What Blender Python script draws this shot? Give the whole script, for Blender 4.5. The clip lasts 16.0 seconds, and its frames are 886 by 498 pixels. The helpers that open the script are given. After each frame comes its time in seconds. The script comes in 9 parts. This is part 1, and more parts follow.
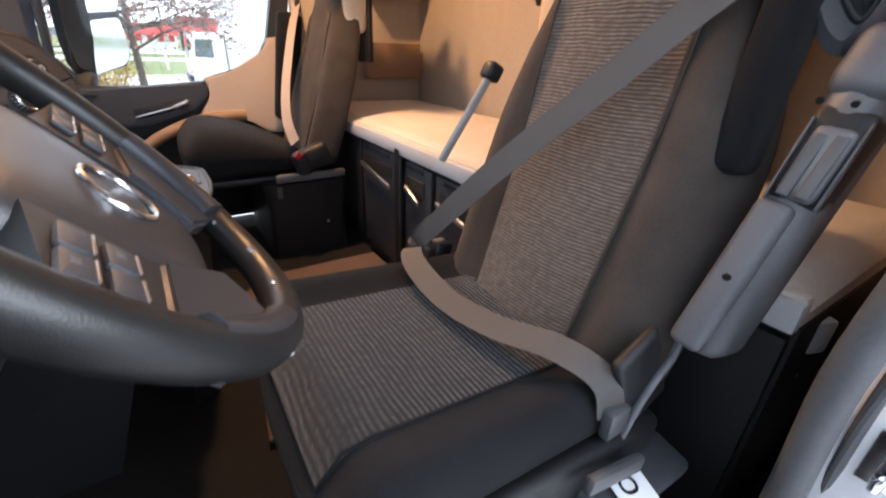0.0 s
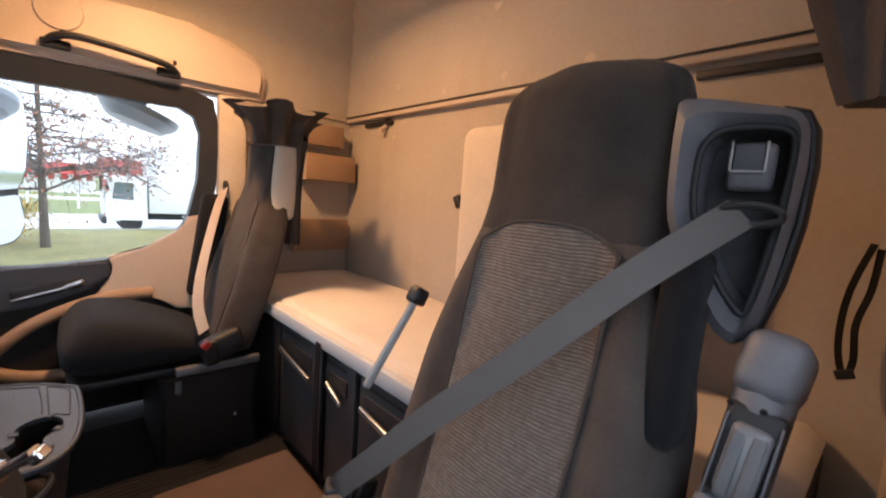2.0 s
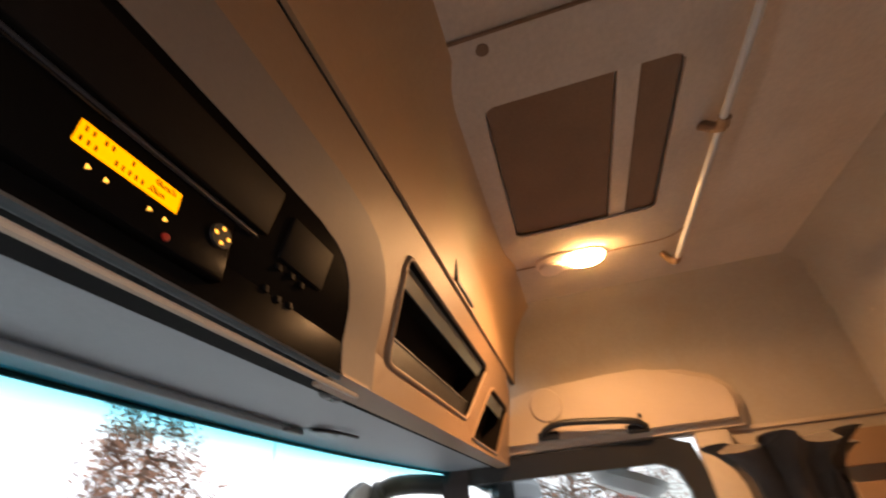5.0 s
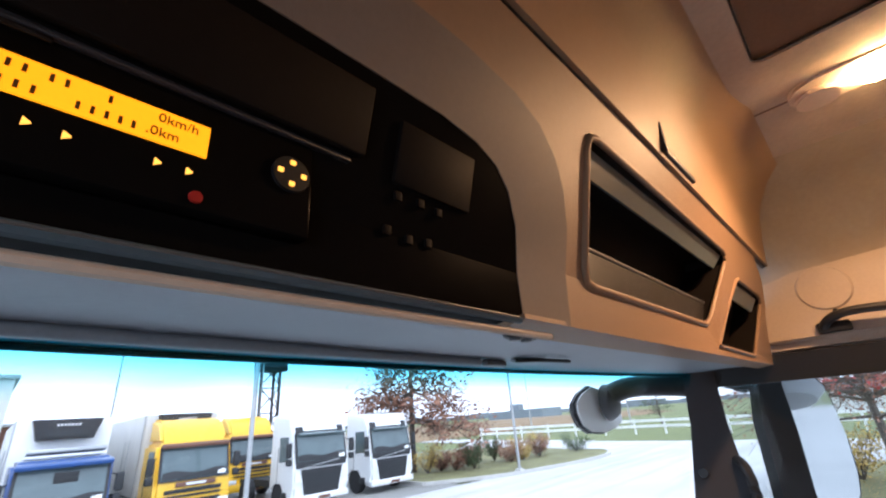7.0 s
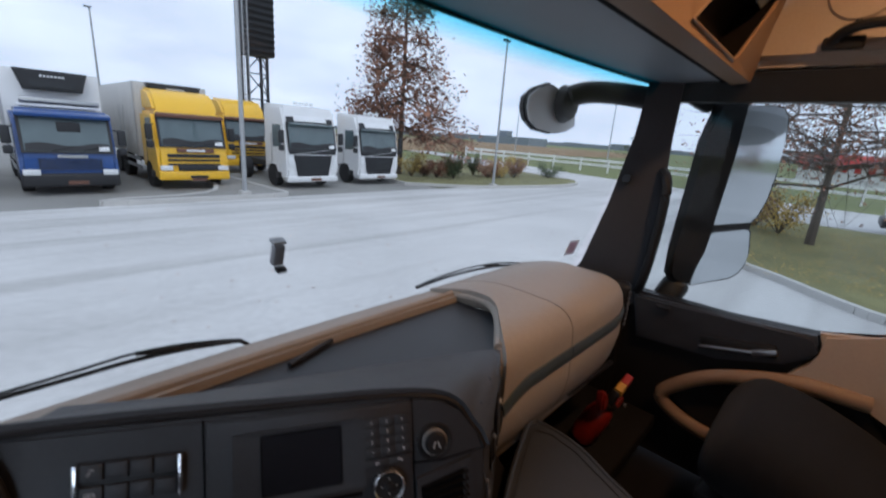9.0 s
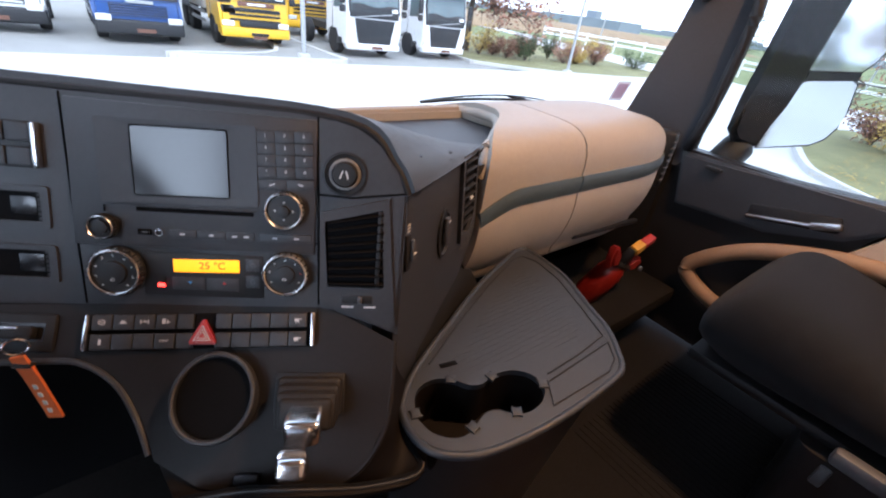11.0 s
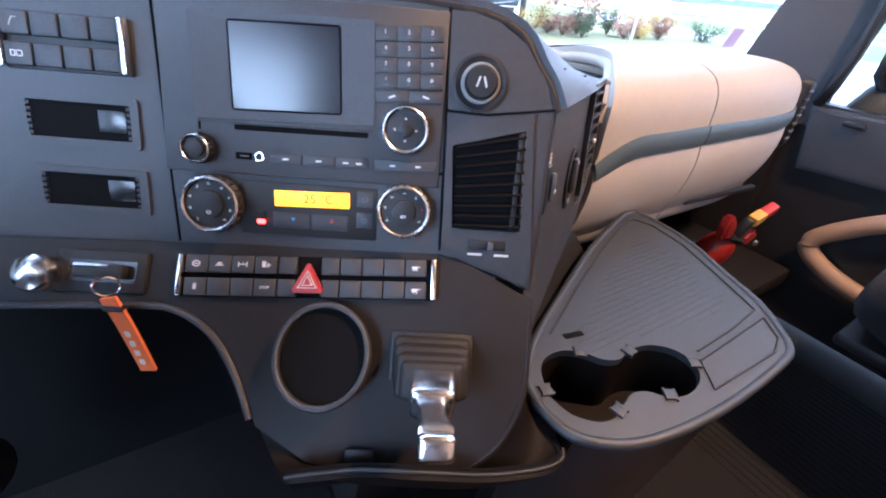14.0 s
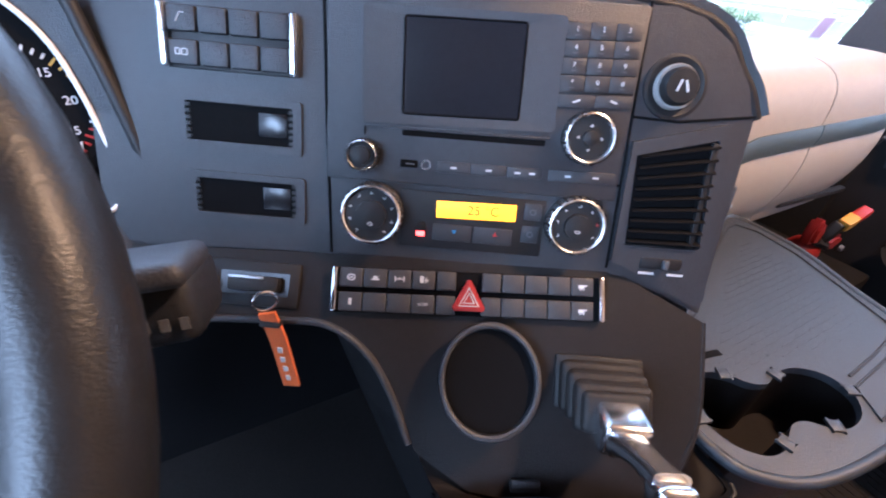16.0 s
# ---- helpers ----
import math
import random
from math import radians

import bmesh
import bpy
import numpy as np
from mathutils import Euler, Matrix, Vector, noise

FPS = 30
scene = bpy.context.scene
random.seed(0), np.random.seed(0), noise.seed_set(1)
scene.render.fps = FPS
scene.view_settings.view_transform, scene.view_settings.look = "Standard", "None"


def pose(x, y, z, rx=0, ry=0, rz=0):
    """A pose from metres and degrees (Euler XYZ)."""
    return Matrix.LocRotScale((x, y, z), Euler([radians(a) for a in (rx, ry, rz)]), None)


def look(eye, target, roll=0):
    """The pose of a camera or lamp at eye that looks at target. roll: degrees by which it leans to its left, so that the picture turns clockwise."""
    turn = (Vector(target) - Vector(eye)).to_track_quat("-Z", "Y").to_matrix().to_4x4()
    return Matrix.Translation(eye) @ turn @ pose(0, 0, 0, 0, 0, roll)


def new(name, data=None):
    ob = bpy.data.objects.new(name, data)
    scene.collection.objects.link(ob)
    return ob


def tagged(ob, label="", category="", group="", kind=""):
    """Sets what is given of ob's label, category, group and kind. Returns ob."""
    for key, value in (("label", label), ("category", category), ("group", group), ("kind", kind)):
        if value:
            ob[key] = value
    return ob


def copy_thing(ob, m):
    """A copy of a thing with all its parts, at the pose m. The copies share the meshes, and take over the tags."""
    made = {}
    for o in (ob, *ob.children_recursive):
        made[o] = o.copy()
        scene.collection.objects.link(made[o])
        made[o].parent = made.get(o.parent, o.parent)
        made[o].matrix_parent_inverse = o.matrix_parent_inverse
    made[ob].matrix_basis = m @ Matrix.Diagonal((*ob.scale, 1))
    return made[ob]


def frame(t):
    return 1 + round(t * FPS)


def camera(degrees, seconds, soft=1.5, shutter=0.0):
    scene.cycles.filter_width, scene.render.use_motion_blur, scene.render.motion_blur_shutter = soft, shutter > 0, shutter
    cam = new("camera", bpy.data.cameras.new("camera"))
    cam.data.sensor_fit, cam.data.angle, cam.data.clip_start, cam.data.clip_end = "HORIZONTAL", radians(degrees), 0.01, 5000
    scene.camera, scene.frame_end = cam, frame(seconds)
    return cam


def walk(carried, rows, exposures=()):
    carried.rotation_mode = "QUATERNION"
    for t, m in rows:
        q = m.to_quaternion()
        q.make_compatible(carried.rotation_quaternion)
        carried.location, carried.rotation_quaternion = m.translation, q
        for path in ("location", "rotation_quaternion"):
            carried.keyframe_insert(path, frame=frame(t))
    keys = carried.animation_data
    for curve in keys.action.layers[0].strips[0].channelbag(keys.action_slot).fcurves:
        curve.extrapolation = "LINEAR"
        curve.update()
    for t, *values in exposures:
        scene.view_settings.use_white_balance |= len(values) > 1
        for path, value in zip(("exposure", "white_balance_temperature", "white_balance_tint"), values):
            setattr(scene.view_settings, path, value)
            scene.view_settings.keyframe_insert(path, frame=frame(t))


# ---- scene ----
cam = camera(92.9, 16.0, soft=2.0, shutter=0.4)
PATH = [
    (0, (-0.118, 0.562, 1.166), (1.386, -0.438, 0.307), 2.3),
    (0.5, (-0.1, 0.56, 1.208), (1.402, -0.553, 0.498), 2.4),
    (1, (-0.076, 0.547, 1.255), (1.404, -0.691, 0.727), 3.2),
    (1.5, (-0.068, 0.532, 1.293), (1.39, -0.776, 0.892), 3.6),
    (2, (-0.037, 0.516, 1.342), (1.421, -0.834, 1.112), 3.9),
    (2.5, (-0.012, 0.482, 1.384), (1.448, -0.882, 1.291), 3.9),
    (3, (0.02, 0.44, 1.425), (1.528, -0.869, 1.536), 4.1),
    (3.5, (0.041, 0.414, 1.481), (1.729, -0.575, 1.894), 3.2),
    (4, (0.1, 0.382, 1.504), (1.918, -0.183, 2.116), 0.3),
    (4.5, (0.16, 0.393, 1.522), (1.962, 0.349, 2.388), -4.0),
    (5, (0.181, 0.399, 1.548), (1.811, 0.79, 2.64), -5.7),
    (5.2, (0.209, 0.378, 1.552), (1.769, 0.911, 2.685), -6.3),
    (7.5, (0.364, 0.461, 1.657), (1.68, 1.85, 2.239), -3.2),
    (8, (0.398, 0.458, 1.629), (1.791, 1.876, 1.85), -1.8),
    (8.5, (0.49, 0.438, 1.556), (1.921, 1.816, 1.327), 1.9),
    (9, (0.57, 0.407, 1.507), (1.993, 1.713, 0.989), 4.3),
    (9.5, (0.645, 0.355, 1.417), (2.024, 1.605, 0.685), 3.3),
    (10, (0.681, 0.326, 1.382), (1.977, 1.582, 0.519), 3.8),
    (10.2, (0.701, 0.313, 1.363), (1.957, 1.588, 0.471), 5.4),
    (12.3, (0.74, 0.35, 1.211), (1.768, 1.657, 0.101), 7.6),
    (12.5, (0.735, 0.36, 1.205), (1.753, 1.677, 0.097), 7.2),
    (13, (0.721, 0.378, 1.195), (1.711, 1.719, 0.089), 6.9),
    (13.5, (0.709, 0.394, 1.192), (1.677, 1.762, 0.101), 6.3),
    (14, (0.695, 0.412, 1.185), (1.637, 1.802, 0.098), 5.6),
    (14.5, (0.676, 0.434, 1.176), (1.597, 1.839, 0.091), 5.0),
    (15, (0.638, 0.468, 1.177), (1.537, 1.884, 0.088), 4.9),
    (15.5, (0.625, 0.492, 1.181), (1.51, 1.898, 0.069), 5.1),
    (16, (0.596, 0.513, 1.178), (1.463, 1.912, 0.041), 5.5),
]
# stops on the way: the clip's camera opens up in the dark cab and closes down at the windscreen
EXPOSURES = [(0.0, 1.55, 6300, 10), (1.2, 1.38, 6300, 10), (2.5, 1.25, 6250, 10), (3.5, 0.88, 6350, 10), (4.5, 0.5, 6600, 10), (5.2, 0.88, 7200, 10), (7.3, 0.45, 5700, 10), (8.0, -0.1, 5700, 10), (9.0, -0.55, 6000, 10), (10.2, 0.12, 6000, 10), (12.3, 2.12, 5000, 10), (14.0, 2.12, 4900, 10), (16.0, 2.1, 4800, 10)]
walk(cam, [(t, look(eye, target, roll)) for t, eye, target, roll in PATH], EXPOSURES)

# ---- sky, sun, lamp ----
world = bpy.data.worlds.new("sky")
scene.world = world
world.use_nodes = True
wn, wl = world.node_tree.nodes, world.node_tree.links
sky = wn.new("ShaderNodeTexSky")
sky.sky_type = "NISHITA"
sky.sun_disc = False
sky.sun_elevation, sky.sun_rotation = radians(48), radians(205)
sky.air_density, sky.dust_density, sky.ozone_density = 1.0, 4.0, 2.0
tc = wn.new("ShaderNodeTexCoord")
mp = wn.new("ShaderNodeMapping")
mp.inputs["Scale"].default_value = (1.0, 1.0, 3.5)
cl = wn.new("ShaderNodeTexNoise")
cl.inputs["Scale"].default_value, cl.inputs["Detail"].default_value, cl.inputs["Roughness"].default_value = 3.0, 6.0, 0.55
cr = wn.new("ShaderNodeValToRGB")
cr.color_ramp.elements[0].position, cr.color_ramp.elements[0].color = 0.35, (7.4, 8.05, 9.7, 1)
cr.color_ramp.elements[1].position, cr.color_ramp.elements[1].color = 0.72, (10.3, 10.9, 12.3, 1)
mx = wn.new("ShaderNodeMix")
mx.data_type = "RGBA"
mx.inputs["Factor"].default_value = 0.93
wl.new(tc.outputs["Generated"], mp.inputs["Vector"])
wl.new(mp.outputs["Vector"], cl.inputs["Vector"])
wl.new(cl.outputs["Fac"], cr.inputs["Fac"])
wl.new(sky.outputs["Color"], mx.inputs["A"])
wl.new(cr.outputs["Color"], mx.inputs["B"])
bg = wn["Background"]
bg.inputs["Strength"].default_value = 0.15
wl.new(mx.outputs["Result"], bg.inputs["Color"])

sun_data = bpy.data.lights.new("sun", "SUN")
sun_data.energy, sun_data.angle, sun_data.color = 0.9, radians(40), (1.0, 0.96, 0.90)
sun = new("sun", sun_data)
sun.matrix_world = look((0, 0, 60), (14, 30, 24))

lamp_data = bpy.data.lights.new("dome_bulb", "AREA")
lamp_data.shape, lamp_data.size = "DISK", 0.11
lamp_data.energy, lamp_data.color, lamp_data.spread = 13.5, (1.0, 0.535, 0.26), radians(164)
lamp = new("dome_bulb", lamp_data)
lamp.matrix_world = pose(1.63, 0.20, 2.318, -4, 8)

# daylight that comes in by the open driver's door
door_data = bpy.data.lights.new("doorway_daylight", "AREA")
door_data.shape, door_data.size, door_data.size_y = "RECTANGLE", 0.7, 0.7
door_data.energy, door_data.color, door_data.spread = 1.3, (0.80, 0.90, 1.0), radians(66)
doorway = new("doorway_daylight", door_data)
doorway.matrix_world = look((-0.42, -0.04, 1.46), (0.72, 0.88, 1.10))


# ---- helpers of this place ----
def rgb(c):
    return (*c, 1.0)


def mat(name, color, rough=0.5, metal=0.0, var=0.12, scale=8.0, bump=0.0, bscale=600.0, spec=0.5, coat=0.0, sheen=0.0, island=0.0):
    """A surface with tone that drifts at two scales and a fine relief."""
    m = bpy.data.materials.new(name)
    m.use_nodes = True
    n, l = m.node_tree.nodes, m.node_tree.links
    b = n["Principled BSDF"]
    b.inputs["Roughness"].default_value, b.inputs["Metallic"].default_value = rough, metal
    b.inputs["Specular IOR Level"].default_value = spec
    b.inputs["Coat Weight"].default_value, b.inputs["Sheen Weight"].default_value = coat, sheen
    t = n.new("ShaderNodeTexCoord")
    a = n.new("ShaderNodeTexNoise")
    a.inputs["Scale"].default_value, a.inputs["Detail"].default_value = scale, 5.0
    f = n.new("ShaderNodeTexNoise")
    f.inputs["Scale"].default_value, f.inputs["Detail"].default_value = scale * 22, 3.0
    l.new(t.outputs["Object"], a.inputs["Vector"])
    l.new(t.outputs["Object"], f.inputs["Vector"])
    s = n.new("ShaderNodeMath")
    s.operation = "MULTIPLY_ADD"
    s.inputs[1].default_value = 0.55
    l.new(a.outputs["Fac"], s.inputs[0])
    h = n.new("ShaderNodeMath")
    h.operation = "MULTIPLY"
    h.inputs[1].default_value = 0.45
    l.new(f.outputs["Fac"], h.inputs[0])
    l.new(h.outputs[0], s.inputs[2])
    r = n.new("ShaderNodeMapRange")
    r.inputs["From Min"].default_value, r.inputs["From Max"].default_value = 0.3, 0.7
    r.inputs["To Min"].default_value, r.inputs["To Max"].default_value = 1 - var, 1 + var
    l.new(s.outputs[0], r.inputs["Value"])
    v = n.new("ShaderNodeHueSaturation")
    v.inputs["Color"].default_value = rgb(color)
    if island:
        ri = n.new("ShaderNodeNewGeometry")
        k = n.new("ShaderNodeMapRange")
        k.inputs["To Min"].default_value, k.inputs["To Max"].default_value = 1 - island, 1 + island
        l.new(ri.outputs["Random Per Island"], k.inputs["Value"])
        q = n.new("ShaderNodeMath")
        q.operation = "MULTIPLY"
        l.new(r.outputs[0], q.inputs[0])
        l.new(k.outputs[0], q.inputs[1])
        l.new(q.outputs[0], v.inputs["Value"])
    else:
        l.new(r.outputs[0], v.inputs["Value"])
    l.new(v.outputs[0], b.inputs["Base Color"])
    rr = n.new("ShaderNodeMapRange")
    rr.inputs["To Min"].default_value, rr.inputs["To Max"].default_value = max(0.02, rough - 0.08), min(1.0, rough + 0.08)
    l.new(a.outputs["Fac"], rr.inputs["Value"])
    l.new(rr.outputs[0], b.inputs["Roughness"])
    if bump:
        g = n.new("ShaderNodeTexNoise")
        g.inputs["Scale"].default_value, g.inputs["Detail"].default_value = bscale, 2.0
        l.new(t.outputs["Object"], g.inputs["Vector"])
        u = n.new("ShaderNodeBump")
        u.inputs["Strength"].default_value, u.inputs["Distance"].default_value = bump, 0.002
        l.new(g.outputs["Fac"], u.inputs["Height"])
        l.new(u.outputs[0], b.inputs["Normal"])
    return m


def glow(name, color, strength):
    m = bpy.data.materials.new(name)
    m.use_nodes = True
    b = m.node_tree.nodes["Principled BSDF"]
    b.inputs["Base Color"].default_value = rgb(color)
    b.inputs["Emission Color"].default_value = rgb(color)
    b.inputs["Emission Strength"].default_value = strength
    return m


def clear(name, tint=(1, 1, 1), gloss=0.06):
    """Thin pane: clear, with a faint reflection."""
    m = bpy.data.materials.new(name)
    m.use_nodes = True
    n, l = m.node_tree.nodes, m.node_tree.links
    n.remove(n["Principled BSDF"])
    a, b, x = n.new("ShaderNodeBsdfTransparent"), n.new("ShaderNodeBsdfGlossy"), n.new("ShaderNodeMixShader")
    a.inputs["Color"].default_value = rgb(tint)
    b.inputs["Roughness"].default_value = 0.03
    x.inputs["Fac"].default_value = gloss
    l.new(a.outputs[0], x.inputs[1])
    l.new(b.outputs[0], x.inputs[2])
    l.new(x.outputs[0], n["Material Output"].inputs["Surface"])
    return m


def shade_band(name, tint, gloss):
    """Windscreen tint that fades out towards its lower edge."""
    m = clear(name, tint, gloss)
    n, l = m.node_tree.nodes, m.node_tree.links
    t, s, r = n.new("ShaderNodeTexCoord"), n.new("ShaderNodeSeparateXYZ"), n.new("ShaderNodeValToRGB")
    r.color_ramp.elements[0].position, r.color_ramp.elements[0].color = 0.1, (0.985, 1, 1, 1)
    r.color_ramp.elements[1].position, r.color_ramp.elements[1].color = 0.9, rgb(tint)
    l.new(t.outputs["Generated"], s.inputs[0])
    l.new(s.outputs["Z"], r.inputs["Fac"])
    l.new(r.outputs["Color"], n["Transparent BSDF"].inputs["Color"])
    return m


def weave(name, dark, light, scale=150.0, dist=3.0, direction="Y", fine=900.0, amount=0.5):
    """Seat cloth with wavy lighter ribs on a dark ground."""
    m = mat(name, dark, 0.9, 0, 0.15, 12, 0, sheen=0.3, spec=0.2)
    n, l = m.node_tree.nodes, m.node_tree.links
    b = n["Principled BSDF"]
    t = n.new("ShaderNodeTexCoord")
    w = n.new("ShaderNodeTexWave")
    w.wave_type, w.bands_direction = "BANDS", direction
    w.inputs["Scale"].default_value, w.inputs["Distortion"].default_value = scale, dist
    w.inputs["Detail"].default_value, w.inputs["Detail Scale"].default_value = 1.0, 0.35
    l.new(t.outputs["Object"], w.inputs["Vector"])
    z = n.new("ShaderNodeTexNoise")
    z.inputs["Scale"].default_value = 75.0
    l.new(t.outputs["Object"], z.inputs["Vector"])
    p = n.new("ShaderNodeMath")
    p.operation = "MULTIPLY"
    l.new(w.outputs["Fac"], p.inputs[0])
    l.new(z.outputs["Fac"], p.inputs[1])
    c = n.new("ShaderNodeValToRGB")
    c.color_ramp.elements[0].position, c.color_ramp.elements[0].color = 0.28, rgb(dark)
    c.color_ramp.elements[1].position, c.color_ramp.elements[1].color = 0.62, rgb(light)
    l.new(p.outputs[0], c.inputs["Fac"])
    l.new(c.outputs[0], b.inputs["Base Color"])
    u = n.new("ShaderNodeBump")
    u.inputs["Strength"].default_value, u.inputs["Distance"].default_value = amount, 0.004
    l.new(p.outputs[0], u.inputs["Height"])
    l.new(u.outputs[0], b.inputs["Normal"])
    return m


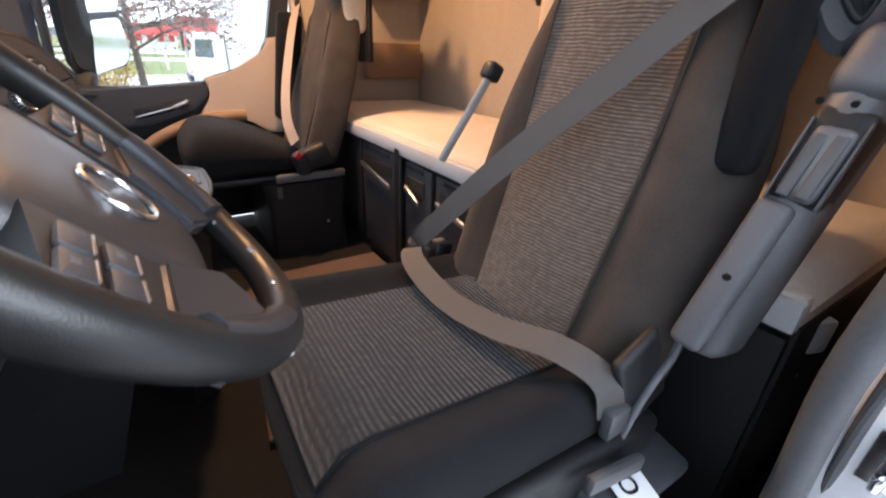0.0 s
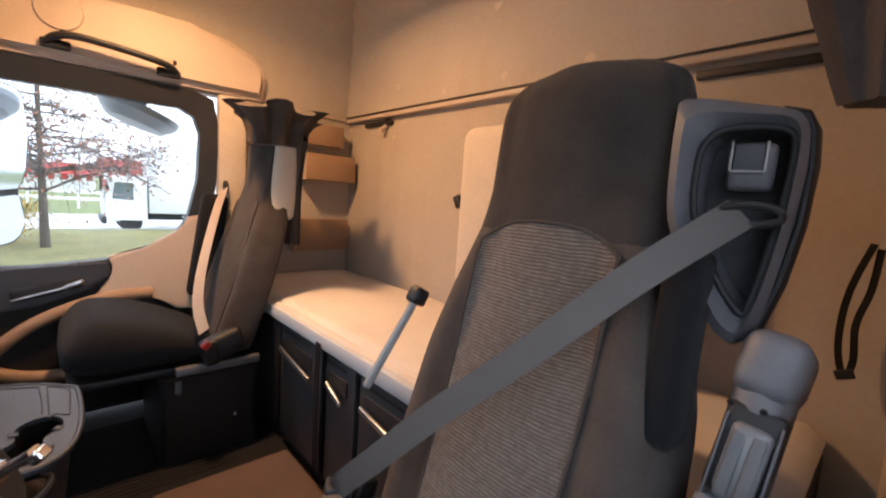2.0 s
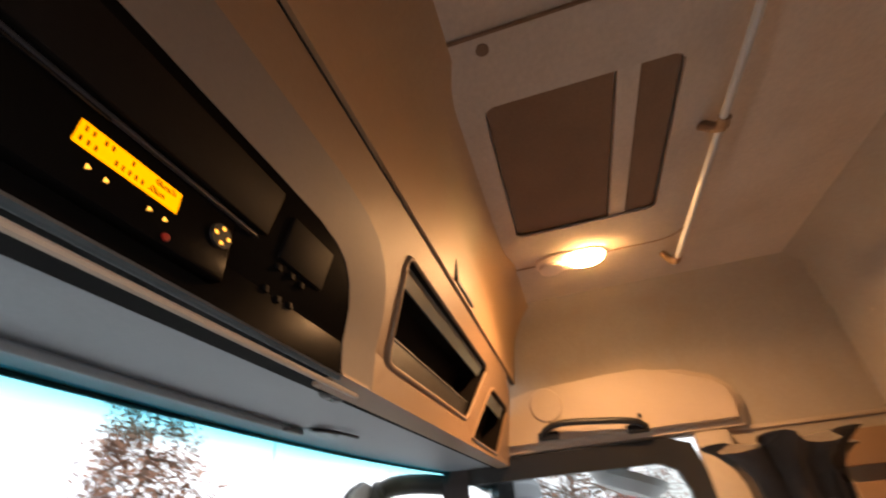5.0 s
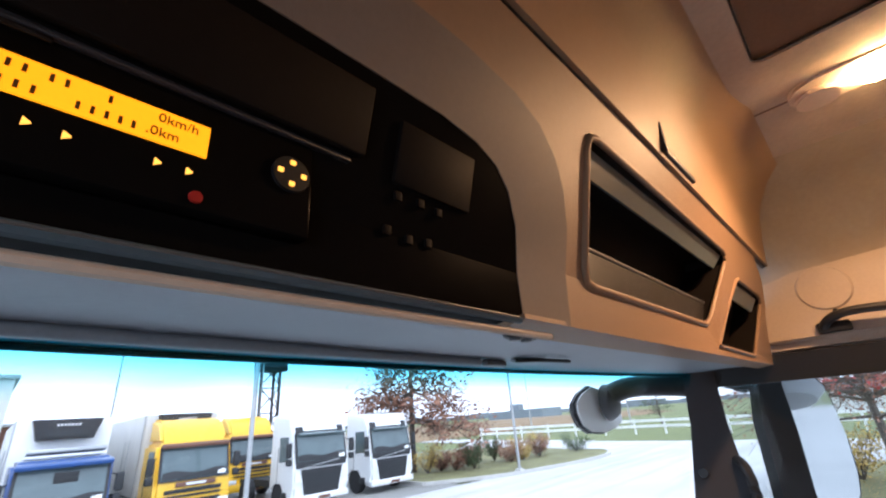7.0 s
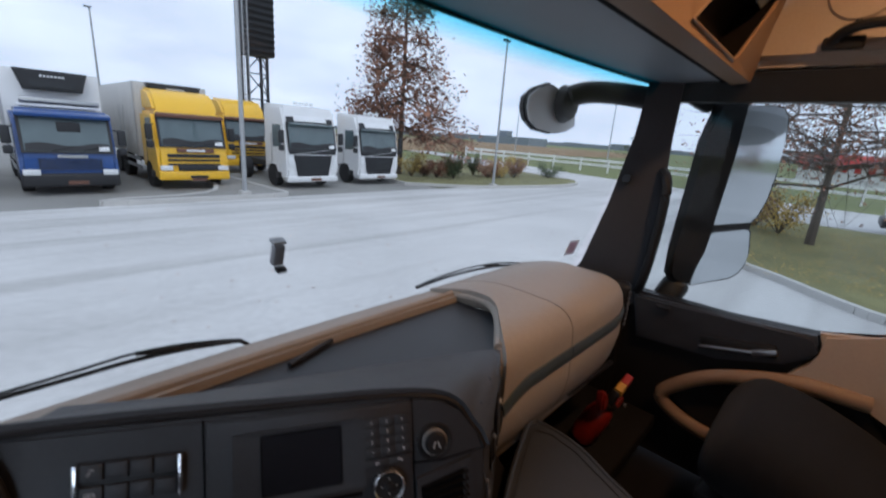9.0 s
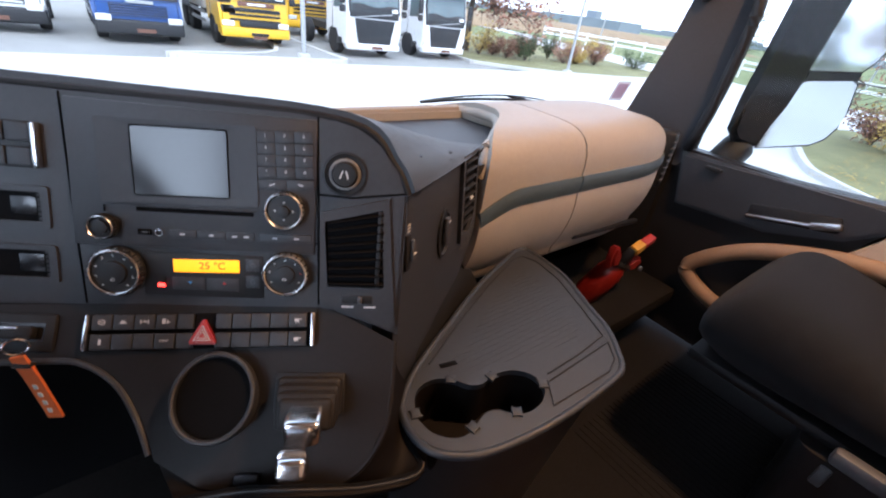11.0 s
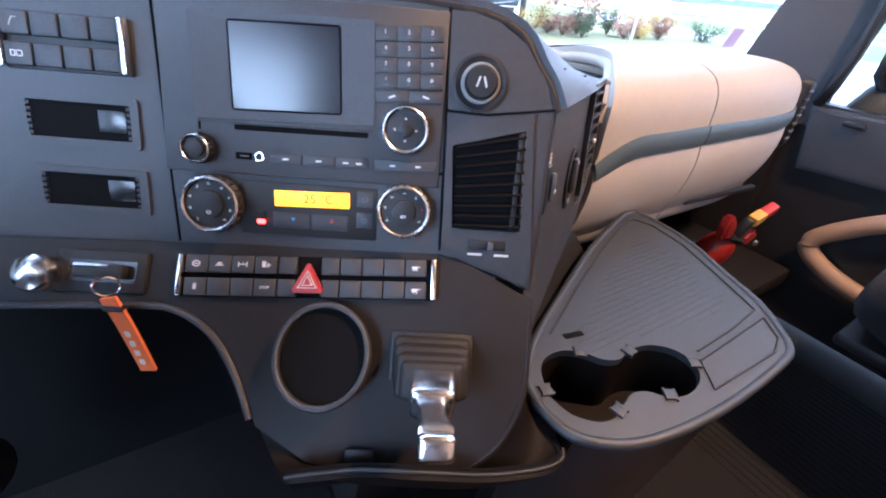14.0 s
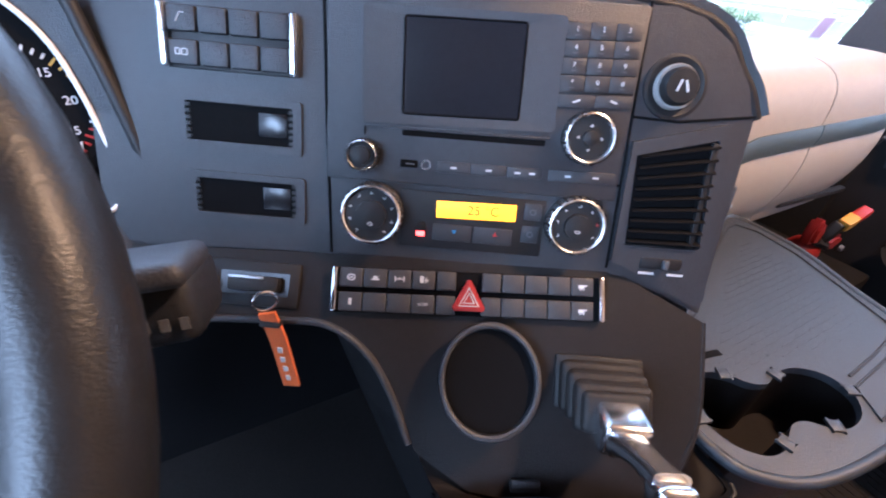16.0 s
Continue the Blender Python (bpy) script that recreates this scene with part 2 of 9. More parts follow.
M = {
    "black": mat("black_grained_plastic", (0.0105, 0.0105, 0.0115), 0.48, var=0.2, bump=0.25, bscale=900, spec=0.35),
    "dash": mat("anthracite_dashboard_plastic", (0.023, 0.024, 0.028), 0.42, var=0.18, bump=0.35, bscale=1100),
    "dash_soft": mat("anthracite_soft_touch_plastic", (0.023, 0.0245, 0.029), 0.48, var=0.2, bump=0.4, bscale=800),
    "gloss": mat("gloss_black_panel", (0.008, 0.008, 0.009), 0.16, var=0.1),
    "grey": mat("mid_grey_plastic", (0.068, 0.069, 0.074), 0.42, var=0.12, bump=0.2, bscale=1000),
    "light_grey": mat("pale_grey_plastic", (0.42, 0.43, 0.44), 0.45, var=0.08, bump=0.1),
    "tray": mat("slate_grey_tray_plastic", (0.018, 0.021, 0.026), 0.45, var=0.12, bump=0.3, bscale=900),
    "beige": mat("beige_dashboard_skin", (0.315, 0.275, 0.232), 0.55, var=0.08, scale=5, bump=0.35, bscale=700),
    "beige_pl": mat("beige_trim_plastic", (0.42, 0.335, 0.262), 0.5, var=0.07, scale=5, bump=0.2, bscale=900),
    "beige_oh": mat("tan_overhead_plastic", (0.245, 0.152, 0.090), 0.55, var=0.08, scale=5, bump=0.25, bscale=900),
    "wall": mat("cream_wall_lining", (0.365, 0.31, 0.255), 0.8, var=0.09, scale=3, bump=0.3, bscale=500),
    "ceil": mat("greige_headliner_felt", (0.54, 0.455, 0.375), 0.92, var=0.12, scale=4, bump=0.5, bscale=420),
    "brown": mat("brown_roller_blind", (0.19, 0.115, 0.07), 0.8, var=0.15, scale=6, bump=0.3),
    # one seat fabric: warm light copies and dark copies paint lamplight and shade
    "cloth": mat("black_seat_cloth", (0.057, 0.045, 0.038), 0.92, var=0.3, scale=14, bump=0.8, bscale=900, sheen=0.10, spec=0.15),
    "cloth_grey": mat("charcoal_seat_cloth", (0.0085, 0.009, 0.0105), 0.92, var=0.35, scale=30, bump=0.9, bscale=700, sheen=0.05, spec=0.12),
    "cloth_dark": mat("shaded_seat_cloth", (0.040, 0.033, 0.029), 0.92, var=0.35, scale=14, bump=0.8, bscale=900, sheen=0.08, spec=0.12),
    "ribs": weave("lamp_lit_ribbed_cloth", (0.088, 0.070, 0.058), (0.165, 0.135, 0.112), 50.0, 4.0, "Z", amount=0.8),
    "ribs_flat": weave("shaded_ribbed_cloth", (0.007, 0.007, 0.008), (0.024, 0.024, 0.027), 34.0, 4.5, "Y", amount=0.7),
    "belt": mat("grey_belt_webbing", (0.075, 0.069, 0.065), 0.7, var=0.1, scale=20, bump=0.4, bscale=1500),
    "carpet": mat("brown_tunnel_carpet", (0.075, 0.040, 0.022), 0.95, var=0.3, scale=9, bump=0.9, bscale=350, sheen=0.2),
    "rubber": mat("black_rubber_mat", (0.0105, 0.0095, 0.0092), 0.85, var=0.3, scale=6, bump=0.5, bscale=300, spec=0.12),
    "mattress": mat("cream_mattress_cover", (0.50, 0.45, 0.39), 0.85, var=0.10, scale=6, bump=0.5, bscale=160, sheen=0.1),
    "cushion": mat("cream_backrest_cloth", (0.47, 0.40, 0.32), 0.85, var=0.1, scale=6, bump=0.4, bscale=700),
    "chrome": mat("chrome", (0.78, 0.79, 0.81), 0.2, 1.0, var=0.05),
    "alu": mat("brushed_aluminium", (0.55, 0.55, 0.56), 0.32, 1.0, var=0.1, scale=30),
    "red": mat("red_plastic", (0.30, 0.014, 0.010), 0.4, var=0.15),
    "red_lamp": glow("red_button_light", (1.0, 0.03, 0.02), 4.0),
    "amber": glow("amber_display", (1.0, 0.34, 0.0), 0.9),
    "amber_dim": glow("amber_key_light", (1.0, 0.45, 0.06), 1.2),
    "ink": mat("dark_display_ink", (0.10, 0.03, 0.0), 0.6),
    "white_ink": mat("white_print", (0.48, 0.49, 0.51), 0.6, var=0.05),
    "blue_ink": mat("blue_print", (0.05, 0.25, 0.55), 0.6, var=0.05),
    "orange": mat("orange_woven_strap", (0.62, 0.13, 0.02), 0.7, var=0.12, scale=30, bump=0.4),
    "yellow_tag": mat("yellow_label", (0.48, 0.26, 0.03), 0.5),
    "screen": mat("dark_display_glass", (0.012, 0.013, 0.017), 0.18, var=0.1, spec=0.3),
    "mirror": mat("mirror_glass", (0.60, 0.62, 0.64), 0.03, 1.0, var=0.0),
    "red_dark": mat("dark_red_enamel", (0.20, 0.012, 0.008), 0.35, var=0.25, scale=20),
    "matt": mat("matt_black_housing", (0.010, 0.0105, 0.012), 0.7, var=0.2, spec=0.15),
    "slate": mat("slate_blue_trim", (0.055, 0.078, 0.090), 0.42, var=0.12, bump=0.2, bscale=900),
    "belt_pale": mat("beige_belt_webbing", (0.30, 0.235, 0.18), 0.7, var=0.1, scale=20, bump=0.4, bscale=1500),
    # near-black parts; also paints the shade inside wells and bays
    "void": mat("deep_black_and_recess_shade", (0.004, 0.004, 0.0045), 0.8, var=0.2, spec=0.06),
    "ring_chrome": mat("satin_chrome_ring", (0.82, 0.82, 0.82), 0.26, 1.0, var=0.05),
    "visor": mat("blue_grey_visor_plastic", (0.17, 0.19, 0.215), 0.5, var=0.1, bump=0.25, bscale=900),
    "side_glass": clear("lightly_tinted_door_glass", (0.90, 0.93, 0.93), 0.015),
    "glass": clear("window_glass", (0.97, 0.985, 0.98), 0.015),
    "tint": shade_band("blue_tint_band", (0.34, 0.86, 0.97), 0.01),
    "lampglass": glow("dome_lamp_lens", (1.0, 0.56, 0.22), 100.0),
    "lampdim": mat("pale_lamp_lens", (0.75, 0.62, 0.5), 0.35),
    "cubby": mat("dark_brown_lining", (0.009, 0.007, 0.006), 0.6, var=0.2, spec=0.06),
    "panel": mat("satin_black_panel", (0.0048, 0.0042, 0.004), 0.22, var=0.2, spec=0.01),
    # dark brown that paints shade in the cup holder and on the skirt
    "well": mat("holder_and_skirt_shade", (0.0055, 0.0040, 0.0035), 0.6, var=0.3, scale=14, spec=0.08),
    "boot": mat("brown_black_rubber_boot", (0.013, 0.0115, 0.011), 0.6, var=0.2, bump=0.3, spec=0.3),
    # dashboard plastic darkened: shade low on the console put into colour
    "low_dash": mat("shade_dark_console_plastic", (0.0115, 0.0100, 0.0100), 0.48, var=0.2, bump=0.3, bscale=1000, spec=0.22),
    "arm_grey": mat("slate_grey_armrest_plastic", (0.092, 0.094, 0.103), 0.45, var=0.15, bump=0.3, bscale=900),
    "seal": mat("grey_black_rubber_seal", (0.075, 0.077, 0.083), 0.6, var=0.2, bump=0.3, bscale=700),
    "label_white": mat("white_label_stock", (0.72, 0.73, 0.74), 0.5, var=0.05),
    "bay_gloss": mat("satin_black_blank", (0.008, 0.008, 0.010), 0.25, var=0.2, scale=40, spec=0.4),
    "pillar": mat("blue_black_pillar_trim", (0.036, 0.039, 0.046), 0.5, var=0.15, bump=0.25, bscale=900),
    "jamb": mat("white_painted_steel", (0.78, 0.79, 0.80), 0.35, var=0.04, scale=3, coat=0.3),
    # overhead plastic lightened, the dome lamp's glow put into the lid's colour
    "lid_tan": mat("lamp_lit_lid_plastic", (0.34, 0.215, 0.125), 0.55, var=0.08, scale=5, bump=0.25, bscale=900),
    "pale_shaft": mat("pale_grey_lever", (0.24, 0.235, 0.23), 0.4, var=0.1),
}


def link(name, bm, material, smooth=35, sub=0):
    me = bpy.data.meshes.new(name)
    bmesh.ops.recalc_face_normals(bm, faces=bm.faces)
    bm.to_mesh(me)
    bm.free()
    for k in material if isinstance(material, (list, tuple)) else [material]:
        me.materials.append(M[k] if isinstance(k, str) else k)
    if smooth:
        me.polygons.foreach_set("use_smooth", [True] * len(me.polygons))
        me.set_sharp_from_angle(angle=radians(smooth))
    ob = new(name, me)
    if sub:
        d = ob.modifiers.new("round", "SUBSURF")
        d.levels = d.render_levels = sub
    return ob


def thing(name, base, label, category, group="", kind=""):
    ob = new(name)
    ob.empty_display_size = 0.05
    ob.location = base
    return tagged(ob, label, category, group, kind)


def part(name, bm, material, parent, label="", smooth=35, sub=0):
    """One mesh, made in world places, as a part of a thing or of a part."""
    ob = link(name, bm, material, smooth, sub)
    ob.parent = parent
    if parent.type == "EMPTY":
        ob.matrix_parent_inverse = Matrix.Translation(parent.location).inverted()
    return tagged(ob, label)


def solid(name, bm, material, label, category, kind="", group="", smooth=35, sub=0):
    return tagged(link(name, bm, material, smooth, sub), label, category, group, kind)


def B():
    return bmesh.new()


def box(bm, c, s, m=None, bev=0.0, seg=2):
    """A block with rounded edges at centre c with size s, turned by m."""
    r = bmesh.ops.create_cube(bm, size=1.0)
    vs = r["verts"]
    mm = Matrix.Translation(c) @ (m.to_4x4() if m else Matrix.Identity(4)) @ Matrix.Diagonal((*s, 1))
    bmesh.ops.transform(bm, matrix=mm, verts=vs)
    if bev:
        es = list({e for v in vs for e in v.link_edges})
        bmesh.ops.bevel(bm, geom=es, offset=bev, segments=seg, affect="EDGES", profile=0.5, clamp_overlap=True)
    return bm


def prism(bm, pts, d, bev=0.0, seg=2):
    """The outline pts (3D, flat) pushed along d."""
    a = [bm.verts.new(Vector(p)) for p in pts]
    b = [bm.verts.new(Vector(p) + Vector(d)) for p in pts]
    n = len(a)
    fs = [bm.faces.new(a), bm.faces.new(b[::-1])]
    for i in range(n):
        fs.append(bm.faces.new((a[i], b[i], b[(i + 1) % n], a[(i + 1) % n])))
    if bev:
        es = list({e for f in fs[:2] for e in f.edges})
        bmesh.ops.bevel(bm, geom=es, offset=bev, segments=seg, affect="EDGES", clamp_overlap=True)
    return bm


def ring(bm, outer, inner, d):
    """A frame between two outlines of equal count, pushed along d."""
    d = Vector(d)
    n = len(outer)
    o = [bm.verts.new(Vector(p)) for p in outer]
    i = [bm.verts.new(Vector(p)) for p in inner]
    o2 = [bm.verts.new(Vector(p) + d) for p in outer]
    i2 = [bm.verts.new(Vector(p) + d) for p in inner]
    for k in range(n):
        j = (k + 1) % n
        for q in ((o[k], o[j], i[j], i[k]), (o2[k], i2[k], i2[j], o2[j]), (o[k], o2[k], o2[j], o[j]), (i[k], i[j], i2[j], i2[k])):
            bm.faces.new(q)
    return bm


def rounded(w, h, r, n=5, cx=0.0, cy=0.0):
    """Outline of a rounded rectangle, in its own plane."""
    out = []
    for sx, sy, a0 in ((1, 1, 0), (-1, 1, 90), (-1, -1, 180), (1, -1, 270)):
        for k in range(n + 1):
            a = radians(a0 + 90 * k / n)
            out.append((cx + sx * (w / 2 - r) + r * math.cos(a), cy + sy * (h / 2 - r) + r * math.sin(a)))
    return out


def tube(bm, pts, r, n=10, closed=False, flat=1.0, up=(0, 0, 1)):
    """A pipe along points; r one radius or one a point."""
    pts = [Vector(p) for p in pts]
    k = len(pts)
    rows = []
    for i, p in enumerate(pts):
        a = pts[(i - 1) % k] if closed or i else p
        b = pts[(i + 1) % k] if closed or i < k - 1 else p
        d = (b - a).normalized()
        s = d.cross(Vector(up))
        s = s.normalized() if s.length > 1e-4 else d.orthogonal().normalized()
        u = s.cross(d)
        rad = r[i] if isinstance(r, (list, tuple)) else r
        rows.append([bm.verts.new(p + rad * (math.cos(2 * math.pi * j / n) * s + flat * math.sin(2 * math.pi * j / n) * u)) for j in range(n)])
    for i in range(k if closed else k - 1):
        a, b = rows[i], rows[(i + 1) % k]
        for j in range(n):
            bm.faces.new((a[j], a[(j + 1) % n], b[(j + 1) % n], b[j]))
    if not closed:
        bm.faces.new(rows[0][::-1])
        bm.faces.new(rows[-1])
    return bm


def lathe(bm, prof, m, n=28):
    """A turned form: prof of (radius, height) about the z axis of m."""
    rows = []
    for r, z in prof:
        rows.append([bm.verts.new(m @ Vector((r * math.cos(2 * math.pi * j / n), r * math.sin(2 * math.pi * j / n), z))) for j in range(n)])
    for a, b in zip(rows, rows[1:]):
        for j in range(n):
            bm.faces.new((a[j], a[(j + 1) % n], b[(j + 1) % n], b[j]))
    bm.faces.new(rows[0][::-1])
    bm.faces.new(rows[-1])
    return bm


def sheet(bm, f, nu, nv, th=0.0):
    """A curved panel f(u, v), u and v from 0 to 1; th: thickness along the normals."""
    g = [[Vector(f(i / nu, j / nv)) for j in range(nv + 1)] for i in range(nu + 1)]
    a = [[bm.verts.new(p) for p in row] for row in g]
    for i in range(nu):
        for j in range(nv):
            bm.faces.new((a[i][j], a[i + 1][j], a[i + 1][j + 1], a[i][j + 1]))
    if th:
        b = []
        for i in range(nu + 1):
            row = []
            for j in range(nv + 1):
                du = g[min(i + 1, nu)][j] - g[max(i - 1, 0)][j]
                dv = g[i][min(j + 1, nv)] - g[i][max(j - 1, 0)]
                row.append(bm.verts.new(g[i][j] + du.cross(dv).normalized() * th))
            b.append(row)
        for i in range(nu):
            for j in range(nv):
                bm.faces.new((b[i][j], b[i][j + 1], b[i + 1][j + 1], b[i + 1][j]))
        for i in range(nu):
            bm.faces.new((a[i][0], b[i][0], b[i + 1][0], a[i + 1][0]))
            bm.faces.new((a[i][nv], a[i + 1][nv], b[i + 1][nv], b[i][nv]))
        for j in range(nv):
            bm.faces.new((a[0][j], a[0][j + 1], b[0][j + 1], b[0][j]))
            bm.faces.new((a[nu][j], b[nu][j], b[nu][j + 1], a[nu][j + 1]))
    return bm


def loft(bm, loops):
    rows = [[bm.verts.new(Vector(p)) for p in lp] for lp in loops]
    n = len(rows[0])
    for a, b in zip(rows, rows[1:]):
        for j in range(n):
            bm.faces.new((a[j], a[(j + 1) % n], b[(j + 1) % n], b[j]))
    bm.faces.new(rows[0][::-1])
    bm.faces.new(rows[-1])
    return bm


def smooth_path(pts, n=8):
    """Points on a soft line through pts."""
    p = [Vector(q) for q in pts]
    out = []
    for i in range(len(p) - 1):
        a, b, c, d = p[max(i - 1, 0)], p[i], p[i + 1], p[min(i + 2, len(p) - 1)]
        for k in range(n):
            t = k / n
            out.append(0.5 * (2 * b + (c - a) * t + (2 * a - 5 * b + 4 * c - d) * t * t + (3 * b - a - 3 * c + d) * t ** 3))
    out.append(p[-1])
    return out


def bar(bm, a, b, w, d, bev=0.02, side=(1, 0, 0)):
    """A rounded bar from a to b, w wide along side, d deep."""
    a, b = Vector(a), Vector(b)
    z = (b - a).normalized()
    x = (Vector(side) - z * z.dot(Vector(side))).normalized()
    y = z.cross(x)
    return box(bm, (a + b) / 2, (w, d, (b - a).length), Matrix((x, y, z)).transposed(), bev, 3)


def ribbon(bm, pts, width, normals, th=0.002):
    """A woven strap along pts; normals say which way it faces."""
    rows = []
    k = len(pts)
    for i, p in enumerate(pts):
        d = (pts[min(i + 1, k - 1)] - pts[max(i - 1, 0)]).normalized()
        nn = Vector(normals[i]).normalized()
        s = d.cross(nn).normalized() * width / 2
        nn = s.cross(d).normalized() * th
        rows.append([bm.verts.new(q) for q in (p - s, p + s, p + s + nn, p - s + nn)])
    for a, b in zip(rows, rows[1:]):
        for j in range(4):
            bm.faces.new((a[j], a[(j + 1) % 4], b[(j + 1) % 4], b[j]))
    bm.faces.new(rows[0][::-1])
    bm.faces.new(rows[-1])
    return bm


def text(name, body, size, m, material, parent, align="CENTER"):
    cu = bpy.data.curves.new(name, "FONT")
    cu.body, cu.size, cu.align_x, cu.align_y = body, size, align, "CENTER"
    cu.extrude = 0.0003
    cu.materials.append(M[material])
    tmp = new(name, cu)
    me = bpy.data.meshes.new_from_object(tmp)
    bpy.data.objects.remove(tmp)
    bpy.data.curves.remove(cu)
    me.transform(m)
    ob = new(name, me)
    ob.parent = parent
    if parent.type == "EMPTY":
        ob.matrix_parent_inverse = Matrix.Translation(parent.location).inverted()
    return ob


def streaks(m, dark, amount, squash=(7.0, 7.0, 0.55)):
    """Old drips and smears that run down a lining."""
    n, l = m.node_tree.nodes, m.node_tree.links
    base = [x for x in n if x.type == "HUE_SAT"][0]
    t, p, z, q, r, k, x = (n.new("ShaderNodeTexCoord"), n.new("ShaderNodeMapping"), n.new("ShaderNodeTexNoise"), n.new("ShaderNodeTexNoise"), n.new("ShaderNodeMapRange"), n.new("ShaderNodeMath"), n.new("ShaderNodeMix"))
    p.inputs["Scale"].default_value = squash
    z.inputs["Scale"].default_value, z.inputs["Detail"].default_value, z.inputs["Distortion"].default_value = 1.6, 6.0, 0.5
    q.inputs["Scale"].default_value, q.inputs["Detail"].default_value = 3.2, 5.0
    l.new(t.outputs["Object"], p.inputs["Vector"])
    l.new(p.outputs["Vector"], z.inputs["Vector"])
    l.new(t.outputs["Object"], q.inputs["Vector"])
    k.operation = "MULTIPLY"
    l.new(z.outputs["Fac"], k.inputs[0])
    l.new(q.outputs["Fac"], k.inputs[1])
    r.inputs["From Min"].default_value, r.inputs["From Max"].default_value = 0.24, 0.42
    r.inputs["To Min"].default_value, r.inputs["To Max"].default_value = 0.0, amount
    l.new(k.outputs[0], r.inputs["Value"])
    x.data_type = "RGBA"
    l.new(r.outputs[0], x.inputs["Factor"])
    l.new(base.outputs[0], x.inputs["A"])
    x.inputs["B"].default_value = rgb(dark)
    l.new(x.outputs["Result"], n["Principled BSDF"].inputs["Base Color"])


streaks(M["wall"], (0.34, 0.25, 0.17), 0.30)
streaks(M["ceil"], (0.26, 0.20, 0.15), 0.3, (1.5, 1.5, 1.5))
streaks(M["mattress"], (0.40, 0.33, 0.26), 0.35, (2.0, 5.0, 2.0))


# ---- the cab: floor, walls, ceiling ----
XD, XP, YB, YW = -0.02, 2.32, -0.83, 1.27
FLOOR, CEIL = 0.27, 2.36

floor = solid("floor", box(B(), ((XD + XP) / 2, 0.2, FLOOR - 0.04), (XP - XD + 0.1, 2.14, 0.08)), "rubber", "black rubber cab floor covering", "floor", "structure")
bm = B()
for k in range(26):
    box(bm, (1.62 + k * 0.022, 0.32, FLOOR + 0.001), (0.012, 0.62, 0.002))
part("rib", bm, "rubber", floor)
solid("tunnel_carpet", prism(B(), [(0.70, -0.15, FLOOR), (1.53, -0.15, FLOOR), (1.53, 0.30, FLOOR), (1.45, 0.42, FLOOR), (0.70, 0.50, FLOOR)], (0, 0, 0.035), 0.012),
      "carpet", "brown carpet mat over the engine tunnel", "carpet")

bm = B()
prof = [(-0.83, 0.2), (-0.83, 1.765), (-0.805, 1.79), (-0.80, 2.05), (-0.785, 2.17), (-0.745, 2.27), (-0.68, 2.335), (-0.58, 2.36), (-0.58, 2.44), (-0.92, 2.44), (-0.92, 0.2)]
prism(bm, [(XD - 0.1, y, z) for y, z in prof], (XP - XD + 0.2, 0, 0))
wall_back = solid("wall_back", bm, "wall", "cream lined rear wall of the cab", "wall", "structure", smooth=40)
solid("trim", box(B(), (1.15, -0.812, 1.774), (2.34, 0.035, 0.022), bev=0.006), "beige_pl", "beige ledge strip across the rear wall", "trim", "structure")
solid("trim", box(B(), (1.15, -0.803, 1.793), (2.34, 0.012, 0.006)), "black", "dark joint above the rear wall ledge", "trim", "structure")
bm = box(B(), (2.0, -0.822, 1.735), (0.26, 0.02, 0.022), bev=0.004)
solid("trim", bm, "black", "short dark vent slot under the ledge", "vent", "structure")
bm = box(B(), (0.18, -0.822, 1.735), (0.46, 0.02, 0.022), bev=0.004)
solid("trim", bm, "black", "long dark vent slot under the ledge", "vent", "structure")
for x, z, r, y in ((1.81, 1.905, 0.013, -0.803), (1.45, 1.835, 0.014, -0.804), (1.10, 1.845, 0.017, -0.804), (0.735, 1.84, 0.02, -0.804), (0.345, 1.93, 0.022, -0.802), (1.86, 1.66, 0.012, -0.83), (1.15, 2.12, 0.02, -0.792), (0.10, 2.22, 0.02, -0.766), (2.06, 2.1, 0.012, -0.795)):
    part("screw_cap", lathe(B(), [(r, -0.1 * r), (r, 0.25 * r), (0.7 * r, 0.4 * r), (0.0001, 0.42 * r)], pose(x, y, z, 90), 16), "beige_pl", wall_back)
hook = thing("coat_hook", (1.93, -0.83, 1.74), "round brown coat hook on the rear wall", "hook")
part("base", lathe(B(), [(0.03, 0), (0.034, 0.006), (0.03, 0.012), (0.0001, 0.013)], pose(1.93, -0.83, 1.745, 90), 20), "beige_pl", hook)
part("peg", tube(B(), [(1.93, -0.83, 1.73), (1.93, -0.80, 1.70), (1.93, -0.785, 1.70)], 0.012, 8), "beige_pl", hook)

# side wall of the passenger: rear panel, pillar, curved upper panel
bm = B()
box(bm, (XP + 0.03, -0.50, 1.02), (0.06, 0.78, 1.52))
solid("wall_passenger", bm, "wall", "cream lined side wall beside the bunk", "wall", "structure")
bm = B()
up = [(XP, 1.775), (XP - 0.005, 1.95), (XP - 0.03, 2.1), (XP - 0.09, 2.22), (XP - 0.19, 2.31), (XP - 0.34, 2.36), (XP - 0.34, 2.44), (XP + 0.07, 2.44), (XP + 0.07, 1.775)]
prism(bm, [(x, -0.86, z) for x, z in up], (0, 1.95, 0))
solid("wall_passenger_upper", bm, "wall", "cream curved upper side panel", "wall", "structure", smooth=40)
bm = B()
up2 = [(XD, 1.775), (XD + 0.005, 1.95), (XD + 0.03, 2.1), (XD + 0.09, 2.22), (XD + 0.19, 2.31), (XD + 0.34, 2.36), (XD + 0.34, 2.44), (XD - 0.07, 2.44), (XD - 0.07, 1.775)]
prism(bm, [(x, -0.86, z) for x, z in up2], (0, 1.95, 0))
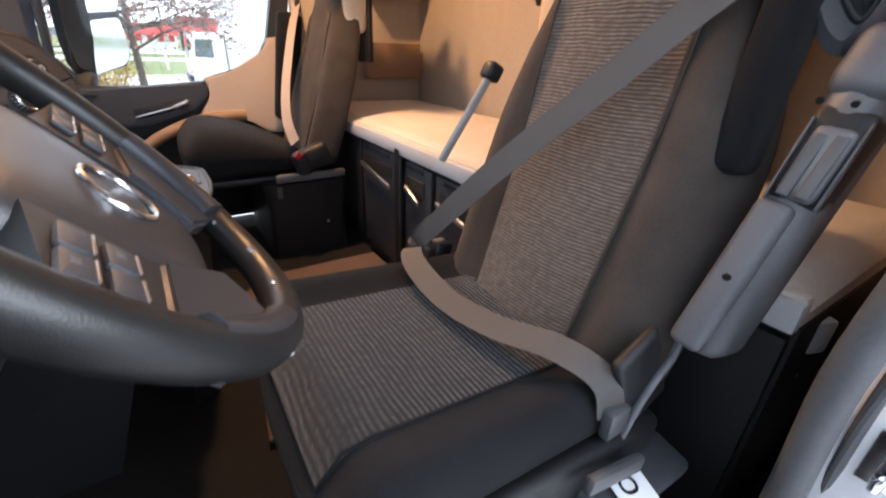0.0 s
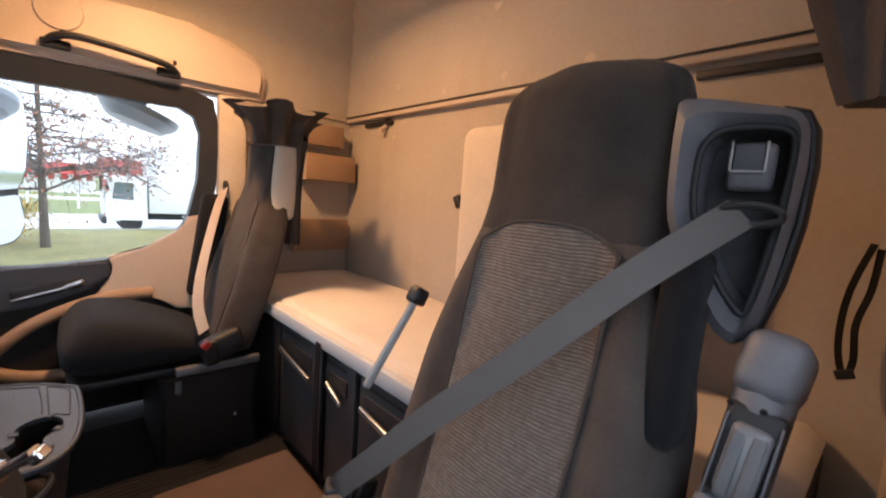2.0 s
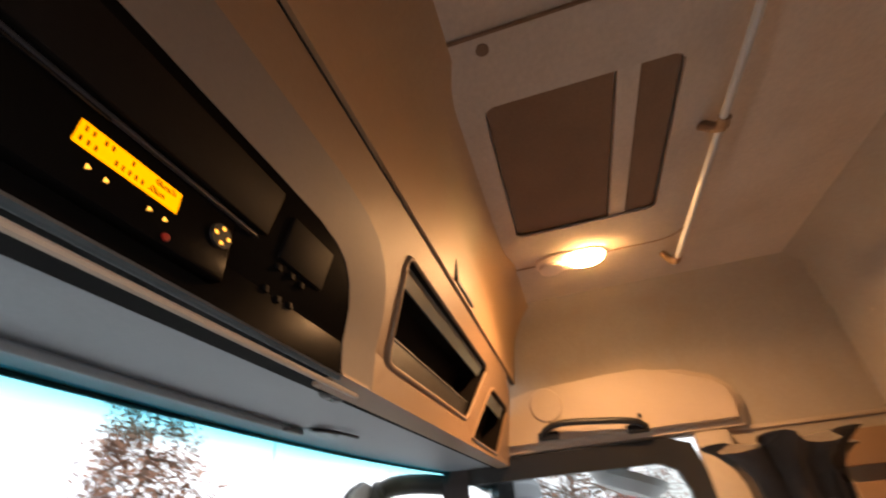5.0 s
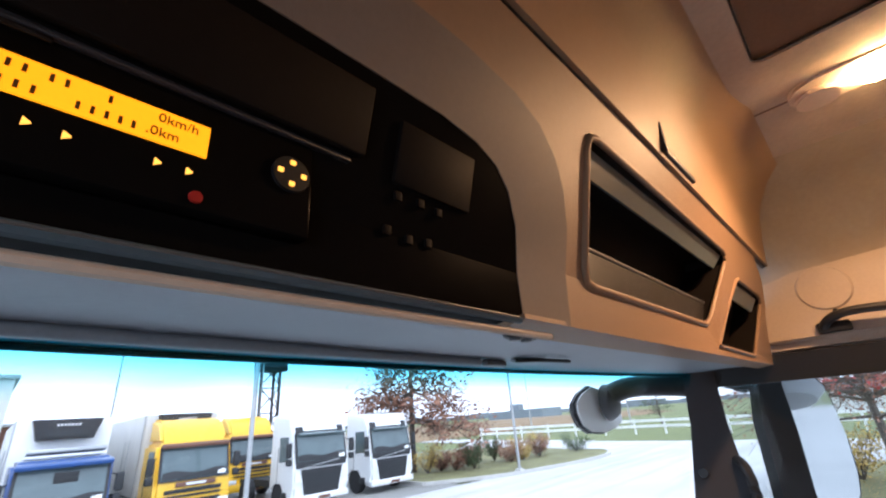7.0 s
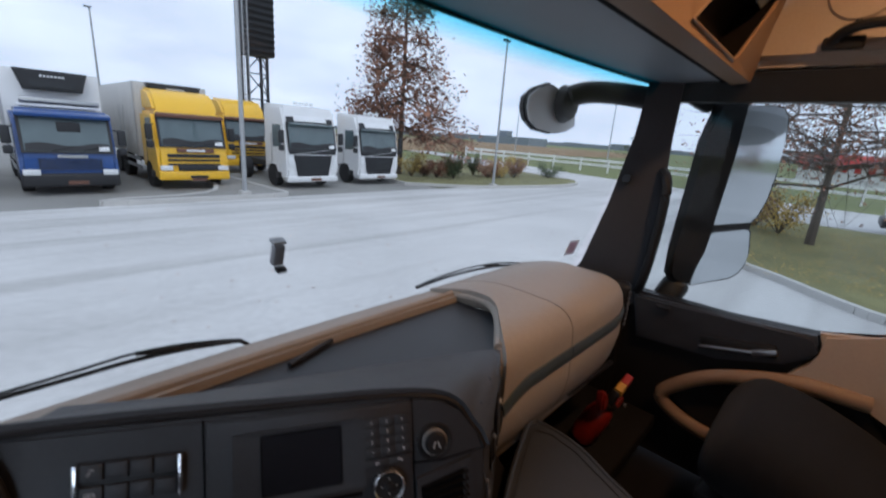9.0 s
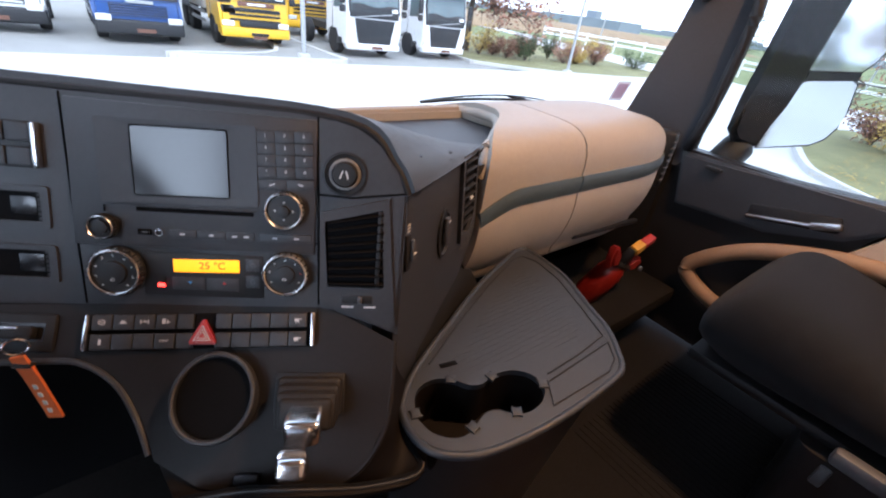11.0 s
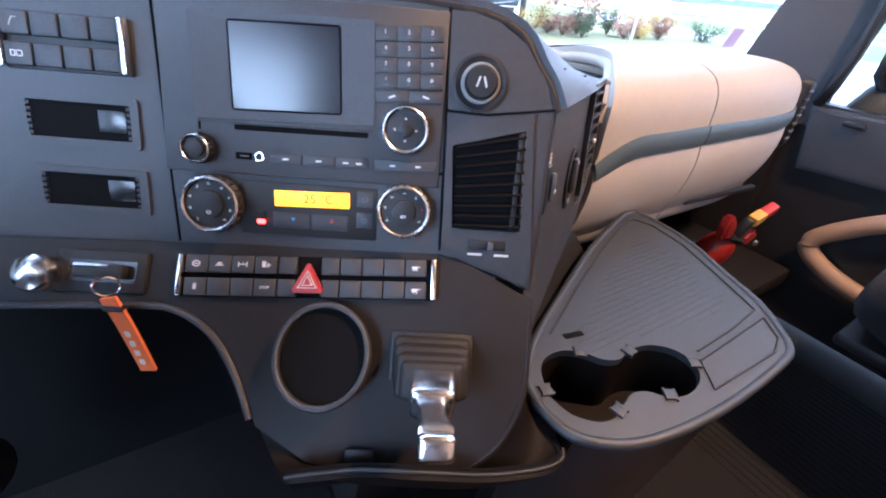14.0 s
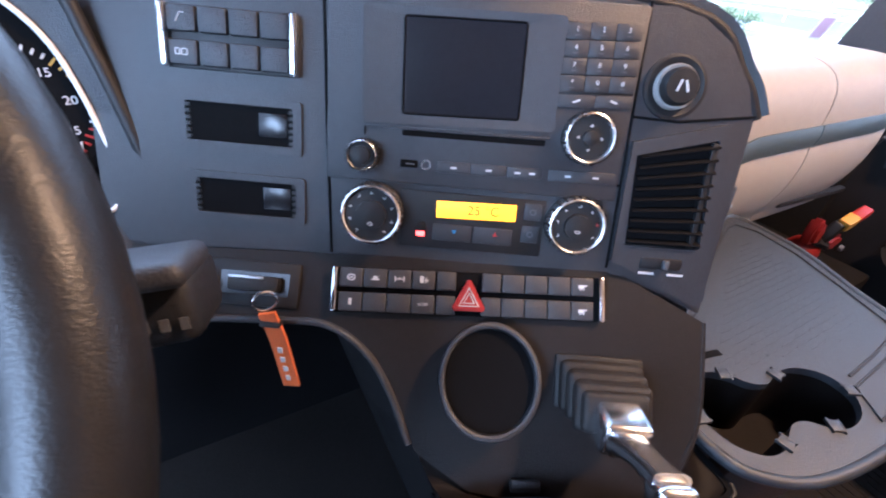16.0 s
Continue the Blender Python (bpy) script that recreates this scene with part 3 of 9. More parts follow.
solid("wall_driver_upper", bm, "wall", "cream curved upper side panel over the open door", "wall", "structure", smooth=40)
bm = box(B(), (XD - 0.085, -0.46, 1.02), (0.06, 0.80, 1.52))
solid("wall_driver", bm, "wall", "cream lined side wall behind the driver", "wall", "structure")
solid("door_jamb", box(B(), (-0.135, -0.052, 0.70), (0.12, 0.010, 1.0), bev=0.003), "jamb", "white painted door jamb behind the seal", "jamb", "structure")
stri = thing("door_striker", (-0.125, -0.045, 0.76), "chrome door striker loop on the white jamb", "striker")
part("plate", box(B(), (-0.125, -0.0445, 0.765), (0.040, 0.006, 0.075), bev=0.002), "chrome", stri)
part("loop", tube(B(), smooth_path([(-0.125, -0.042, 0.738), (-0.125, -0.020, 0.740), (-0.125, -0.014, 0.765), (-0.125, -0.020, 0.790), (-0.125, -0.042, 0.792)], 4), 0.006, 8), "chrome", stri, smooth=60)
solid("trim", box(B(), (XP - 0.006, -0.48, 1.776), (0.012, 0.75, 0.016), bev=0.004), "beige_pl", "beige ledge along the side wall", "trim", "structure")

# driver's open doorway: pillar with rubber seal, sill
bm = B()
tube(bm, smooth_path([(-0.086, 0.0, 1.185), (-0.080, 0.0, 1.10), (-0.074, 0.0, 1.02), (-0.066, 0.0, 0.93), (-0.061, -0.01, 0.83), (-0.066, -0.02, 0.65), (-0.075, -0.05, 0.2)], 6), [0.008] + [0.016] * 2 + [0.020] * 34, 14)
solid("door_seal", bm, "seal", "thick black rubber seal round the open doorway", "seal", "structure")
bm = B()
tube(bm, smooth_path([(-0.125, -0.03, 1.74), (-0.110, -0.03, 1.2), (-0.095, -0.03, 0.95), (-0.090, -0.04, 0.8), (-0.094, -0.06, 0.6), (-0.105, -0.08, 0.2)], 6), 0.007, 10)
solid("door_seal", bm, "seal", "grey rubber lip of the open doorway", "seal", "structure")
bm = box(B(), (XD - 0.02, 1.05, 1.02), (0.08, 0.22, 1.52), bev=0.02)
solid("pillar_driver", bm, "black", "black windscreen pillar on the driver's side", "pillar", "structure")
bm = box(B(), (XD - 0.04, 0.35, 0.22), (0.09, 1.4, 0.09), bev=0.015)
solid("door_sill", bm, "rubber", "black step sill of the open doorway", "sill", "structure")

# driver's door leaf, unseen; added and angled to keep daylight off the footwell
dl = thing("door_2", (-0.08, 1.14, 0.25), "unseen open driver's door leaf, added to block daylight", "door", kind="structure")
DM = Matrix.Translation((-0.10, 1.16, 0)) @ Matrix.Rotation(radians(230), 4, "Z")
part("inner_panel", box(B(), DM @ Vector((0.52, 0, 0.47)), (1.02, 0.07, 1.08), DM.to_3x3(), 0.02), "rubber", dl, "dark lower door lining")
bm = B()
for c, sz in (((0.52, 0, 1.725), (1.02, 0.05, 0.07)), ((0.05, 0, 1.36), (0.08, 0.05, 0.66)), ((0.99, 0, 1.36), (0.08, 0.05, 0.66))):
    box(bm, DM @ Vector(c), sz, DM.to_3x3(), 0.01)
part("window_frame", bm, "rubber", dl, "black window surround")
pn_ = part("pane", box(B(), DM @ Vector((0.52, 0, 1.35)), (0.86, 0.004, 0.68), DM.to_3x3()), "side_glass", dl)
pn_.visible_shadow = False

# ceiling with the roof hatch
bm = B()
box(bm, ((XD + XP) / 2, 0.2, CEIL + 0.04), (XP - XD + 0.1, 2.2, 0.08))
solid("ceiling", bm, "ceil", "greige felt headliner", "ceiling", "structure")
hatch = thing("roof_hatch", (1.11, 0.25, 2.34), "roof hatch with closed brown blind in a cream frame", "hatch")


def flat(pts, z):
    return [(x, y, z) for x, y in pts]


bm = ring(B(), flat(rounded(0.98, 0.78, 0.10, 6, 1.16, 0.24), 2.36), flat(rounded(0.56, 0.44, 0.03, 6, 1.11, 0.21), 2.335), (0, 0, -0.006))
part("frame", bm, "ceil", hatch, smooth=30)
bm = B()
tube(bm, flat(rounded(0.98, 0.78, 0.10, 6, 1.16, 0.24), 2.356), 0.005, 6, True)
part("edge_joint", bm, "brown", hatch)
part("blind", box(B(), (1.11, 0.28, 2.348), (0.56, 0.29, 0.012)), "brown", hatch, "dark brown roller blind")
part("gap_strip", box(B(), (1.11, 0.105, 2.342), (0.56, 0.05, 0.014), bev=0.003), "ceil", hatch, "pale bar between the blinds")
part("blind", box(B(), (1.11, 0.035, 2.348), (0.56, 0.085, 0.012)), "brown", hatch, "dark brown insect screen strip")
for x, y in ((0.70, 0.40), (1.16, 0.535), (1.60, 0.54), (1.40, 0.44)):
    part("screw_cap", lathe(B(), [(0.014, 0), (0.014, 0.006), (0.008, 0.009), (0.0001, 0.009)], pose(x, y, 2.354, 180), 14), "brown", hatch)

dome = thing("dome_lamp", (1.63, 0.25, 2.36), "lit oblong dome lamp with a warm bulb", "lamp")
part("housing", prism(B(), [(x, y, 2.36) for x, y in rounded(0.13, 0.26, 0.05, 6, 1.64, 0.26)], (0, 0, -0.02), 0.006), "lampdim", dome)
part("lens", prism(B(), [(x, y, 2.34) for x, y in rounded(0.10, 0.12, 0.035, 6, 1.63, 0.205)], (0, 0, -0.016), 0.006), "lampglass", dome, "glowing lens over the bulb")
part("switch", prism(B(), [(x, y, 2.34) for x, y in rounded(0.09, 0.09, 0.03, 6, 1.66, 0.335)], (0, 0, -0.012), 0.004), "lampdim", dome, "unlit reading lamp lens")

rail = thing("ceiling_rail", (1.0, -0.11, 2.30), "white tubular rail on black brackets under the ceiling", "rail")
part("tube", tube(B(), [(0.25, -0.10, 2.29), (1.74, -0.11, 2.29)], 0.009, 10), "light_grey", rail, "pale grey painted tube")
for x in (0.30, 1.05, 1.72):
    bm = tube(B(), smooth_path([(x - 0.035, -0.108, 2.290), (x - 0.005, -0.108, 2.290), (x + 0.012, -0.100, 2.306), (x + 0.022, -0.094, 2.325), (x + 0.045, -0.094, 2.352)], 4), 0.014, 10)
    part("bracket", bm, "brown", rail)

# ---- overhead console over the windscreen ----
ov = thing("overhead_console", (1.15, 0.75, 1.74), "beige overhead console with black instrument panel and cubbies", "console", kind="structure")
X0, X1 = 0.0, 2.30


def face_y(z):
    return 0.70 - 0.10 * max(0.0, (z - 1.80)) / 0.35


def bar_x(xa, xb, y, z, r):
    """A thin rounded bar along x."""
    return tube(B(), [(xa, y, z), ((xa + xb) / 2, y, z), (xb, y, z)], r, 8)


def cut_sheet(bm, outline, y_of, holes=()):
    """The console's face: an outline in x and z, hung on the leaning front."""
    vs = [bm.verts.new((x, y_of(z), z)) for x, z in outline]
    es = [bm.edges.new((vs[i], vs[(i + 1) % len(vs)])) for i in range(len(vs))]
    for h in holes:
        hv = [bm.verts.new((x, y_of(z), z)) for x, z in h]
        es += [bm.edges.new((hv[i], hv[(i + 1) % len(hv)])) for i in range(len(hv))]
    bmesh.ops.triangle_fill(bm, use_beauty=True, edges=es)
    return bm


panel_out = [(X0 + 0.02, 1.742), (0.752, 1.742), (0.752, 1.80), (0.741, 1.852), (0.721, 1.887), (0.694, 1.909), (0.658, 1.922), (0.605, 1.929), (0.50, 1.930), (X0 + 0.02, 1.930)]
rim_out = [(X0 + 0.02, 1.741), (0.832, 1.741), (0.838, 1.81), (0.834, 1.868), (0.818, 1.914), (0.792, 1.949), (0.752, 1.976), (0.695, 1.992), (0.61, 2.000), (X0 + 0.02, 2.000)]
cub = [(0.886, 1.825), (0.896, 1.809), (0.92, 1.805), (1.49, 1.808), (1.525, 1.826), (1.665, 1.985), (1.662, 2.004), (1.64, 2.012), (0.90, 2.018), (0.878, 2.012), (0.872, 1.99)]
cub_small = [(1.56, 1.764), (1.97, 1.758), (2.02, 1.775), (2.15, 1.935), (2.14, 1.955), (2.11, 1.962), (1.82, 1.966), (1.785, 1.955)]
bm = cut_sheet(B(), [(2.28, 1.741), (2.28, 1.90), (2.20, 2.02), (2.05, 2.085), (0.02, 2.085)] + rim_out[:0:-1], face_y, (cub, cub_small))
part("face", bm, "beige_oh", ov, smooth=0)
# dark panel with its rim, set a little back
bm = cut_sheet(B(), panel_out[:3] + [(X0 + 0.02, 1.80)], lambda z: face_y(z) + 0.014)
cut_sheet(bm, [(X0 + 0.02, 1.80)] + panel_out[2:], lambda z: face_y(z) + 0.014)
part("instrument_panel", bm, "panel", ov, "gloss black panel with display and keys", smooth=0)
bm = B()
ring(bm, [(x, face_y(z) - 0.001, z) for x, z in rim_out], [(x, face_y(z) + 0.013, z) for x, z in panel_out], (0, 0.004, 0))
part("panel_rim", bm, mat("taupe_rim_plastic", (0.17, 0.135, 0.112), 0.5, var=0.08, bump=0.2, bscale=900), ov, "greige rim of the dark panel")
for loop, dep in ((cub, 0.10), (cub_small, 0.08)):
    p = [(x, face_y(z), z) for x, z in loop]
    bm = B()
    a = [bm.verts.new(q) for q in p]
    b = [bm.verts.new((q[0], q[1] + dep, q[2])) for q in p]
    for i in range(len(a)):
        bm.faces.new((a[i], a[(i + 1) % len(a)], b[(i + 1) % len(a)], b[i]))
    bm.faces.new(b)
    cb = part("cubby", bm, "cubby", ov, "open black storage cubby", smooth=0)
    bm = B()
    tube(bm, [(x, y - 0.001, z) for x, y, z in p], 0.006, 8, True)
    part("cubby_edge", bm, "beige_oh", ov, smooth=50)
part("retaining_bar", bar_x(0.893, 1.575, 0.705, 1.872, 0.004), "grey", ov, "thin pale bar across the cubby")
part("retaining_panel", prism(B(), [(0.893, 0.708, 1.810), (1.51, 0.708, 1.812), (1.572, 0.704, 1.870), (0.888, 0.704, 1.870)], (0, 0.004, 0)), "black", ov, "dark lower panel of the cubby", smooth=0)
part("top_blind", prism(B(), [(0.885, 0.650, 2.008), (1.655, 0.650, 2.003), (1.62, 0.668, 1.965), (0.882, 0.668, 1.972)], (0, 0.004, 0)), "slate", ov, "slate edge under the cubby's top", smooth=0)
part("top_blind", prism(B(), [(1.80, 0.664, 1.955), (2.12, 0.664, 1.950), (2.08, 0.682, 1.905), (1.74, 0.682, 1.915)], (0, 0.004, 0)), "slate", ov, smooth=0)
# upper lid above the joint, rolling into the ceiling
bm = B()
lid = [(0.62, 2.088), (0.615, 2.12), (0.60, 2.2), (0.575, 2.27), (0.53, 2.325), (0.47, 2.358)]
sheet(bm, lambda u, v: (X0 + u * (2.28 - X0) - (0.10 * max(0, u - 0.85) / 0.15 * v), smooth_path([(0, y, z) for y, z in lid], 4)[round(v * 20)].y, smooth_path([(0, y, z) for y, z in lid], 4)[round(v * 20)].z), 16, 20, 0.01)
part("lid", bm, "lid_tan", ov, "curved lid, colour lightened for the dome lamp", smooth=50)
part("joint", box(B(), (1.14, 0.624, 2.087), (2.26, 0.012, 0.009)), "black", ov)
bm = box(B(), (1.255, 0.608, 2.104), (0.20, 0.014, 0.018), bev=0.004)
box(bm, (1.158, 0.604, 2.128), (0.012, 0.014, 0.07), bev=0.004)
part("lid_latch", bm, "black", ov, "black lid handle")
# underside: beige lip, a dark slot, then the grey visor shelf and the rolled blind at the glass
bm = B()
sheet(bm, lambda u, v: (0.735 + u * 1.545, 0.700 + 0.050 * v, 1.741 - 0.006 * v), 8, 2, 0.006)
part("lip", bm, "beige_oh", ov, "beige lower lip")
# black panel's edge in slate, a sky reflection put into its colour
part("panel_edge", bar_x(X0, 0.735, 0.708, 1.741, 0.0045), "slate", ov, "rounded lower edge of the panel, coloured for sky reflection")
part("light_strip", bar_x(X0, 0.80, 0.712, 1.7285, 0.0042), "beige_pl", ov, "pale strip under the panel")
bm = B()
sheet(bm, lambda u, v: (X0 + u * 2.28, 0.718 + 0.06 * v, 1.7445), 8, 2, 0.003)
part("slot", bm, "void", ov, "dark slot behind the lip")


def shelf_pt(u, v, drop=0.0):
    return X0 + u * 2.28, 0.752 + 0.012 * u + 0.285 * v - 0.075 * ((u - 0.5) * 2) ** 2 * v, 1.746 - 0.006 * v + 0.004 * math.sin(math.pi * v) - drop


bm = B()
sheet(bm, lambda u, v: shelf_pt(u, v), 20, 8, 0.005)
part("underside", bm, "visor", ov, "blue-grey underside over the windscreen", smooth=60)
roll = part("blind_roll", tube(B(), [Vector(shelf_pt(0.02 + 0.40 * k / 12, 0.70, 0.006)) for k in range(13)], 0.007, 10), "visor", ov, "rolled sun blind along the windscreen", smooth=60)
part("blind_edge", tube(B(), [Vector(shelf_pt(0.02 + 0.96 * k / 16, 0.985, 0.002)) for k in range(17)], 0.005, 8), "black", ov, smooth=60)
part("blind_bracket", box(B(), Vector(shelf_pt(0.44, 0.70, 0.007)), (0.07, 0.016, 0.012), Matrix.Rotation(radians(6), 3, "Z"), 0.005), "grey", roll)
part("visor_grip", tube(B(), smooth_path([(1.030, 0.925, 1.7395), (1.065, 0.905, 1.739), (1.110, 0.896, 1.739), (1.175, 0.893, 1.7395)], 5), 0.0035, 8), "black", ov, "dark curved grip edge of the visor", smooth=60)
part("visor_recess", lathe(B(), [(0.040, 0), (0.036, 0.003), (0.0001, 0.003)], pose(1.09, 0.935, 1.7425, 180) @ Matrix.Diagonal((1.5, 0.5, 1, 1)), 28), "slate", ov, "shallow oval recess in the visor")
bm = lathe(B(), [(0.034, 0), (0.033, 0.004), (0.028, 0.006), (0.0001, 0.006)], pose(0.817, 0.764, 1.742, 180) @ Matrix.Diagonal((1, 0.45, 1, 1)), 24)
sw = part("switch_block", bm, "black", ov, "small oval switch block")
for dx in (-0.014, 0.012):
    part("toggle", lathe(B(), [(0.008, 0), (0.007, 0.004), (0.0001, 0.005)], pose(0.817 + dx, 0.764, 1.737, 180), 14), "grey", sw)

FY = 0.700
unit = part("recorder", box(B(), (0.315, FY + 0.010, 1.808), (0.33, 0.020, 0.078), bev=0.004), "panel", ov, "black recorder unit with a lit display")
tach = part("display", box(B(), (0.3605, FY, 1.8155), (0.095, 0.003, 0.022)), "amber", unit, "lit amber display with dark characters")
text("display_text", "0km/h", 0.0085, Matrix.Translation((0.391, FY - 0.0022, 1.8205)) @ Euler((radians(90), 0, 0)).to_matrix().to_4x4(), "ink", tach)
text("display_text", ".0km", 0.0085, Matrix.Translation((0.384, FY - 0.0022, 1.8105)) @ Euler((radians(90), 0, 0)).to_matrix().to_4x4(), "ink", tach)
for x, k in ((0.318, 0), (0.324, 0), (0.334, 0), (0.340, 0), (0.358, 0), (0.317, 1), (0.323, 1), (0.329, 1), (0.346, 1), (0.352, 1), (0.358, 1), (0.364, 1), (0.370, 1)):
    part("print_bar", box(B(), (x, FY - 0.0018, 1.8205 - 0.0105 * k), (0.0018, 0.0008, 0.0046)), "ink", tach)
part("print_slot", box(B(), (0.25, FY - 0.001, 1.842), (0.16, 0.004, 0.004), bev=0.001), "gloss", unit)
part("slot_lip", box(B(), (0.36, FY - 0.001, 1.846), (0.30, 0.006, 0.004), bev=0.001), "dash", unit)
for x, z in ((0.330, 1.792), (0.345, 1.791), (0.384, 1.792), (0.400, 1.792)):
    part("key", lathe(B(), [(0.0026, 0), (0.0022, 0.003), (0.0001, 0.0032)], pose(x, FY + 0.001, z, 90), 3), "amber_dim", unit, "small lit key")
part("key", lathe(B(), [(0.0042, 0), (0.0036, 0.003), (0.0001, 0.0034)], pose(0.406, FY + 0.001, 1.777, 90), 12), "red", unit, "red key")
pad = part("round_pad", lathe(B(), [(0.014, 0), (0.0135, 0.004), (0.0001, 0.0045)], pose(0.462, FY + 0.001, 1.814, 90), 24), "black", ov, "round key pad with lit arrows")
for dx, dz in ((0.0085, 0), (-0.0085, 0), (0, 0.0085), (0, -0.0085)):
    part("arrow", box(B(), (0.462 + dx, FY - 0.0038, 1.814 + dz), (0.0042, 0.002, 0.0036), bev=0.0008), "amber_dim", pad)
for x, z in ((0.563, 1.833), (0.590, 1.834), (0.614, 1.832), (0.557, 1.802), (0.582, 1.799), (0.606, 1.801)):
    part("key", box(B(), (x, face_y(z) + 0.012, z), (0.008, 0.004, 0.009), bev=0.001), "cubby", ov, "unlit key")
part("radio_bay", box(B(), (0.605, face_y(1.872) + 0.0125, 1.872), (0.10, 0.006, 0.060), Euler((radians(16), 0, 0)).to_matrix(), bev=0.002), "cubby", ov, "plain cover of an empty bay")
part("radio_cover", box(B(), (0.32, face_y(1.881) + 0.010, 1.881), (0.40, 0.012, 0.062), Euler((radians(16), 0, 0)).to_matrix(), bev=0.003), "cubby", ov, "plain black cover above the recorder")

# ---- passenger door ----
door = thing("door_1", (2.32, 0.42, 0.4), "closed passenger door with black frame, beige armrest sweep and window", "door", kind="structure")
glass_o = [(0.905, 0.965), (0.60, 0.965), (0.36, 0.985), (0.20, 1.02), (0.10, 1.085), (0.045, 1.18), (0.005, 1.36), (-0.005, 1.58), (0.02, 1.655), (0.08, 1.685), (0.45, 1.685), (0.92, 1.685)]
outer_o = [(0.985, 0.90), (0.60, 0.90), (0.33, 0.91), (0.13, 0.93), (0.02, 0.99), (-0.045, 1.13), (-0.075, 1.36), (-0.085, 1.62), (-0.06, 1.745), (0.03, 1.775), (0.45, 1.775), (0.995, 1.775)]
bm = ring(B(), [(2.285, y, z) for y, z in outer_o], [(2.30, y, z) for y, z in glass_o], (0.05, 0, 0))
part("window_frame", bm, "black", door, "black window surround", smooth=30)
pane = part("pane", prism(B(), [(2.325, y, z) for y, z in glass_o], (0.004, 0, 0)), "side_glass", door, smooth=0)
pane.visible_shadow = False
bm = B()
prism(bm, [(2.30, y, z) for y, z in [(0.985, 0.30), (-0.06, 0.30), (-0.08, 1.0), (0.02, 1.0), (0.13, 0.94), (0.33, 0.93), (0.985, 0.93)]], (0.05, 0, 0))
part("inner_panel", bm, "low_dash", door, "anthracite lower door lining", smooth=0)
bm = B()
prism(bm, [(2.27, y, z) for y, z in [(0.92, 0.955), (0.58, 0.965), (0.36, 0.985), (0.33, 0.93), (0.42, 0.86), (0.60, 0.80), (0.88, 0.78)]], (0.04, 0, 0), 0.012)
part("handle_panel", bm, "dash", door, "anthracite upper lining with the handle recess")
part("handle_recess", box(B(), (2.268, 0.55, 0.875), (0.012, 0.22, 0.045), Euler((radians(-12), 0, 0)).to_matrix(), bev=0.005), "black", door)
bm = box(B(), (2.258, 0.56, 0.862), (0.014, 0.20, 0.010), Euler((radians(-14), 0, 0)).to_matrix(), bev=0.004)
box(bm, (2.256, 0.47, 0.888), (0.014, 0.07, 0.022), Euler((radians(-22), 0, 0)).to_matrix(), bev=0.005)
part("door_handle", bm, "alu", door, "silver door handle")
bm = B()
prism(bm, [(2.262, y, z) for y, z in [(0.355, 1.0), (0.20, 1.035), (0.09, 1.10), (0.05, 1.18), (-0.07, 1.20), (-0.09, 0.72), (0.10, 0.74), (0.16, 0.80), (0.235, 0.835), (0.40, 0.83), (0.33, 0.93)]], (0.045, 0, 0), 0.012)
part("armrest_panel", bm, "beige_pl", door, "beige upper armrest panel")
bm = B()
tube(bm, smooth_path([(2.262, 0.20, 0.83), (2.25, 0.36, 0.825), (2.245, 0.50, 0.785), (2.245, 0.62, 0.725), (2.245, 0.72, 0.635), (2.25, 0.735, 0.585), (2.25, 0.68, 0.545), (2.255, 0.58, 0.515), (2.26, 0.40, 0.50)], 6), 0.022, 10, flat=1.2)
# darker tan than the armrest panel, to paint the shade on the grip
part("armrest_sweep", bm, "beige_oh", door, "beige grip round the door pocket, darkened for shade")
bm = B()
prism(bm, [(2.278, y, z) for y, z in [(0.20, 0.80), (0.36, 0.80), (0.50, 0.755), (0.62, 0.69), (0.69, 0.62), (0.70, 0.59), (0.62, 0.54), (0.30, 0.52), (0.14, 0.72)]], (0.02, 0, 0))
part("pocket", bm, "black", door, "dark door pocket")
part("window_switch", box(B(), (2.262, 0.80, 0.935), (0.02, 0.05, 0.012), bev=0.003), "black", door)
# beige hood over the door, with its grab handle
bm = B()
hood = [(-0.285, 1.785), (0.90, 1.785), (0.90, 1.98), (0.55, 2.04), (0.20, 2.06), (0.04, 2.060), (-0.125, 2.038), (-0.232, 1.998), (-0.290, 1.945), (-0.303, 1.88)]
prism(bm, [(2.255, y, z) for y, z in hood], (0.08, 0, 0), 0.03, 3)
solid("trim", bm, "beige_pl", "beige bulging panel over the passenger door", "panel", "structure", smooth=50)
bm = lathe(B(), [(0.075, 0), (0.07, 0.006), (0.0001, 0.007)], pose(2.254, 0.487, 1.966, 0, -90), 24)
solid("speaker_grille", bm, "beige_pl", "round beige speaker grille over the passenger door", "speaker")
grab = thing("grab_handle", (2.25, 0.31, 1.83), "black grab handle over the passenger door", "handle")
part("grip", tube(B(), smooth_path([(2.245, 0.53, 1.83), (2.215, 0.50, 1.86), (2.20, 0.42, 1.872), (2.20, 0.22, 1.855), (2.215, 0.13, 1.84), (2.245, 0.10, 1.82)], 5), 0.014, 10), "black", grab)
for y, z in ((0.50, 1.835), (0.13, 1.818)):
    part("mount", box(B(), (2.245, y, z), (0.03, 0.09, 0.035), bev=0.008), "black", grab)
    part("screw_cover", box(B(), (2.225, y - 0.02, z + 0.045), (0.012, 0.014, 0.02), bev=0.003), "black", grab)

# windscreen and pillars
XC = 1.15


def screen_pt(x, z, off=0.0):
    f = (z - 0.98) / 0.74
    return (x, 1.275 - 0.235 * f - 0.075 * ((x - XC) / 1.1) ** 2 + off, z)


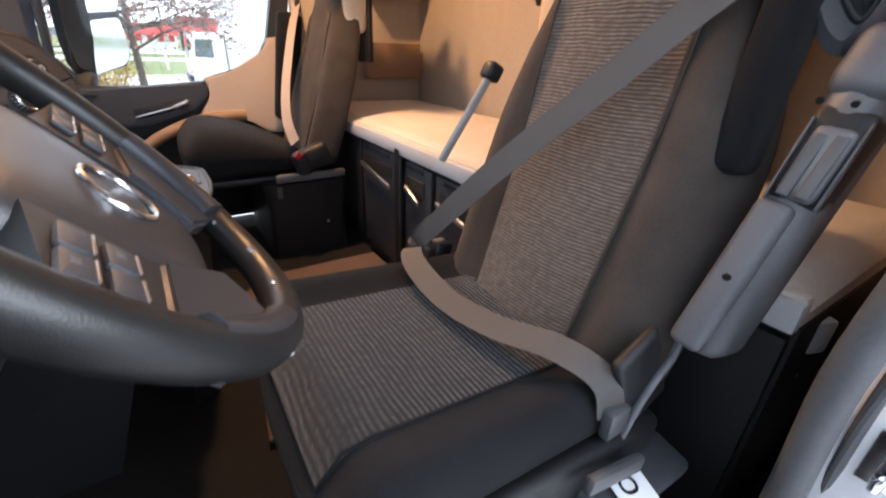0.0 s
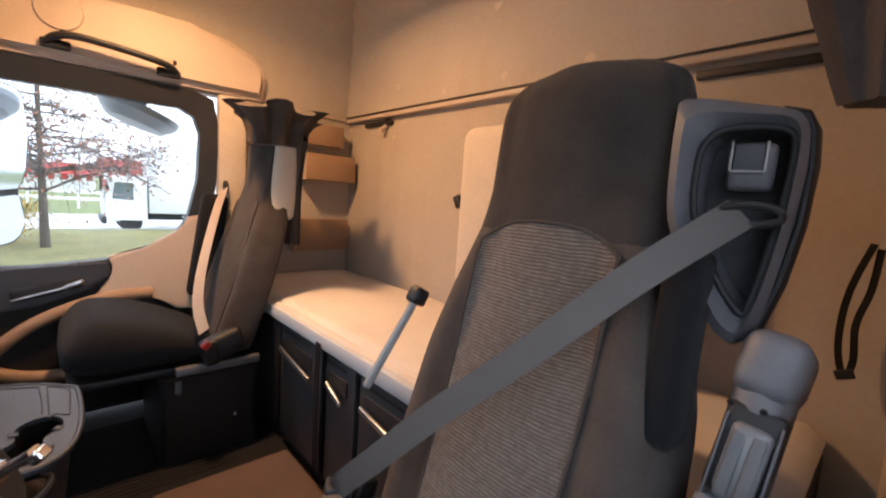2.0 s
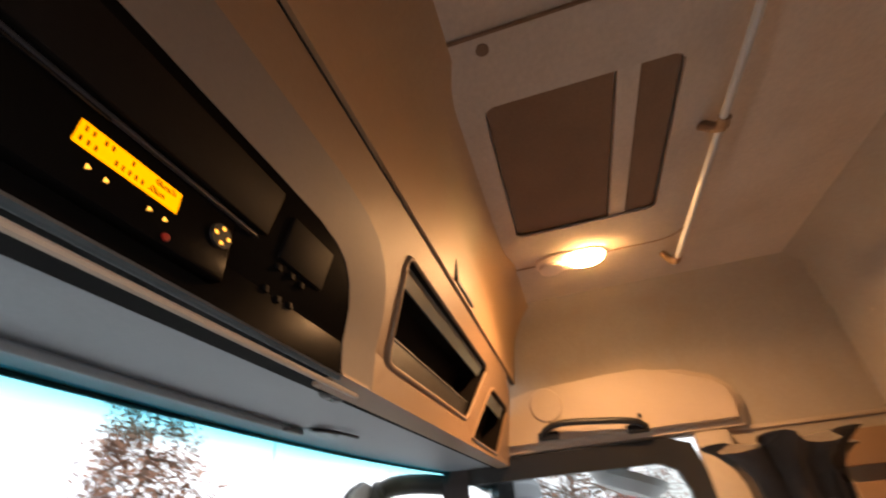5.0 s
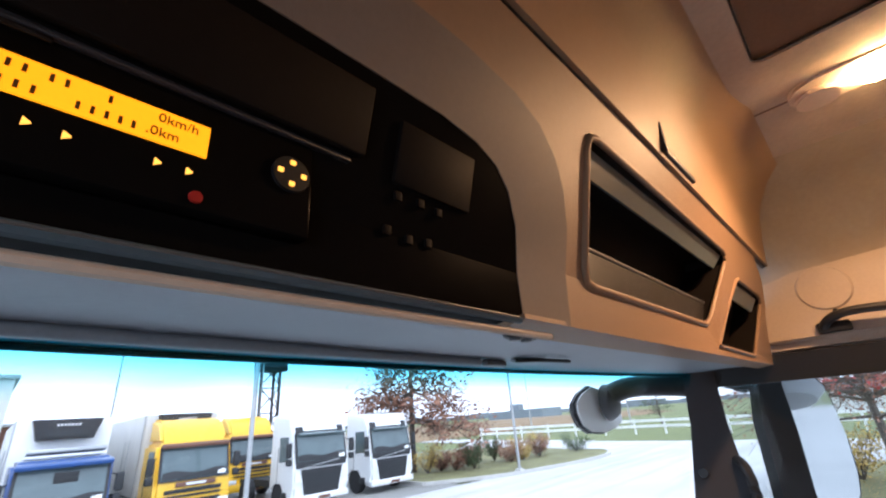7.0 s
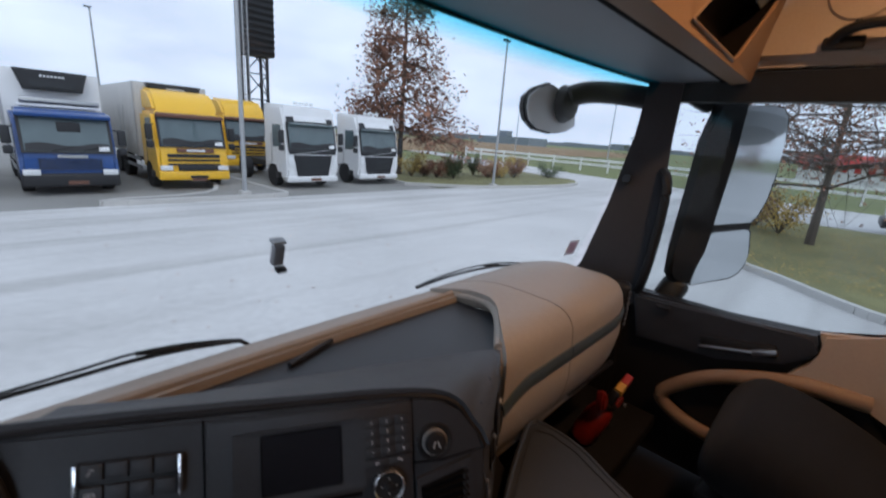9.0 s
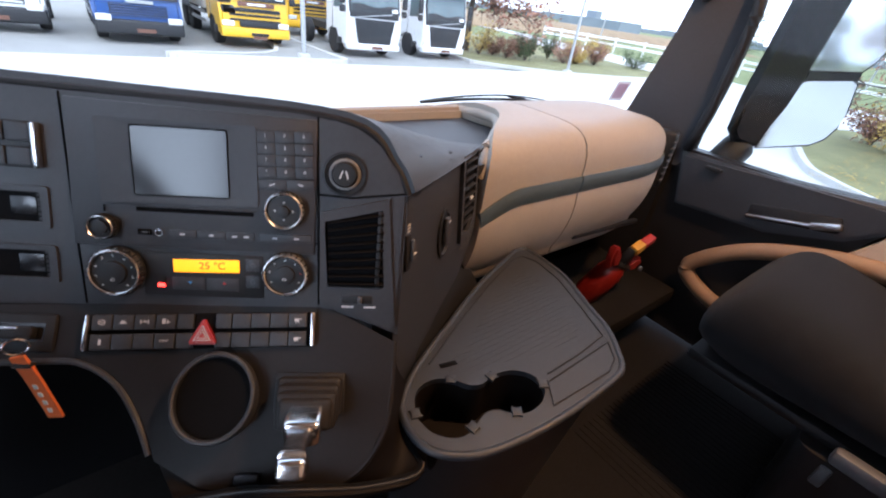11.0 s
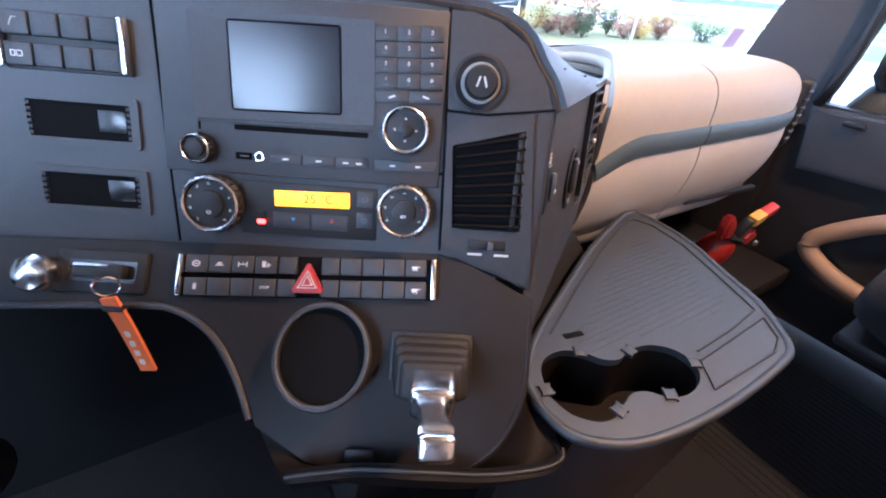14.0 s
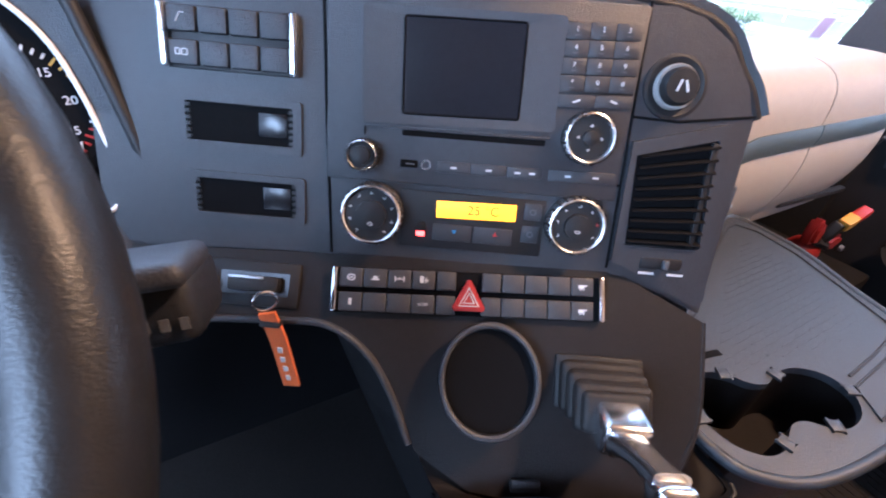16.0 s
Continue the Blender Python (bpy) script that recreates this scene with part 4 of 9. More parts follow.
ws = thing("window_1", (1.15, 1.27, 0.98), "large panoramic windscreen with a blue tint band", "windscreen", kind="structure")
bm = sheet(B(), lambda u, v: screen_pt(0.02 + 2.24 * u, 0.90 + 0.86 * v), 20, 10, 0.005)
wp = part("pane", bm, "glass", ws, smooth=60)
wp.visible_shadow = False
bm = sheet(B(), lambda u, v: screen_pt(0.02 + 2.24 * u, 1.682 + 0.064 * v, -0.008), 20, 6, 0.001)
tp = part("tint_band", bm, "tint", ws, "blue sun tint along the top of the glass", smooth=60)
tp.visible_shadow = False
bm = B()
loft(bm, [[(2.17, 1.20, 0.90), (2.36, 1.16, 0.90), (2.36, 0.93, 0.90), (2.29, 0.915, 0.90)],
          [(2.195, 1.12, 1.05), (2.35, 1.10, 1.05), (2.35, 0.92, 1.05), (2.285, 0.91, 1.05)],
          [(2.205, 1.055, 1.30), (2.34, 1.04, 1.30), (2.34, 0.90, 1.30), (2.29, 0.885, 1.30)],
          [(2.20, 1.0, 1.56), (2.34, 0.98, 1.56), (2.34, 0.91, 1.56), (2.295, 0.90, 1.56)],
          [(2.19, 0.975, 1.78), (2.34, 0.96, 1.78), (2.34, 0.91, 1.78), (2.28, 0.89, 1.78)]])
solid("pillar_passenger", bm, "pillar", "black windscreen pillar with grab bar, passenger side", "pillar", "structure", smooth=60)
pg = thing("pillar_grab_bar", (2.27, 0.93, 1.1), "black moulded grab bar on the windscreen pillar", "handle")
part("grip", tube(B(), smooth_path([(2.27, 0.90, 1.44), (2.245, 0.875, 1.415), (2.24, 0.865, 1.34), (2.25, 0.875, 1.15), (2.255, 0.89, 1.02), (2.28, 0.91, 0.97)], 5), 0.017, 10), "black", pg)
part("bolt_cover", lathe(B(), [(0.018, 0), (0.016, 0.01), (0.0001, 0.011)], pose(2.205, 1.0, 1.40, 0, -70), 14), "black", pg)

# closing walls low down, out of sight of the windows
# bulkhead colour taken near black to hold the footwell's shade
solid("wall_front", box(B(), (1.15, 1.20, 0.56), (2.36, 0.06, 0.72)), "void", "bulkhead under the dashboard, blackened for footwell shade", "wall", "structure")
solid("roof", box(B(), (1.15, 0.1, 2.50), (2.5, 2.5, 0.06)), "light_grey", "white cab roof outside", "roof", "structure")
# ---- dashboard ----
def frame_of(o, u, v):
    u, v = Vector(u).normalized(), Vector(v)
    n = u.cross(v).normalized()
    v = n.cross(u)
    m = Matrix((u, v, n)).transposed().to_4x4()
    m.translation = o
    return m


MC = frame_of((0.7608, 0.814, 1.0623), (0.8597, -0.5108, 0), (0.1629, 0.2741, 0.9478))   # radio face
ML = frame_of((0.7755, 0.7565, 0.9475), (0.8597, -0.5108, 0), (0.3327, 0.5599, 0.7588))  # lower face, leaning more


def on(m, pts, h=0.0):
    return [m @ Vector((a, b, h)) for a, b in pts]


def lbox(bm, m, a, b, w, h, z0, z1, bev=0.0, seg=2):
    """A block on a face: centre a, b, size w, h, from height z0 to z1."""
    return box(bm, m @ Vector((a, b, (z0 + z1) / 2)), (w, h, z1 - z0), m.to_3x3(), bev, seg)


def tilt(m, a, b, deg):
    """A place on a face, turned a little in its plane."""
    return m @ Matrix.Translation((a, b, 0)) @ Matrix.Rotation(radians(deg), 4, "Z")


def lplate(m, out, holes, z0, z1):
    """A plate with holes on a face: both sides and every edge."""
    bm = B()
    for z in (z0, z1):
        es = []
        for lp in [out] + holes:
            vs = [bm.verts.new(m @ Vector((a, b, z))) for a, b in lp]
            es += [bm.edges.new((vs[i], vs[(i + 1) % len(vs)])) for i in range(len(vs))]
        bmesh.ops.triangle_fill(bm, use_beauty=True, edges=es)
    for lp in [out] + holes:
        p = [bm.verts.new(m @ Vector((a, b, z0))) for a, b in lp]
        q = [bm.verts.new(m @ Vector((a, b, z1))) for a, b in lp]
        for i in range(len(p)):
            j = (i + 1) % len(p)
            bm.faces.new((p[i], p[j], q[j], q[i]))
    bmesh.ops.remove_doubles(bm, verts=bm.verts, dist=1e-6)
    return bm


def ellipse(a, b, ra, rb, n=40):
    return [(a + ra * math.cos(2 * math.pi * k / n), b + rb * math.sin(2 * math.pi * k / n)) for k in range(n)]


def lturn(bm, m, a, b, prof, n=28):
    return lathe(bm, prof, m @ Matrix.Translation((a, b, 0)), n)


dash = thing("dashboard", (1.2, 1.1, 0.74), "anthracite and beige wraparound truck dashboard", "dashboard")
# beige passenger side with the glovebox, rolled over the top
gp = smooth_path([(0, 1.27, 1.02), (0, 1.12, 1.062), (0, 0.98, 1.066), (0, 0.900, 1.060), (0, 0.866, 1.028), (0, 0.8615, 0.944)], 4)
gl = smooth_path([(0, 0.862, 0.945), (0, 0.856, 0.90), (0, 0.863, 0.845), (0, 0.885, 0.785), (0, 0.92, 0.745), (0, 1.18, 0.735)], 4)


def side_end(x):
    """The dashboard bends back to the door at its far end."""
    return 0.045 * max(0.0, (x - 1.80) / 0.255) ** 3


def pad_edge(y):
    """The pad's edge beside the tray sweeps forward."""
    e = [(0.86, 1.275), (0.868, 1.285), (0.905, 1.33), (0.98, 1.42), (1.03, 1.468), (1.12, 1.475), (1.27, 1.47)]
    for (a, p), (b, q) in zip(e, e[1:]):
        if y <= b:
            return p + (q - p) * max(0.0, y - a) / (b - a)
    return e[-1][1]


def pad_pt(xa, xb, u, v):
    p = gp[round(v * 20)]
    lo = max(xa, pad_edge(p.y)) if xa < 1.5 else xa
    x = lo + u * (xb - lo)
    return x, p.y + side_end(x), p.z - 0.5 * side_end(x)


for xa, xb in ((1.275, 1.586), (1.590, 2.055)):
    bm = sheet(B(), lambda u, v: pad_pt(xa, xb, u, v), 8, 20, -0.02)
    part("upper_pad", bm, "beige", dash, "beige stitched upper pad", smooth=60)
    bm = sheet(B(), lambda u, v: (xa + u * (xb - xa), gl[round(v * 20)].y + side_end(xa + u * (xb - xa)), gl[round(v * 20)].z), 8, 20, -0.02)
    part("glovebox_lid", bm, "beige", dash, "beige glovebox front", smooth=60)


def strip_z(x, v):
    """The strip runs level along the glovebox and dips at its inner end."""
    d = max(0.0, (1.385 - x) / 0.105)
    return (0.975 - 0.038 * d ** 1.6) * (1 - v) + (0.947 - 0.034 * d ** 1.4) * v


for xa, xb in ((1.276, 1.586), (1.590, 2.053)):
    bm = sheet(B(), lambda u, v: (xa + u * (xb - xa), 0.8565 - 0.003 * math.sin(math.pi * v) + side_end(xa + u * (xb - xa)), strip_z(xa + u * (xb - xa), v)), 16, 4, -0.02)
    part("trim_strip", bm, "slate", dash, "slate strip along the glovebox", smooth=60)
    for v, r, m_ in ((1.0, 0.0034, "void"), (0.0, 0.0016, "black")):
        part("strip_edge", tube(B(), [Vector((xa + (xb - xa) * k / 12, 0.8565 + side_end(xa + (xb - xa) * k / 12), strip_z(xa + (xb - xa) * k / 12, v))) for k in range(13)], r, 6), m_, dash, smooth=60)
bm = B()
tube(bm, [(1.588, p.y + 0.004, p.z) for p in gp + gl[:16]], 0.004, 6)
part("seam", bm, "brown", dash)
bm = box(B(), (1.837, 0.866, 0.777), (0.34, 0.016, 0.014), Euler((0, radians(3), 0)).to_matrix(), bev=0.004)
part("glovebox_slot", bm, "black", dash, "black glovebox grip slot")
ev = part("end_vent", box(B(), (2.090, 0.905, 0.955), (0.062, 0.060, 0.175), Matrix.Rotation(radians(18), 3, "Z"), 0.014, 3), "black", dash, "tall black side vent at the pillar")
for k in range(7):
    part("vent_slat", box(B(), (2.085, 0.874, 0.895 + k * 0.020), (0.042, 0.008, 0.005), Matrix.Rotation(radians(18), 3, "Z") @ Matrix.Rotation(radians(25), 3, "X"), 0.001), "grey", ev)
# beige strip along the glass, slate tray, hood over the radio face
bm = sheet(B(), lambda u, v: (0.05 + 1.42 * u, 1.165 + 0.115 * v - 0.05 * ((0.05 + 1.42 * u - XC) / 1.1) ** 2, 1.052 - 0.02 * v), 12, 3, -0.02)
part("glass_strip", bm, "beige", dash, "beige strip along the windscreen")
part("pad_border", tube(B(), [Vector(pad_pt(1.275, 1.586, 0, k / 20)) + Vector((0.004, 0, -0.004)) for k in range(2, 18)], 0.012, 10), "beige", dash, "rounded beige edge of the pad", smooth=60)
bm = prism(B(), [(0.48, 1.175, 1.035), (1.465, 1.178, 1.035), (1.488, 1.03, 1.035), (1.285, 0.86, 1.035), (0.95, 0.80, 1.035), (0.50, 1.0, 1.035)], (0, 0, -0.02))
part("top_tray", bm, "tray", dash, "slate non-slip tray on top", smooth=0)
bm = B()
tube(bm, [(0.50, 1.178, 1.048), (1.468, 1.182, 1.048), (1.495, 1.03, 1.048), (1.30, 0.885, 1.052)], 0.011, 8, flat=1.4)
part("tray_edge", bm, "beige", dash, "beige raised edge of the tray")
hood_b = [(0.02, 1.12, 1.165), (0.30, 1.09, 1.18), (0.554, 0.985, 1.172), (0.76, 0.868, 1.171), (0.945, 0.752, 1.166), (0.985, 0.71, 1.125), (0.994, 0.690, 1.095)]
hood_f = [(0.02, 1.20, 1.04), (0.30, 1.185, 1.045), (0.62, 1.165, 1.05), (0.90, 1.04, 1.062), (1.16, 0.915, 1.068), (1.25, 0.875, 1.068), (1.272, 0.862, 1.066)]
hb2, hf2 = smooth_path(hood_b, 6), smooth_path(hood_f, 6)


def hood_pt(u, v):
    i = round(u * 36)
    p = hb2[i].lerp(hf2[i], v)
    return p + Vector((0, 0, 0.008 * v * (1 - v) * 2 * (1 - u ** 4) - 0.006))


bm = sheet(B(), hood_pt, 36, 8, 0.010)
part("hood", bm, "dash_soft", dash, "anthracite hood over radio and gauges", smooth=60)
part("hood_rim", tube(B(), [p + Vector((0, -0.001, -0.007)) for p in hb2], 0.0045, 8), "low_dash", dash, "thick dark front edge of the hood", smooth=60)
for u, v in ((0.86, 0.18), (0.92, 0.25), (0.955, 0.16), (0.90, 0.5), (0.95, 0.45)):
    q = hood_pt(u, v)
    part("screw_hole", lathe(B(), [(0.004, 0), (0.004, 0.002), (0.0001, 0.002)], Matrix.Translation(q + Vector((0, 0, 0.0105))), 10), "black", dash)
pen = solid("pen", tube(B(), [(0.926, 1.126, 1.042), (1.046, 1.165, 1.042)], 0.0065, 10), "black", "black pen lying on the dashboard tray", "pen")

# ---- centre console ----
con = thing("centre_console", (0.85, 0.75, 0.7), "anthracite centre console turned towards the driver", "console")
face = [(-0.285, -0.125), (0.168, -0.108), (0.262, -0.147), (0.264, 0.028), (0.252, 0.05), (0.232, 0.085), (0.205, 0.102), (0.18, 0.108), (-0.285, 0.108)]
part("radio_face", prism(B(), on(MC, face), MC.to_3x3() @ Vector((0, 0, -0.12)), 0.004), "dash", con, "anthracite upper face", smooth=30)
low = [(-0.30, 0.0), (-0.124, 0.006), (0.125, 0.016), (0.215, -0.028), (0.212, -0.115), (0.19, -0.165), (0.155, -0.192), (0.054, -0.192), (0.014, -0.187), (-0.034, -0.158), (-0.058, -0.108), (-0.082, -0.076), (-0.116, -0.057), (-0.152, -0.055), (-0.30, -0.064)]
CUP = (0.0238, -0.0930)
part("lower_face", lplate(ML, low, [ellipse(CUP[0], CUP[1], 0.0400, 0.0445)], -0.004, 0.0), "low_dash", con, "lower face, darkened for shade", smooth=30)
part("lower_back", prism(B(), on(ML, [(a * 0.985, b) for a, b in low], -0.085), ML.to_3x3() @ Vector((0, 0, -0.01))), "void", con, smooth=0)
bm = B()
tube(bm, smooth_path([ML @ Vector((a, b, 0.0)) for a, b in [(-0.30, -0.064), (-0.16, -0.056), (-0.118, -0.058), (-0.084, -0.078), (-0.06, -0.11), (-0.040, -0.152)]], 5), 0.0035, 8)
part("face_edge", tube(B(), smooth_path(on(ML, [(0.215, -0.028), (0.212, -0.115), (0.19, -0.165), (0.155, -0.192)], -0.004), 5), 0.0045, 8), "low_dash", con)
part("knee_edge", bm, "dash", con, "worn dark edge of the knee recess")
# flank towards the passenger, with its small vent and keys
fl = [Vector((0.99, 0.69, 1.095)), Vector((1.268, 0.862, 1.066))]
MF = frame_of(fl[0], fl[1] - fl[0], (0.022, 0.035, 0.18))
part("flank", prism(B(), on(MF, [(0, 0), (0.302, 0.008), (0.330, -0.085), (0.336, -0.147), (0.303, -0.183), (0.248, -0.222), (0.160, -0.243), (0.06, -0.275), (0.0, -0.36), (-0.03, -0.36), (-0.026, -0.18)]), MF.to_3x3() @ Vector((0, 0, -0.03))), "dash", con, "anthracite flank towards the passenger", smooth=0)
part("side_panel", prism(B(), on(MF, [(0.02, -0.10), (0.345, -0.06), (0.362, -0.36), (0.02, -0.40)], -0.034), MF.to_3x3() @ Vector((0, 0, -0.01))), "beige", con, "beige side panel behind the flank", smooth=0)
fv = part("flank_vent", ring(B(), on(MF, [(0.205, 0.006), (0.292, 0.010), (0.300, -0.125), (0.262, -0.160), (0.222, -0.150)]), on(MF, [(0.214, 0.000), (0.284, 0.003), (0.290, -0.118), (0.260, -0.138), (0.230, -0.130)]), MF.to_3x3() @ Vector((0, 0, 0.007))), "dash_soft", con, "tall side air vent", smooth=0)
part("vent_back", prism(B(), on(MF, [(0.214, 0.000), (0.284, 0.003), (0.290, -0.118), (0.260, -0.138), (0.230, -0.130)], 0.0004), MF.to_3x3() @ Vector((0, 0, 0.001))), "void", fv, smooth=0)
for k in range(8):
    part("slat", lbox(B(), MF, 0.252 + 0.001 * k, -0.008 - k * 0.0155, 0.064, 0.0035, 0.001, 0.0075, 0.001), "black", fv)
part("slider_grip", lbox(B(), MF, 0.258, -0.074, 0.016, 0.006, 0.007, 0.011, 0.002), "light_grey", fv)
part("print_bar", lbox(B(), MF, 0.245, -0.168, 0.020, 0.004, 0, 0.001), "grey", con)
oval_ = lturn(B(), MF @ Matrix.Translation((0.144, -0.104, 0)) @ Matrix.Diagonal((0.8, 1.25, 1, 1)), 0, 0, [(0.032, -0.001), (0.032, 0.003), (0.028, 0.004), (0.025, 0.001), (0.0001, 0.001)], 28)
fs = part("flank_switch", oval_, "black", con, "oval switch recess in the flank")
part("rocker", lbox(B(), MF, 0.146, -0.100, 0.018, 0.046, 0.001, 0.009, 0.004), "dash", fs)
part("print_bar", lbox(B(), MF, 0.147, -0.083, 0.008, 0.003, 0.0088, 0.0096), "white_ink", fs)
part("print_bar", lbox(B(), MF, 0.147, -0.105, 0.006, 0.006, 0.0088, 0.0096), "grey", fs)
fw = part("flank_wheel", lbox(B(), MF, 0.008, -0.082, 0.016, 0.050, -0.001, 0.004, 0.004), "black", con, "thumb wheel for the side vent")
part("wheel_grip", lbox(B(), MF, 0.014, -0.080, 0.008, 0.030, 0.003, 0.009, 0.003), "grey", fw)
part("wheel_mark", lbox(B(), MF, 0.014, -0.084, 0.008, 0.002, 0.0088, 0.0096), "white_ink", fw)
for k in range(4):
    part("print_bar", lbox(B(), MF, 0.012, -0.047 - 0.004 * k, 0.009, 0.0014, 0, 0.001), "white_ink", con)

# joints on the radio face
bm = B()
for pts in ([(-0.0905, 0.106), (-0.0868, 0.0), (-0.0815, -0.115)], [(0.160, 0.106), (0.163, 0.0), (0.166, -0.108)], [(0.163, 0.022), (0.20, 0.021), (0.262, 0.030)], [(-0.083, -0.0455), (0.005, -0.0427), (0.163, -0.0345)]):
    tube(bm, on(MC, pts, 0.0), 0.0012, 6)
part("joint", bm, "void", con)
# two rows of four switches with chrome ends
blk = part("switch_block", lbox(B(), MC, -0.162, 0.051, 0.106, 0.046, -0.004, 0.002, 0.002), "black", con)
for i in range(4):
    for j in (0.063, 0.039):
        sw = part("rocker_switch", lbox(B(), MC, -0.198 + i * 0.0238, j + 0.0005, 0.0225, 0.0185, 0.0, 0.0065, 0.002), "dash_soft", blk)
for a in (-0.2125, -0.1115):
    part("chrome_end", lbox(B(), MC, a, 0.051, 0.006, 0.046, 0.0, 0.0085, 0.002), "chrome", blk, "chrome end bar")
for q in ((-0.0035, -0.003, 0.0, 0.004), (0.0, 0.0035, 0.0035, 0.0035)):
    part("print_bar", bar(B(), MC @ Vector((-0.198 + q[0], 0.0635 + q[1], 0.0068)), MC @ Vector((-0.198 + q[2], 0.0635 + q[3], 0.0068)), 0.0010, 0.0006, 0.0002), "white_ink", blk)
for a, w, h in ((-0.2015, 0.0040, 0.0050), (-0.1962, 0.0050, 0.0050)):
    part("print_bar", ring(B(), on(MC, rounded(w, h, 0.0008, 2, a, 0.0395), 0.0066), on(MC, rounded(w - 0.0014, h - 0.0014, 0.0005, 2, a, 0.0395), 0.0066), MC.to_3x3() @ Vector((0, 0, 0.0004))), "white_ink", blk)
# two empty bays
for ao, bo, wo, ho, ai, bi, wi, hi in ((-0.158, -0.012, 0.102, 0.044, -0.1578, -0.0115, 0.0877, 0.031), (-0.1555, -0.0725, 0.102, 0.041, -0.1545, -0.0723, 0.085, 0.0295)):
    bay = part("empty_bay", ring(B(), on(MC, rounded(wo, ho, 0.003, 2, ao, bo)), on(MC, rounded(wi, hi, 0.002, 2, ai, bi)), MC.to_3x3() @ Vector((0, 0, 0.003))), "dash_soft", con, "frame of an empty switch bay")
    part("bay_back", lbox(B(), MC, ai, bi, wi, hi, 0.0003, 0.0012), "void", bay)
    part("bay_blank", lbox(B(), MC, ai + wi / 2 - 0.0165, bi + 0.001, 0.024, 0.019, 0.001, 0.0022, 0.001), "bay_gloss", bay, "black blank behind the bay")
    for k in range(6):
        for q in (-1, 1):
            part("bay_tooth", lbox(B(), MC, ai + q * (wi / 2 - 0.0016), bi - 0.0125 + k * 0.005, 0.0036, 0.0026, 0.0005, 0.003), "black", bay)
# radio: screen, keypad, slot, knobs
radio = part("radio", lbox(B(), MC, 0.037, 0.027, 0.246, 0.150, 0.0, 0.003, 0.002), "dash", con, "radio front")
SCR = tilt(MC, 0.0213, 0.0457, 1.6)
part("screen_bezel", ring(B(), [SCR @ Vector((a, b, 0.003)) for a, b in rounded(0.156, 0.086, 0.003, 2, -0.001, -0.001)], [SCR @ Vector((a, b, 0.0010)) for a, b in rounded(0.093, 0.0705, 0.002, 2)], MC.to_3x3() @ Vector((0, 0, 0.0022))), "dash", radio, "frame sloping in to the screen", smooth=20)
part("screen_edge", tube(B(), [SCR @ Vector((a, b, 0.0036)) for a, b in rounded(0.094, 0.0715, 0.002, 2)], 0.0009, 6, True), "void", radio)
part("screen", lbox(B(), SCR, 0, 0, 0.0935, 0.071, 0.0012, 0.0038), "screen", radio, "dark screen, switched off")
KP = tilt(MC, 0.1272, 0.0575, 3.0)
part("keypad", lbox(B(), KP, 0, -0.0005, 0.060, 0.0625, 0.002, 0.0034, 0.001), "black", radio, "dark joints of the keypad")
for j in range(4):
    for i in range(3):
        k = part("key", lbox(B(), KP, -0.0200 + i * 0.0200, 0.0240 - j * 0.0127, 0.0196, 0.0120, 0.0030, 0.0042, 0.0008), "dash", radio)
        text("key_digit", "123456789*0#"[j * 3 + i], 0.0052, KP @ Matrix.Translation((-0.0200 + i * 0.0200, 0.0250 - j * 0.0127, 0.0044)), "white_ink", k)
        part("print_bar", lbox(B(), KP, -0.0200 + i * 0.0200, 0.0210 - j * 0.0127, 0.0040, 0.0008, 0.0041, 0.0045), "grey", k)
for i in range(2):
    k = part("key", lbox(B(), KP, -0.0150 + i * 0.0300, -0.0272, 0.0294, 0.0095, 0.0030, 0.0042, 0.0008), "dash", radio)
    part("print_bar", box(B(), KP @ Vector((-0.0150 + i * 0.0300, -0.0272, 0.0043)), (0.0060, 0.0014, 0.0006), (KP @ Matrix.Rotation(radians(20 - 40 * i), 4, "Z")).to_3x3()), "white_ink", k)
SL = tilt(MC, 0.0207, -0.0030, 0.6)
part("disc_slot", lbox(B(), SL, 0.0140, -0.0030, 0.118, 0.0046, 0.0030, 0.0036), "void", radio, "dark disc slot")
part("disc_lip", lbox(B(), SL, 0, 0.0008, 0.152, 0.0022, 0.003, 0.0046, 0.0008), "dash_soft", radio)
part("disc_lip", lbox(B(), SL, -0.0755, -0.0030, 0.0012, 0.0080, 0.003, 0.0042), "void", radio)
part("usb_cover", lbox(B(), MC, -0.0170, -0.0312, 0.0145, 0.0062, 0.003, 0.0042, 0.001), "void", radio, "covered socket")
part("print_bar", lbox(B(), MC, -0.0160, -0.0312, 0.0080, 0.0010, 0.0041, 0.0045), "grey", radio)
part("jack", lturn(B(), MC, -0.0028, -0.0309, [(0.0042, 0.002), (0.0042, 0.005), (0.003, 0.005), (0.0028, 0.001), (0.0001, 0.001)], 16), "chrome", radio, "chrome audio socket")
for a, b, w, n in ((0.0206, -0.0315, 0.0276, 1), (0.0500, -0.0312, 0.0290, 1), (0.0803, -0.0308, 0.0290, 2), (0.1285, -0.0300, 0.0560, 2)):
    bt_ = tilt(MC, a, b, 1.4)
    k = part("key", lbox(B(), bt_, 0, 0, w, 0.0092, 0.002, 0.0042, 0.0006), "dash", radio)
    for q in range(n):
        part("print_bar", lbox(B(), bt_, (q - (n - 1) / 2) * w * 0.42, 0, 0.0050, 0.0016, 0.0045, 0.0049), "white_ink", k)


